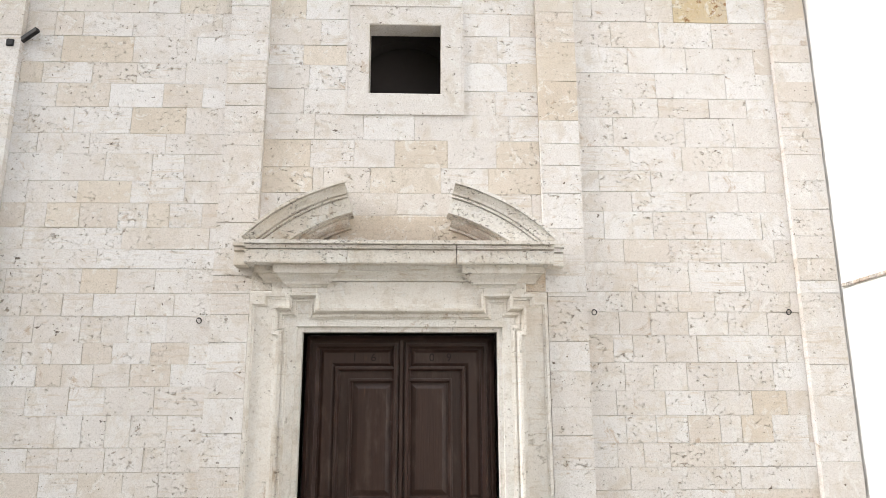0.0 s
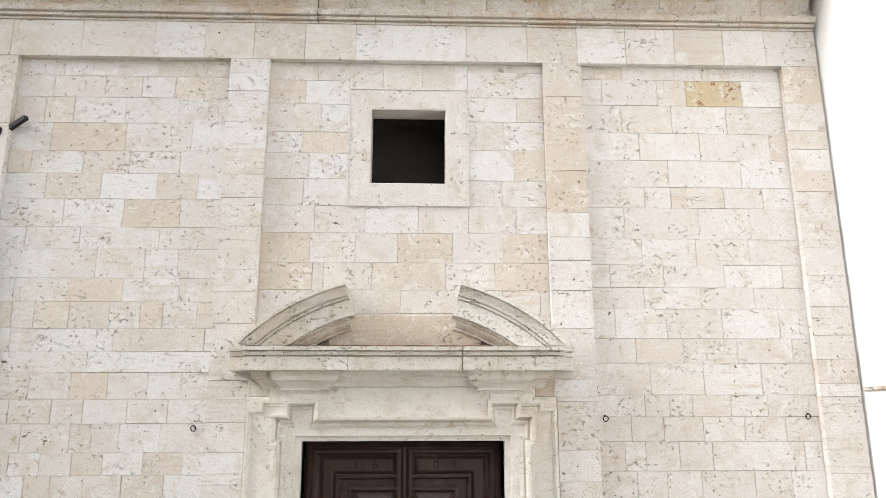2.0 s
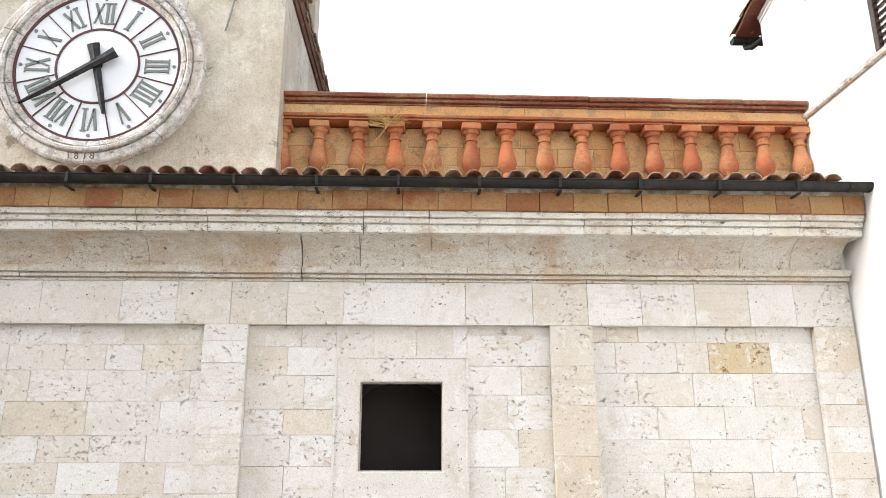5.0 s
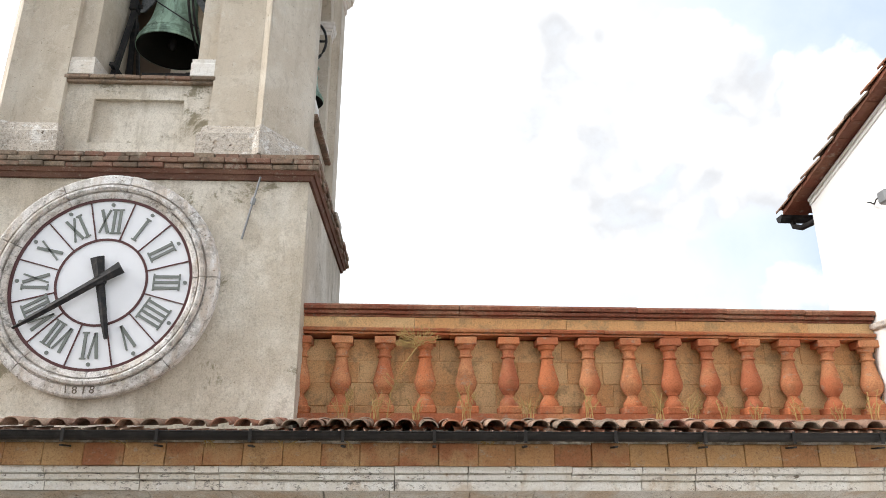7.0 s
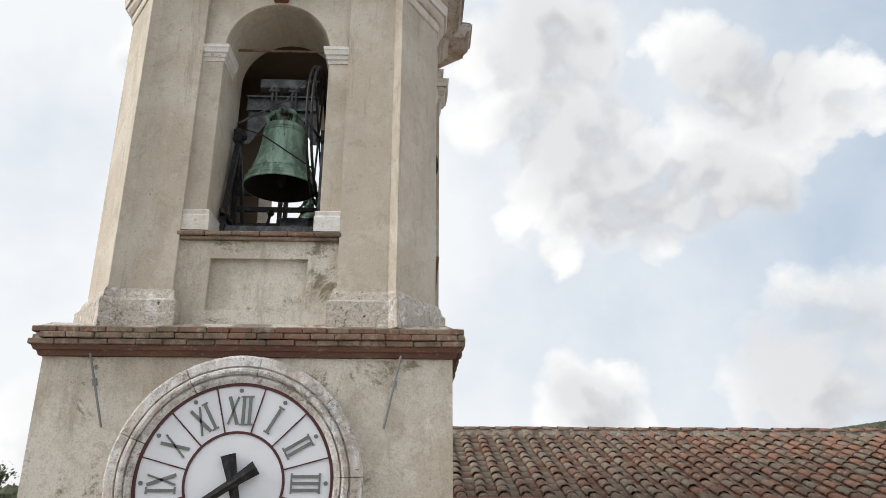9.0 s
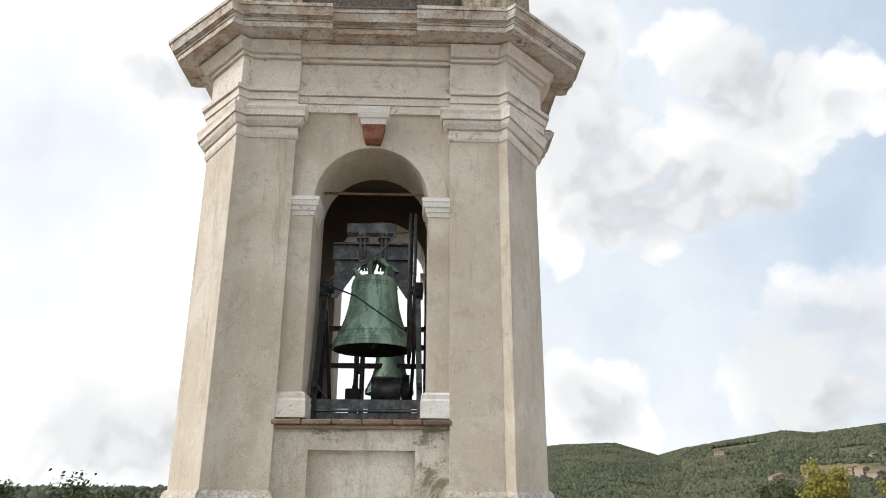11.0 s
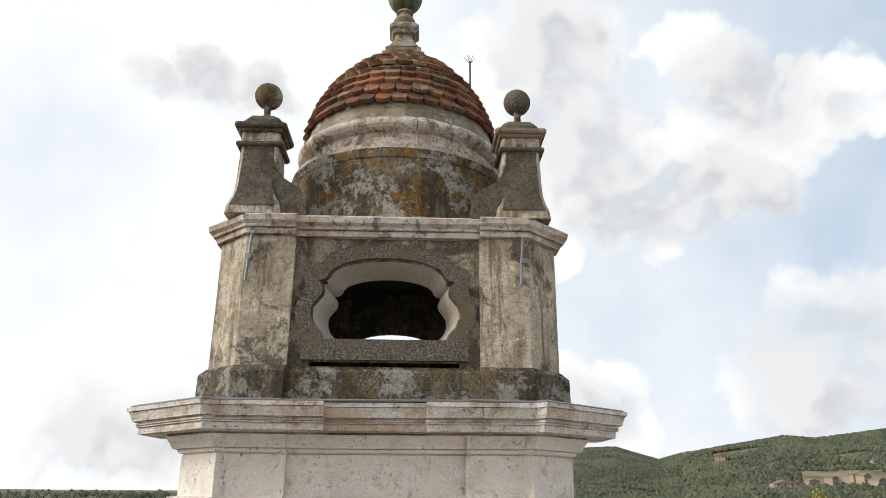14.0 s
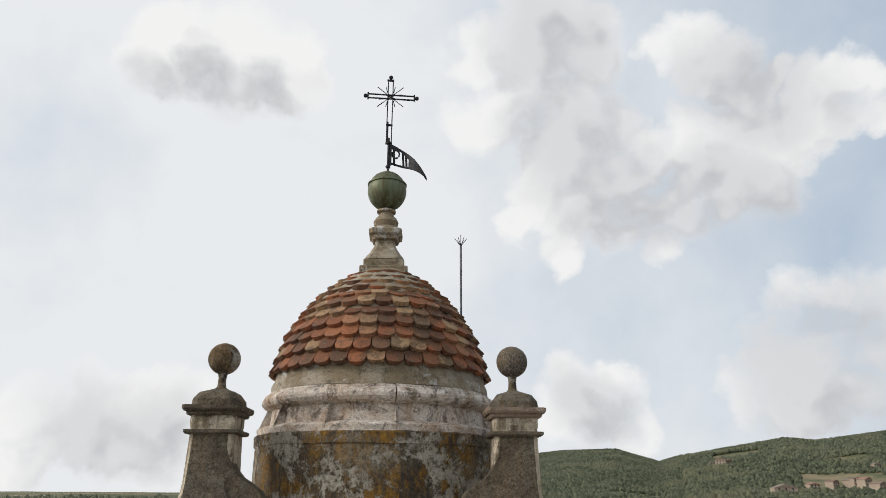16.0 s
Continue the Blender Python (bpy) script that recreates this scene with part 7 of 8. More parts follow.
wheel = part("wheel", bmesh.new(), IRON, head, "thin iron bell wheel seen edge-on")
bm = bmesh.new()
for xx in (WX - 0.02, WX + 0.035):
    tube(bm, [(xx, BY + 0.86 * math.cos(a), 14.82 + 0.86 * math.sin(a)) for a in [k * math.tau / 40 for k in range(41)]], 0.017, 6)
part("wheel_rim", bm, IRON, wheel)
for k in range(6):
    a = k * math.tau / 6 + 0.3
    bm = bmesh.new()
    bar(bm, (WX, BY, 14.82), (WX, BY + 0.86 * math.cos(a), 14.82 + 0.86 * math.sin(a)), 0.02, 0.03)
    part("spoke", bm, IRON, wheel)

head.location.z = -0.115
side_head = empty("bell_headstock", "small steel headstock with an iron wheel over the side bell", "headstock")
part("wheel_rim", tube(bmesh.new(), [(AX + 1.52 + 0.43 * math.cos(a), AY - 0.32, 14.64 + 0.43 * math.sin(a)) for a in [k * math.tau / 32 for k in range(33)]], 0.02, 6), IRON, side_head)
for k in range(4):
    a = k * math.tau / 4
    bm = bmesh.new()
    bar(bm, (AX + 1.52, AY - 0.32, 14.64), (AX + 1.52 + 0.43 * math.cos(a), AY - 0.32, 14.64 + 0.43 * math.sin(a)), 0.02, 0.03)
    part("spoke", bm, IRON, side_head)
part("axle", tube(bmesh.new(), [(AX + 1.52, AY - 0.55, 14.64), (AX + 1.52, AY + 0.55, 14.64)], 0.035, 10), IRON, side_head)
part("yoke", boxes((AX + 1.55, AX + 1.80, AY - 0.40, AY - 0.10, 14.34, 14.62), bevel=0.02), STEEL, side_head)
frame_ = empty("steel_trestle", "black steel trestle that carries the bells on raking legs", "trestle")
for sx in (-1, 1):
    for y, lean_ in ((BY - 0.30, -0.02), (BY + 0.30, 0.02)):
        bm = bmesh.new()
        bar(bm, (BX + sx * 0.575, y, 13.10), (BX + sx * 0.535, BY + lean_, 14.58), 0.06, 0.06)
        part("leg", bm, STEEL if sx > 0 else IRON, frame_)
    bm = bmesh.new()
    bar(bm, (BX + sx * 0.56, BY - 0.35, 13.55), (BX + sx * 0.56, BY + 1.9, 13.55), 0.05, 0.05)
    part("rail", bm, IRON, frame_)
    bm = bmesh.new()
    bar(bm, (BX + sx * 0.44, BY + 0.45, 13.10), (BX + sx * 0.53, BY + 0.10, 14.5), 0.04, 0.05)
    part("brace", bm, IRON, frame_)
bm = bmesh.new()
bar(bm, (BX - 0.58, BY - 0.20, 13.29), (BX + 0.58, BY - 0.20, 13.29), 0.02, 0.10)
bar(bm, (BX - 0.58, BY - 0.20, 13.22), (BX + 0.58, BY - 0.20, 13.22), 0.10, 0.016)
bar(bm, (BX - 0.58, BY - 0.20, 13.36), (BX + 0.58, BY - 0.20, 13.36), 0.10, 0.016)
part("sill_beam", bm, STEEL, frame_)
for z in (14.30, 14.55, 14.05):
    bm = bmesh.new()
    bar(bm, (AX - 1.0, AY + 0.55, z), (AX + 1.0, AY + 0.55, z), 0.06, 0.07)
    part("cross_beam", bm, IRON, frame_)
for x in (AX - 0.30, AX - 0.22, AX + 0.62):
    bm = bmesh.new()
    bar(bm, (x, AY + 0.55, 13.1), (x, AY + 0.55, 14.6), 0.06, 0.06)
    part("post", bm, IRON, frame_)
motor = empty("bell_motor", "small dark electric motor with chain drive on the belfry floor", "motor")
part("casing", tube(bmesh.new(), [(AX - 0.02, AY - 0.55, 13.60), (AX + 0.32, AY - 0.55, 13.60)], 0.15, 20), STEEL, motor, smooth=True)
part("gear", tube(bmesh.new(), [(AX + 0.33, AY - 0.55, 13.58), (AX + 0.42, AY - 0.55, 13.58)], 0.19, 16), IRON, motor)
part("stand", boxes((AX - 0.05, AX + 0.40, AY - 0.68, AY - 0.42, 13.08, 13.45), bevel=0.01), IRON, motor)
part("chain", tube(bmesh.new(), [(AX + 0.44, AY - 0.66, 13.6), (AX + 0.47, AY - 0.70, 14.2)], 0.014, 6), STEEL, motor)
ham = empty("strike_hammer", "black clock hammer on a pivot box", "hammer")
part("pivot_box", boxes((AX - 0.32, AX - 0.14, AY - 0.62, AY - 0.46, 13.40, 13.60), bevel=0.01), IRON, ham)
bm = bmesh.new()
tube(bm, [(AX - 0.24, AY - 0.54, 13.58), (AX - 0.19, AY - 0.54, 13.80)], 0.018, 8)
bmesh.ops.create_uvsphere(bm, u_segments=14, v_segments=10, radius=0.045, matrix=Matrix.Translation((AX - 0.185, AY - 0.54, 13.82)))
part("hammer_head", bm, IRON, ham)
part("support", boxes((AX - 0.28, AX - 0.18, AY - 0.58, AY - 0.50, 13.08, 13.42), bevel=0.006), IRON, ham)
tie = empty("tie_bar", "rusty iron tie bar across the belfry arch", "bar")
part("iron", tube(bmesh.new(), [(AX - 0.66, AY - 1.22, 15.78), (AX + 0.66, AY - 1.22, 15.78)], 0.016, 8), BRICK, tie)
wire = empty("pull_cable", "thin steel cables slung across the bell", "cable")
part("strand", tube(bmesh.new(), [(BX - 0.50, BY - 0.30, 14.66), (BX - 0.15, BY - 0.42, 14.50), (BX + 0.50, BY - 0.42, 14.05)], 0.009, 6), IRON, wire)
part("strand", tube(bmesh.new(), [(BX - 0.50, BY - 0.30, 14.70), (BX + 0.1, BY - 0.35, 15.02), (BX + 0.28, BY - 0.35, 15.26), (BX + 0.48, BY - 0.35, 15.28)], 0.011, 6), STEEL, wire)

# ---- dry weeds on the eaves ----
def weed(x, y, z, height, stems, spread, seed, label):
    r = random.Random(seed)
    bm = bmesh.new()
    for _ in range(stems):
        a, l = r.uniform(0, math.tau), height * r.uniform(0.5, 1.0)
        px, py = r.uniform(-0.05, 0.05), r.uniform(-0.03, 0.03)
        bend = spread * r.uniform(0.3, 1.0)
        pts = [Vector((x + px + bend * math.cos(a) * t * t, y + py + 0.5 * bend * math.sin(a) * t * t, z + l * t)) for t in (0, 0.35, 0.7, 1.0)]
        tube(bm, pts, 0.0035, 4)
        for _ in range(5):
            t = r.uniform(0.45, 1.0)
            q = pts[0].lerp(pts[3], t)
            tube(bm, [q, q + Vector((r.uniform(-0.12, 0.12), r.uniform(-0.05, 0.05), r.uniform(0.02, 0.14))) * height], 0.0025, 3)
    th = part("dry_weed", bm, DRY)
    tagged(th, label, "weed", "weeds on the eaves")


def umbel(x, y, z, lean, height, seed, label):
    """A leaning stem that branches into a fine dry umbrella."""
    r = random.Random(seed)
    bm = bmesh.new()
    stem = [Vector((x + lean * t * t, y - 0.04 * t, z + height * t)) for t in (0, 0.3, 0.6, 0.85)]
    tube(bm, stem, 0.006, 5)
    for k in range(34):
        p = stem[3] + (stem[2] - stem[3]) * r.uniform(0.0, 0.35)
        a, l = r.uniform(0, math.tau), r.uniform(0.10, 0.27)
        q = p + Vector((l * math.cos(a), 0.5 * l * math.sin(a), r.uniform(0.0, 0.16)))
        tube(bm, [p, p.lerp(q, 0.5) + Vector((0, 0, 0.015)), q], 0.0028, 3)
        for _ in range(4):
            e = q + Vector((r.uniform(-0.06, 0.06), r.uniform(-0.03, 0.03), r.uniform(-0.01, 0.07)))
            tube(bm, [p.lerp(q, r.uniform(0.5, 1.0)), e], 0.0022, 3)
    for k in range(16):
        p = stem[0].lerp(stem[2], r.uniform(0.05, 0.9))
        tube(bm, [p, p + Vector((r.uniform(-0.14, 0.14), r.uniform(-0.06, 0.06), r.uniform(0.02, 0.14)))], 0.003, 3)
    tagged(part("dry_weed", bm, DRY), label, "weed", "weeds on the eaves")


umbel(-0.50, 0.20, 9.10, 0.50, 1.0, 3, "tall dry yellow weed leaning before the balusters")
weed(-0.62, 0.18, 9.12, 0.30, 9, 0.20, 4, "small dry weed tuft among the tiles")
for k, x in enumerate((-0.95, -0.2, 0.35, 1.0, 1.65, 2.4, 2.75, 3.1, 3.45, 3.9, 4.35, 4.7)):
    weed(x, 0.20, 9.12, rng.uniform(0.14, 0.40), 8, 0.14, 20 + k, "small dry weed tuft among the tiles")
for k, x in enumerate((-2.2, -1.6, -1.1, -0.6, 0.4, 1.9)):
    weed(x * 1.3, -0.50, 8.79, 0.12, 7, 0.16, 60 + k, "small dry weed hanging on the cornice")

# ---- landscape ----
def hill_height(x, y):
    """Wooded hills that rise to the right of the church front's axis, low ground to the left."""
    az = math.degrees(math.atan2(x + 3, y + 7))
    d = math.hypot(x + 3, y + 7)
    n1 = noise.fractal(Vector((x, y, 0)) / 420.0, 0.9, 2.0, 4)
    # elevation of the skyline by bearing
    knots = [(-60, 0.0), (-40, 0.0), (-10, 0.2), (4, 1.8), (8, 2.7), (11.5, 3.05), (15.3, 3.2), (18.3, 2.35), (20.3, 2.9), (23.7, 3.4), (26.9, 3.9), (28.8, 3.7), (33.2, 4.15), (40, 4.6), (55, 3.6), (80, 1.0), (110, 0.0)]
    e = np.interp(az, [k[0] for k in knots], [k[1] for k in knots])
    crest = 1500 if az > 20 else 1900
    t = min(1.0, max(0.0, (d - 420) / (crest - 420)))
    rise = t * t * (3 - 2 * t)
    back_ = max(0.0, min(1.0, (d - crest) / 1200))
    h = math.tan(radians(e)) * crest * rise * (1 - 0.9 * back_) + rise * 18 * n1 * (1 - t * 0.7) + 8 * t
    return h


bm = bmesh.new()
NA, ND = 150, 46
grid = []
for i in range(ND):
    d = 240 * (4000 / 240) ** (i / (ND - 1))
    row = []
    for j in range(NA):
        a = radians(-60 + 170 * j / (NA - 1))
        x, y = -3 + d * math.sin(a), -7 + d * math.cos(a)
        row.append(bm.verts.new((x, y, hill_height(x, y) - 1.5)))
    grid.append(row)
for i in range(ND - 1):
    for j in range(NA - 1):
        bm.faces.new((grid[i][j], grid[i][j + 1], grid[i + 1][j + 1], grid[i + 1][j]))


def field(n, p, r):
    a = n.noise(p, 0.004, 4, 0.6)
    b = n.noise(p, 0.05, 5, 0.65)
    c = n.mix(n.step(a, 0.42, 0.58), (0.07, 0.072, 0.028), (0.21, 0.17, 0.095))
    return n.mix(n.step(b, 0.4, 0.7), c, (0.06, 0.075, 0.028)), b, 0.5


hills = part("hills", bm, material("hill grass and stubble", field), smooth=True)
tagged(hills, "rolling wooded hills with a few pale fields", "hills", kind="structure")


def leafage(dark, light, ochre):
    def build(n, p, r):
        isl = n.node("ShaderNodeNewGeometry").outputs["Random Per Island"]
        c = n.mix(isl, dark, light)
        c = n.mix(n.step(n.noise(p, 0.012, 4, 0.6), 0.50, 0.62, 0.0, 0.65), c, ochre)
        g = n.noise(p, 0.9, 5, 0.75)
        return n.mix(n.step(g, 0.45, 0.65, 0.0, 0.6), c, (0.018, 0.026, 0.012)), g, 0.6
    return build


# leaf colours paled and greyed in place of distance haze
WOODS = material("haze-paled far woods", leafage((0.042, 0.052, 0.030), (0.125, 0.134, 0.076), (0.150, 0.143, 0.082)))


def clump(verts, faces, x, y, z, w, h, r):
    """One irregular tree top of few faces."""
    base = len(verts)
    rows = ((0.0, 0.7), (0.40, 1.0), (0.80, 0.62))
    n = 5
    tw = r.uniform(0, 1)
    for t, q in rows:
        for k in range(n):
            a = (k + tw) * math.tau / n
            rr = w * q * r.uniform(0.7, 1.2)
            verts.append((x + rr * math.cos(a), y + rr * math.sin(a), z + h * (t + r.uniform(-0.07, 0.07))))
    verts.append((x + r.uniform(-0.2, 0.2) * w, y, z + h * r.uniform(0.98, 1.1)))
    for i in range(len(rows) - 1):
        for k in range(n):
            j = (k + 1) % n
            faces.append((base + i * n + k, base + i * n + j, base + (i + 1) * n + j, base + (i + 1) * n + k))
    top = base + 2 * n
    for k in range(n):
        faces.append((top + k, top + (k + 1) % n, base + 3 * n))


def woods(name, count, a0, a1, d0, d1, size, seed, label, keep=None):
    r = random.Random(seed)
    verts, faces, made = [], [], 0
    while made < count:
        a = radians(r.uniform(a0, a1))
        d = math.sqrt(r.uniform(d0 * d0, d1 * d1))
        x, y = -3 + d * math.sin(a), -7 + d * math.cos(a)
        if keep and not keep(x, y, a, d):
            continue
        s = size * r.uniform(0.6, 1.3) * (0.7 + 0.5 * min(1.0, d / 1200))
        clump(verts, faces, x, y, hill_height(x, y) - 1.5 - s * 0.2, s * 0.75, s * 1.35, r)
        made += 1
    mesh = bpy.data.meshes.new(name)
    mesh.from_pydata(verts, [], faces)
    for pl in mesh.polygons:
        pl.use_smooth = False
    mesh.materials.append(WOODS)
    tagged(part(name, mesh, None), label, "woods", kind="stuff")


def not_field(x, y, a, d):
    """Leaves the pale fields bare."""
    f = noise.noise(Vector((x, y, 0)) / 90.0)
    deg = math.degrees(a)
    meadow = deg > 27.6 and 745 < d < 880 and f > -0.02
    slope_field = 22.0 < deg < 25.5 and 1090 < d < 1180 and f > 0.0
    return not meadow and not slope_field and f < 0.46


woods("hill_woods", 76000, 5, 42, 480, 2050, 3.3, 11, "dense dark green woods on the hillsides", not_field)
woods("valley_woods", 4200, 2, 44, 250, 520, 6.0, 12, "broadleaf trees filling the valley floor", lambda x, y, a, d: not_field(x, y, a, d))
woods("plain_woods", 1500, -52, -18, 300, 900, 8.6, 13, "line of dark trees on the plain", None)


def leaf_tree(name, x, y, z0, height, radius, seed, mat, label, leaves=2600):
    """A trunk with limbs and a crown of many small leaf clumps."""
    r = random.Random(seed)
    th = empty(name, label, "tree", at=pose(x, y, z0))
    bm = bmesh.new()
    loops = []
    for t in (0, 0.15, 0.4, 0.7):
        rr = height * 0.022 * (1.25 - t)
        loops.append([(rr * math.cos(k * math.tau / 9) + 0.2 * t, rr * math.sin(k * math.tau / 9), height * t) for k in range(9)])
    rings(bm, loops)
    limbs = []
    for k in range(16):
        a, t = r.uniform(0, math.tau), r.uniform(0.25, 0.7)
        ln = radius * r.uniform(0.6, 1.0)
        p = Vector((0.2 * t, 0, height * t))
        q = p + Vector((ln * math.cos(a), ln * math.sin(a), height * r.uniform(0.10, 0.26)))
        tube(bm, [p, p.lerp(q, 0.5) + Vector((0, 0, 0.3)), q], height * 0.006, 5)
        limbs.append(q)
    part("trunk", bm, BARK, th)
    verts, faces = [], []
    centres = limbs + [Vector((r.gauss(0, radius * 0.4), r.gauss(0, radius * 0.4), height * r.uniform(0.5, 0.95))) for _ in range(24)]
    for _ in range(leaves):
        c = r.choice(centres)
        p = c + Vector((r.gauss(0, 1), r.gauss(0, 1), r.gauss(0, 0.8))) * radius * 0.17
        s = r.uniform(0.14, 0.30)
        n = Vector((r.gauss(0, 1), r.gauss(0, 1), r.gauss(0, 1))).normalized()
        u = n.orthogonal().normalized() * s
        v = n.cross(u).normalized() * s * 0.6
        b = len(verts)
        verts += [tuple(p - u), tuple(p + v + n * s * 0.15), tuple(p + u), tuple(p - v + n * s * 0.15)]
        faces.append((b, b + 1, b + 2, b + 3))
    mesh = bpy.data.meshes.new("crown")
    mesh.from_pydata(verts, [], faces)
    mesh.materials.append(mat)
    part("crown", mesh, None, th)


BARK = material("bark", lambda n, p, r: (n.mix(n.noise(p, 4.0, 5, 0.7), (0.05, 0.04, 0.03), (0.13, 0.11, 0.085)), n.noise(p, 9.0, 5, 0.7), 0.03))


def leaf_mat(name, a, b):
    return material(name, lambda n, p, r: (n.mix(n.node("ShaderNodeNewGeometry").outputs["Random Per Island"], a, b), None, 0), rough=0.7)


GOLD = leaf_mat("yellow-green leaves", (0.17, 0.155, 0.025), (0.30, 0.25, 0.045))
GREEN = leaf_mat("dark green leaves", (0.030, 0.042, 0.016), (0.075, 0.088, 0.032))


def at_bearing(bearing, dist):
    a = radians(bearing)
    return -3 + dist * math.sin(a), -7 + dist * math.cos(a)


for bearing, dist, top, rad, mat, seed, lab, nm in (
        (29.0, 130, 17.6, 3.6, GOLD, 1, "yellowing broadleaf tree rising above the roofs", 5200),
        (26.2, 150, 14.8, 3.8, GREEN, 2, "dark green broadleaf tree", 3200),
        (33.5, 160, 14.6, 3.4, GOLD, 3, "yellowing broadleaf tree rising above the roofs", 3000),
        (-24.8, 95, 13.4, 4.5, GREEN, 4, "dark green broadleaf tree", 3600),
        (-29.5, 110, 13.1, 4.2, GREEN, 5, "dark green broadleaf tree", 3600),
        (-33.0, 120, 13.0, 4.4, GREEN, 6, "dark green broadleaf tree", 3600),
        (-21.0, 150, 13.0, 4.5, GREEN, 7, "dark green broadleaf tree", 3200)):
    x, y = at_bearing(bearing, dist)
    leaf_tree("broadleaf_tree", x, y, -0.5, top + 0.5, rad, seed, mat, lab, nm)

# a few stone houses on the slopes
PINK = material("pale stone wall", lambda n, p, r: (n.mix(n.noise(p, 0.6, 4, 0.6), (0.27, 0.20, 0.15), (0.42, 0.345, 0.265)), None, 0))


def far_house(bearing, dist, w, d, h, lift_=0.0):
    x, y = at_bearing(bearing, dist)
    z = hill_height(x, y) - 1.5 + lift_
    th = empty("farmhouse", "pale stone farmhouse with low tiled roof on the slope", "house", "houses on the hills", at=pose(x, y, z, 0, 0, rng.uniform(-30, 30)))
    part("wall", boxes((-w / 2, w / 2, -d / 2, d / 2, -3, h)), PINK, th)
    part("roof", prism([(-w / 2 - 0.5, h - 0.1), (w / 2 + 0.5, h - 0.1), (0, h + w * 0.16)], -d / 2 - 0.5, d / 2 + 0.5), TILE, th)
    for k in range(3):
        for zz in (h * 0.3, h * 0.68):
            part("window", boxes((-w / 2 + w * (k + 0.7) / 3.4 - 0.6, -w / 2 + w * (k + 0.7) / 3.4 + 0.6, -d / 2 - 0.06, -d / 2 + 0.05, zz, zz + 1.5)), GLASS, th)


for bearing, dist, w, d, h in ((22.55, 1000, 12, 9, 9), (23.0, 1010, 8, 7, 5), (21.97, 1020, 7, 6, 4), (26.46, 722, 20, 10, 5), (28.29, 757, 10, 8, 5), (29.49, 765, 10, 8, 6.5), (30.5, 772, 9, 8, 6), (30.95, 765, 8, 9, 8), (31.41, 760, 11, 8, 7.5), (32.19, 735, 12, 9, 6), (32.25, 885, 8, 6, 5)):
    far_house(bearing, dist, w, d, h)

# ---- the facing stones of the front, block by block ----
# lower edge of each course, then its upright joints
RIGHT_BAY = [(7.33, 2.25, 2.59, 3.22, 3.56, 3.90), (7.00, 2.33, 3.00, 3.35, 4.03), (6.65, 2.55, 3.15, 3.81), (6.31, 2.74, 3.46, 4.30), (5.98, 3.06, 3.92), (5.73, 2.16, 2.76, 3.07, 3.69, 4.15),
             (5.36, 2.51, 3.37, 3.97), (5.06, 2.69, 3.31, 3.92), (4.80, 2.31, 2.92, 3.61, 4.28), (4.56, 2.68, 3.32, 3.93), (4.23, 2.34, 2.91, 3.54, 4.18), (3.96, 2.55, 3.08, 3.68, 4.30)]
RIGHT_BAY_LOW = [(3.62, 2.69, 3.28, 3.92, 4.49), (3.39, 2.31, 2.61, 2.88, 3.13, 3.55, 3.96, 4.42), (3.13, 2.45, 2.80, 3.23, 3.68, 4.13), (2.83, 2.37, 2.59, 2.95, 3.31, 4.31), (2.52, 2.48, 2.80, 3.17, 3.51, 3.74, 4.14),
                 (2.26, 2.37, 2.91, 3.35, 3.87, 4.26), (1.97, 2.46, 2.79, 3.14, 3.49, 3.73, 4.07, 4.46), (1.72, 2.35, 2.64, 2.92, 3.45, 3.91), (1.49, 2.48, 3.03, 3.67, 4.05)]
LEFT_BAY = [(7.29, -4.41, -3.67, -2.91), (7.02, -4.09, -3.50, -3.08, -2.70, -2.27), (6.70, -4.16, -3.83, -3.24, -2.63, -2.18), (6.36, -4.05, -3.21, -2.46), (6.09, -4.24, -3.66, -3.14, -2.57), (5.79, -4.04, -3.43, -2.81, -2.35),
            (5.46, -4.33, -3.81, -3.15, -2.52), (5.21, -4.19, -3.60, -2.73), (4.88, -3.88, -3.39, -2.86, -2.50), (4.62, -4.24, -3.67, -3.07, -2.47), (4.33, -4.23, -3.99, -3.62, -3.19, -2.86, -2.62, -2.25), (4.08, -4.21, -3.12, -2.15)]
LEFT_BAY_LOW = [(3.86, -3.37), (3.58, -4.34, -3.95, -3.52, -3.13, -2.71, -2.36), (3.33, -4.13, -3.69, -3.36, -2.90, -2.48), (3.04, -4.24, -3.97, -3.47, -3.24, -2.96, -2.54), (2.81, -4.06, -3.74, -3.42, -3.10, -2.69, -2.28),
                (2.57, -3.88, -3.61, -3.28, -2.89, -2.46), (2.27, -3.96, -3.73, -3.51, -3.13, -2.61), (1.94, -3.61, -3.34, -3.09, -2.83, -2.45), (1.69, -3.87, -3.55, -3.07, -2.67, -2.42), (1.44, -3.72, -3.32, -2.86, -2.49)]
BESIDE_WINDOW = [(7.27, -1.04), (6.97, -1.18), (6.62, -0.99), (6.36, -1.19), (6.05, -1.11), (5.73, -1.16)]
BEYOND_WINDOW = [(7.40, 1.16), (7.07,), (6.77, 1.30), (6.41, 1.15), (6.04, 1.26), (5.73, 1.11)]
MIDDLE_BAY = [(5.41, -1.02, -0.45, 0.15, 0.72, 1.27), (5.07, -1.06, -0.55, -0.08, 0.54, 1.11), (4.76, -1.02, -0.90, -0.36, 0.46, 1.01), (4.50, -0.62, -0.04, 0.61, 1.09, 1.51), (4.10, -0.9, 0.2, 0.95)]
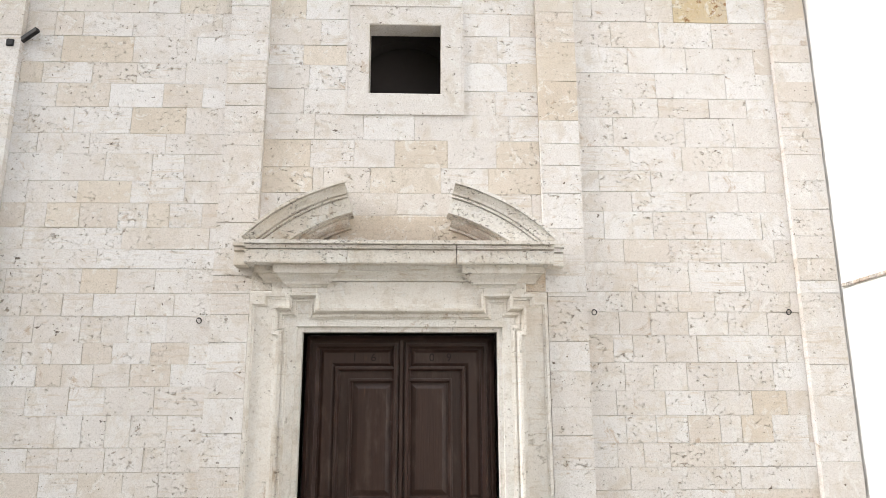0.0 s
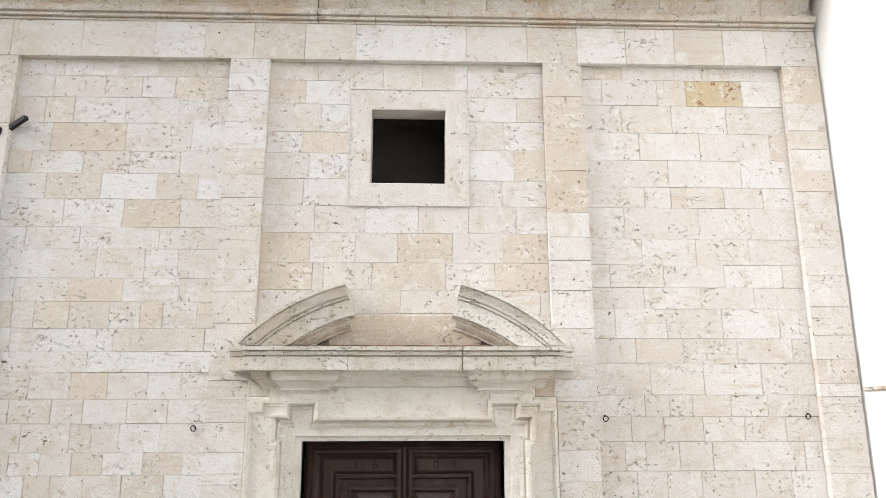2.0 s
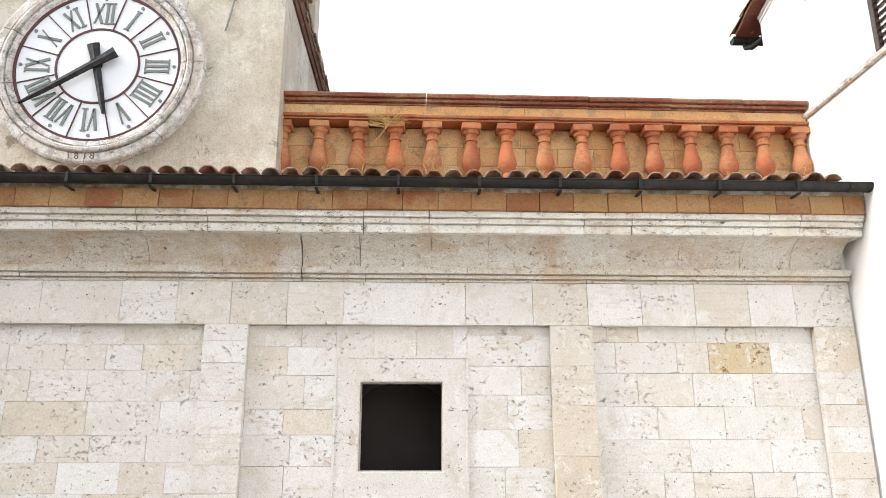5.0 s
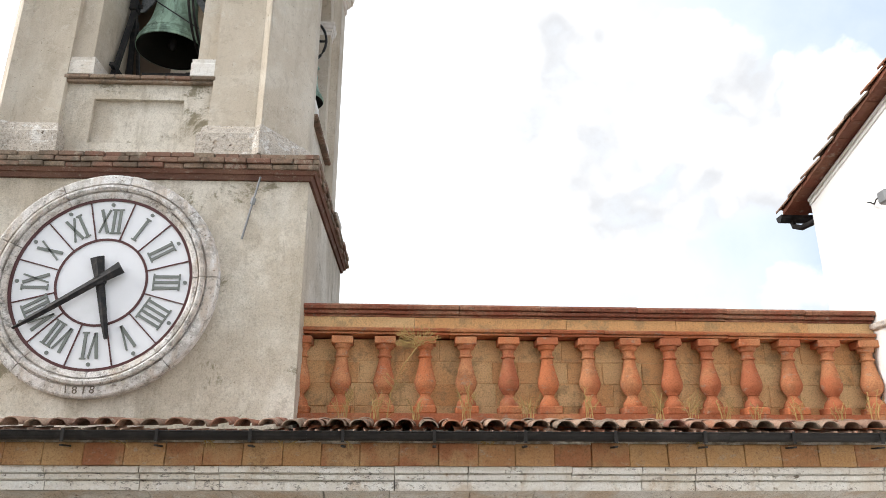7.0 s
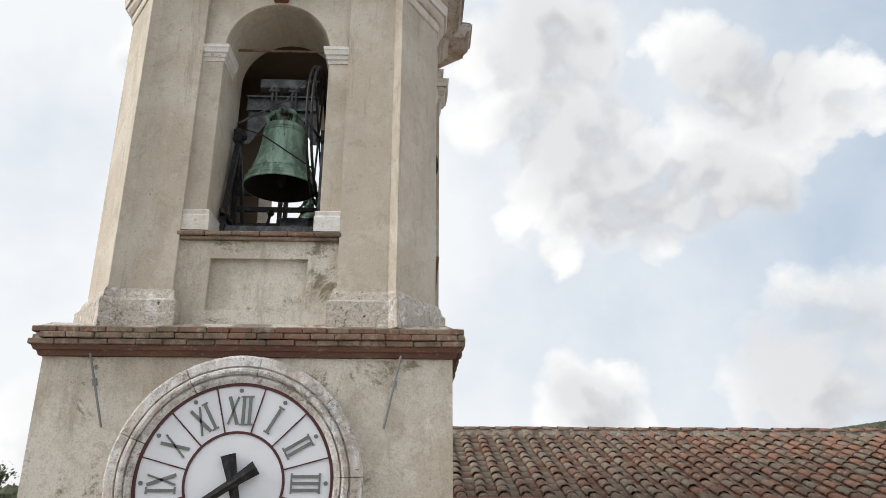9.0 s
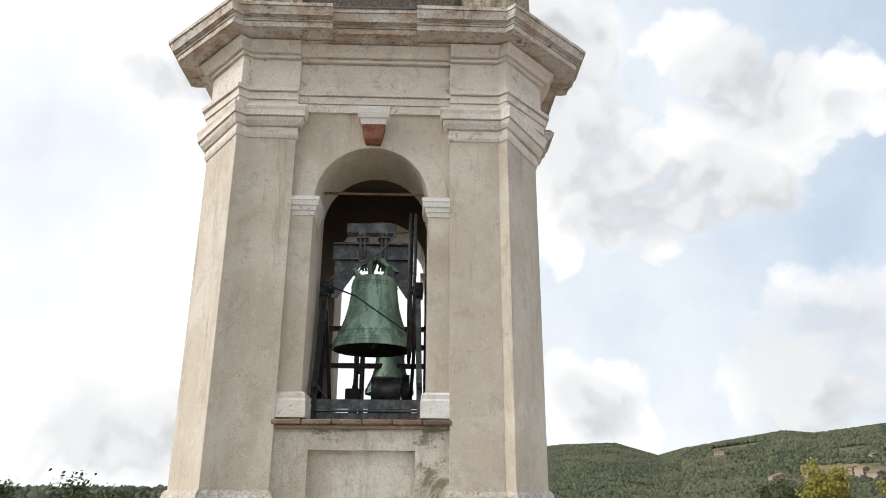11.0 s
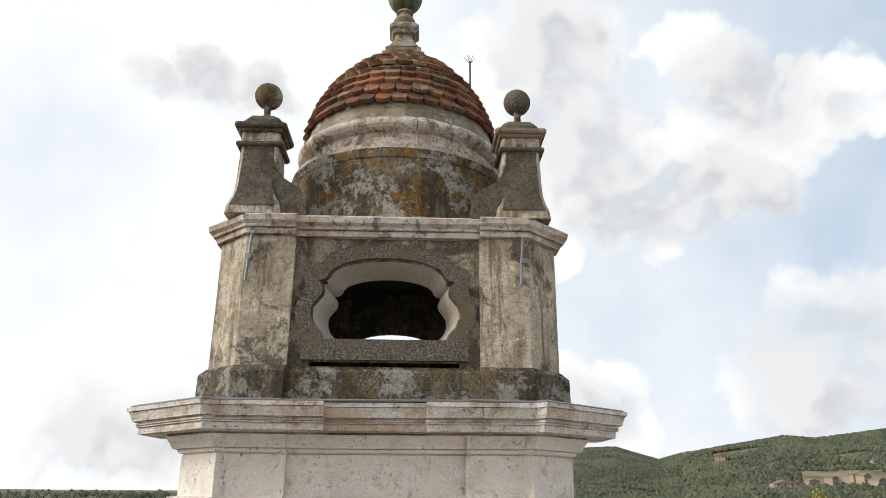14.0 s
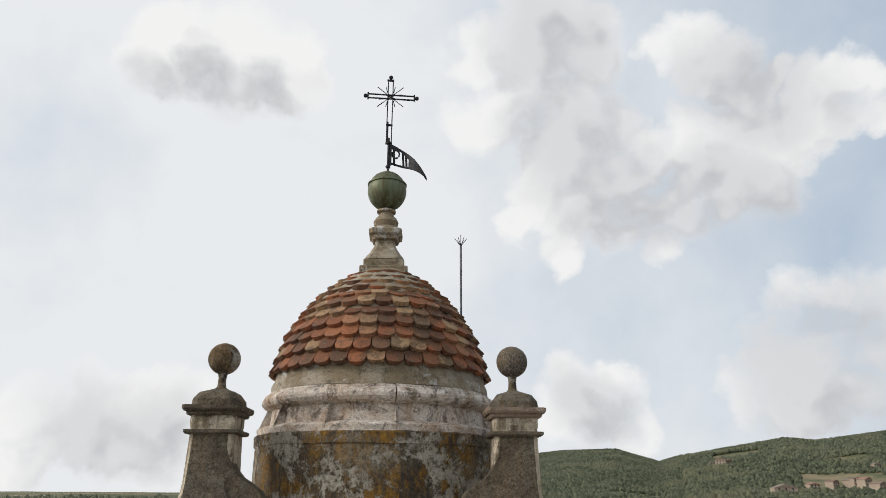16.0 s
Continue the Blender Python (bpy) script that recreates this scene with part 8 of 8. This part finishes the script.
# lower edges of the pilasters' stones
LEFT_PILASTER = (7.32, 7.09, 6.70, 6.37, 6.07, 5.79, 5.46, 5.30, 4.97, 4.72, 4.38, 4.08, 3.77, 3.57, 3.34, 3.04, 2.72, 2.44, 2.09, 1.74, 1.4, 1.0, 0.6, 0.2, -0.5)
MID_PILASTER = (7.07, 6.66, 6.15, 5.65, 5.36, 5.09, 4.75, 4.33, 4.03, 3.78, 3.55, 3.05, 2.73, 2.35, 2.05, 1.7, 1.3, 0.9, 0.5, 0.1, -0.5)
END_PILASTER = (7.01, 6.67, 6.44, 6.18, 5.92, 5.59, 5.25, 4.93, 4.58, 4.26, 4.00, 3.74, 3.50, 3.16, 2.80, 2.46, 2.09, 1.77, 1.4, 1.0, 0.6, 0.2, -0.5)
# points inside the stones of tan, pinkish and rusty colour
TAN_STONES = ((2.4, 7.4), (-2.5, 7.15), (-3.6, 6.5), (-4.4, 6.2), (-2.8, 5.6), (-3.4, 4.75), (-3.8, 4.5), (-2.75, 4.5), (0.2, 5.2), (1.35, 5.2), (0.1, 4.9), (-1.3, 5.2), (-1.3, 4.9), (1.5, 6.2), (-3.3, 3.7), (1.85, 6.4), (1.85, 5.9), (4.75, 7.2), (-1.0, 6.5), (1.3, 4.9), (-1.5, 7.1), (3.9, 2.1), (4.2, 2.4))
RUST_STONES = ((3.7, 7.15),)
COURSES = (0.33, 0.31, 0.28, 0.30, 0.34)


def block_mesh(x0, x1, y, z0, z1, r, verts=None, faces=None, mat=None):
    """A facing block with a chamfered, slightly uneven front."""
    g, c = r.choice((0.0003, 0.0006, 0.0011, 0.0018)), 0.0018
    j = lambda a: r.uniform(-a, a)
    dy = j(0.003)
    outer = [(x0 + g, 0.09, z0 + g), (x1 - g, 0.09, z0 + g), (x1 - g, 0.09, z1 - g), (x0 + g, 0.09, z1 - g)]
    edge = [(x, y + 0.006 + dy, z) for x, _, z in outer]
    face_ = [(x0 + g + c + j(0.003), y + dy + j(0.003), z0 + g + c + j(0.003)), (x1 - g - c + j(0.003), y + dy + j(0.003), z0 + g + c + j(0.003)), (x1 - g - c + j(0.003), y + dy + j(0.003), z1 - g - c + j(0.003)), (x0 + g + c + j(0.003), y + dy + j(0.003), z1 - g - c + j(0.003))]
    vs = outer + edge + face_
    fs = []
    for a in (0, 4):
        for k in range(4):
            m = (k + 1) % 4
            fs.append((a + k, a + m, a + 4 + m, a + 4 + k))
    fs.append((8, 9, 10, 11))
    if verts is not None:
        b = len(verts)
        verts += vs
        faces += [tuple(i + b for i in f) for f in fs]
        return None
    mesh = bpy.data.meshes.new("stone_block")
    mesh.from_pydata(vs, [], fs)
    mesh.materials.append(mat or STONE)
    return mesh


r = random.Random(21)
placed = 0
spare_v, spare_f = [], []


def stone_of(x0, x1, z0, z1):
    inside = lambda spots: any(x0 < x < x1 and z0 < z < z1 for x, z in spots)
    if inside(RUST_STONES):
        return RUSTY
    if inside(TAN_STONES):
        return TAN
    return WALLTOP if z1 > 7.45 and r.random() < 0.45 else STONE


def lay(x0, x1, y, z0, z1):
    global placed
    if placed < 520 and z0 > 1.0:
        ob = new("stone_block", block_mesh(x0, x1, y, z0, z1, r, mat=stone_of(x0, x1, z0, z1)))
        ob.parent = wall_front
        placed += 1
    else:
        block_mesh(x0, x1, y, z0, z1, r, spare_v, spare_f)


def course(x0, x1, y, z0, z1, holes, lo, hi):
    """Blocks along one course, cut round the openings."""
    for h in holes:
        if h[2] > z0 + 0.01 and h[2] < z1 - 0.01:
            course(x0, x1, y, z0, h[2], holes, lo, hi)
            course(x0, x1, y, h[2], z1, holes, lo, hi)
            return
        if h[3] > z0 + 0.01 and h[3] < z1 - 0.01:
            course(x0, x1, y, z0, h[3], holes, lo, hi)
            course(x0, x1, y, h[3], z1, holes, lo, hi)
            return
    spans = [(x0, x1)]
    for h in holes:
        if z0 < h[3] - 0.005 and z1 > h[2] + 0.005:
            nxt = []
            for a, b in spans:
                if a < h[0]:
                    nxt.append((a, min(b, h[0])))
                if b > h[1]:
                    nxt.append((max(a, h[1]), b))
            spans = [s for s in nxt if s[1] - s[0] > 0.03]
    for a, b in spans:
        x = a
        while x < b - 1e-4:
            e = x + r.uniform(lo, hi)
            if b - e < lo * 0.6:
                e = b
            lay(x, min(e, b), y, z0, z1)
            x = min(e, b)


HOLES = [(-0.67, 0.73, 5.73, 7.17), (-1.61, 1.61, -0.6, 4.10)]


def lay_courses(x0, x1, y, top, courses):
    """Courses with known joints, from the top downwards."""
    for z, *joints in courses:
        xs = [x0, *[j for j in joints if x0 + 0.05 < j < x1 - 0.04], x1]
        for a, b in zip(xs, xs[1:]):
            for hole in HOLES:
                if z < hole[3] - 0.01 and top > hole[2] and a < hole[1] and b > hole[0]:
                    break
            else:
                lay(a, b, y, z, top)
        top = z
    return top


for x0, x1, rows in ((2.08, 4.51, RIGHT_BAY + RIGHT_BAY_LOW), (-4.50, -2.06, LEFT_BAY + LEFT_BAY_LOW)):
    z, k = lay_courses(x0, x1, WALL_Y, 7.50, rows), 0
    while z > -0.5:
        h = COURSES[k % len(COURSES)]
        course(x0, x1, WALL_Y, max(z - h, -0.5), z, HOLES, 0.4, 0.9)
        z -= h
        k += 1
lay_courses(-1.60, -0.67, WALL_Y, 7.50, BESIDE_WINDOW)
lay_courses(-0.67, 0.73, WALL_Y, 7.50, [(7.17, -0.27, 0.19, 0.58)])
lay_courses(0.73, 1.62, WALL_Y, 7.50, BEYOND_WINDOW)
lay_courses(-1.60, 1.62, WALL_Y, 5.73, MIDDLE_BAY)
for x0, x1, edges in ((-2.06, -1.60, LEFT_PILASTER), (1.62, 2.08, MID_PILASTER), (4.51, X_RIGHT, END_PILASTER), (-5.6, -4.50, MID_PILASTER), (X_LEFT, -5.6, END_PILASTER)):
    z = 7.50
    for low in edges:
        course(x0, x1, PIL_Y, low, z, [(-1.64, 1.64, -0.6, 3.6)], 0.6, 0.9)
        z = low
x = X_LEFT
for e in (-6.4, -5.5, -4.61, -3.80, -2.96, -2.37, -1.80, -1.20, -0.60, 0.71, 1.44, 2.04, 2.63, 3.22, 3.82, 4.33, X_RIGHT):
    lay(x, e, PIL_Y, 7.50, 7.965)
    x = e
mesh = bpy.data.meshes.new("far_blocks")
mesh.from_pydata(spare_v, [], spare_f)
mesh.materials.append(STONE)
tagged(part("lower_blocks", mesh, None, wall_front), kind="stuff")
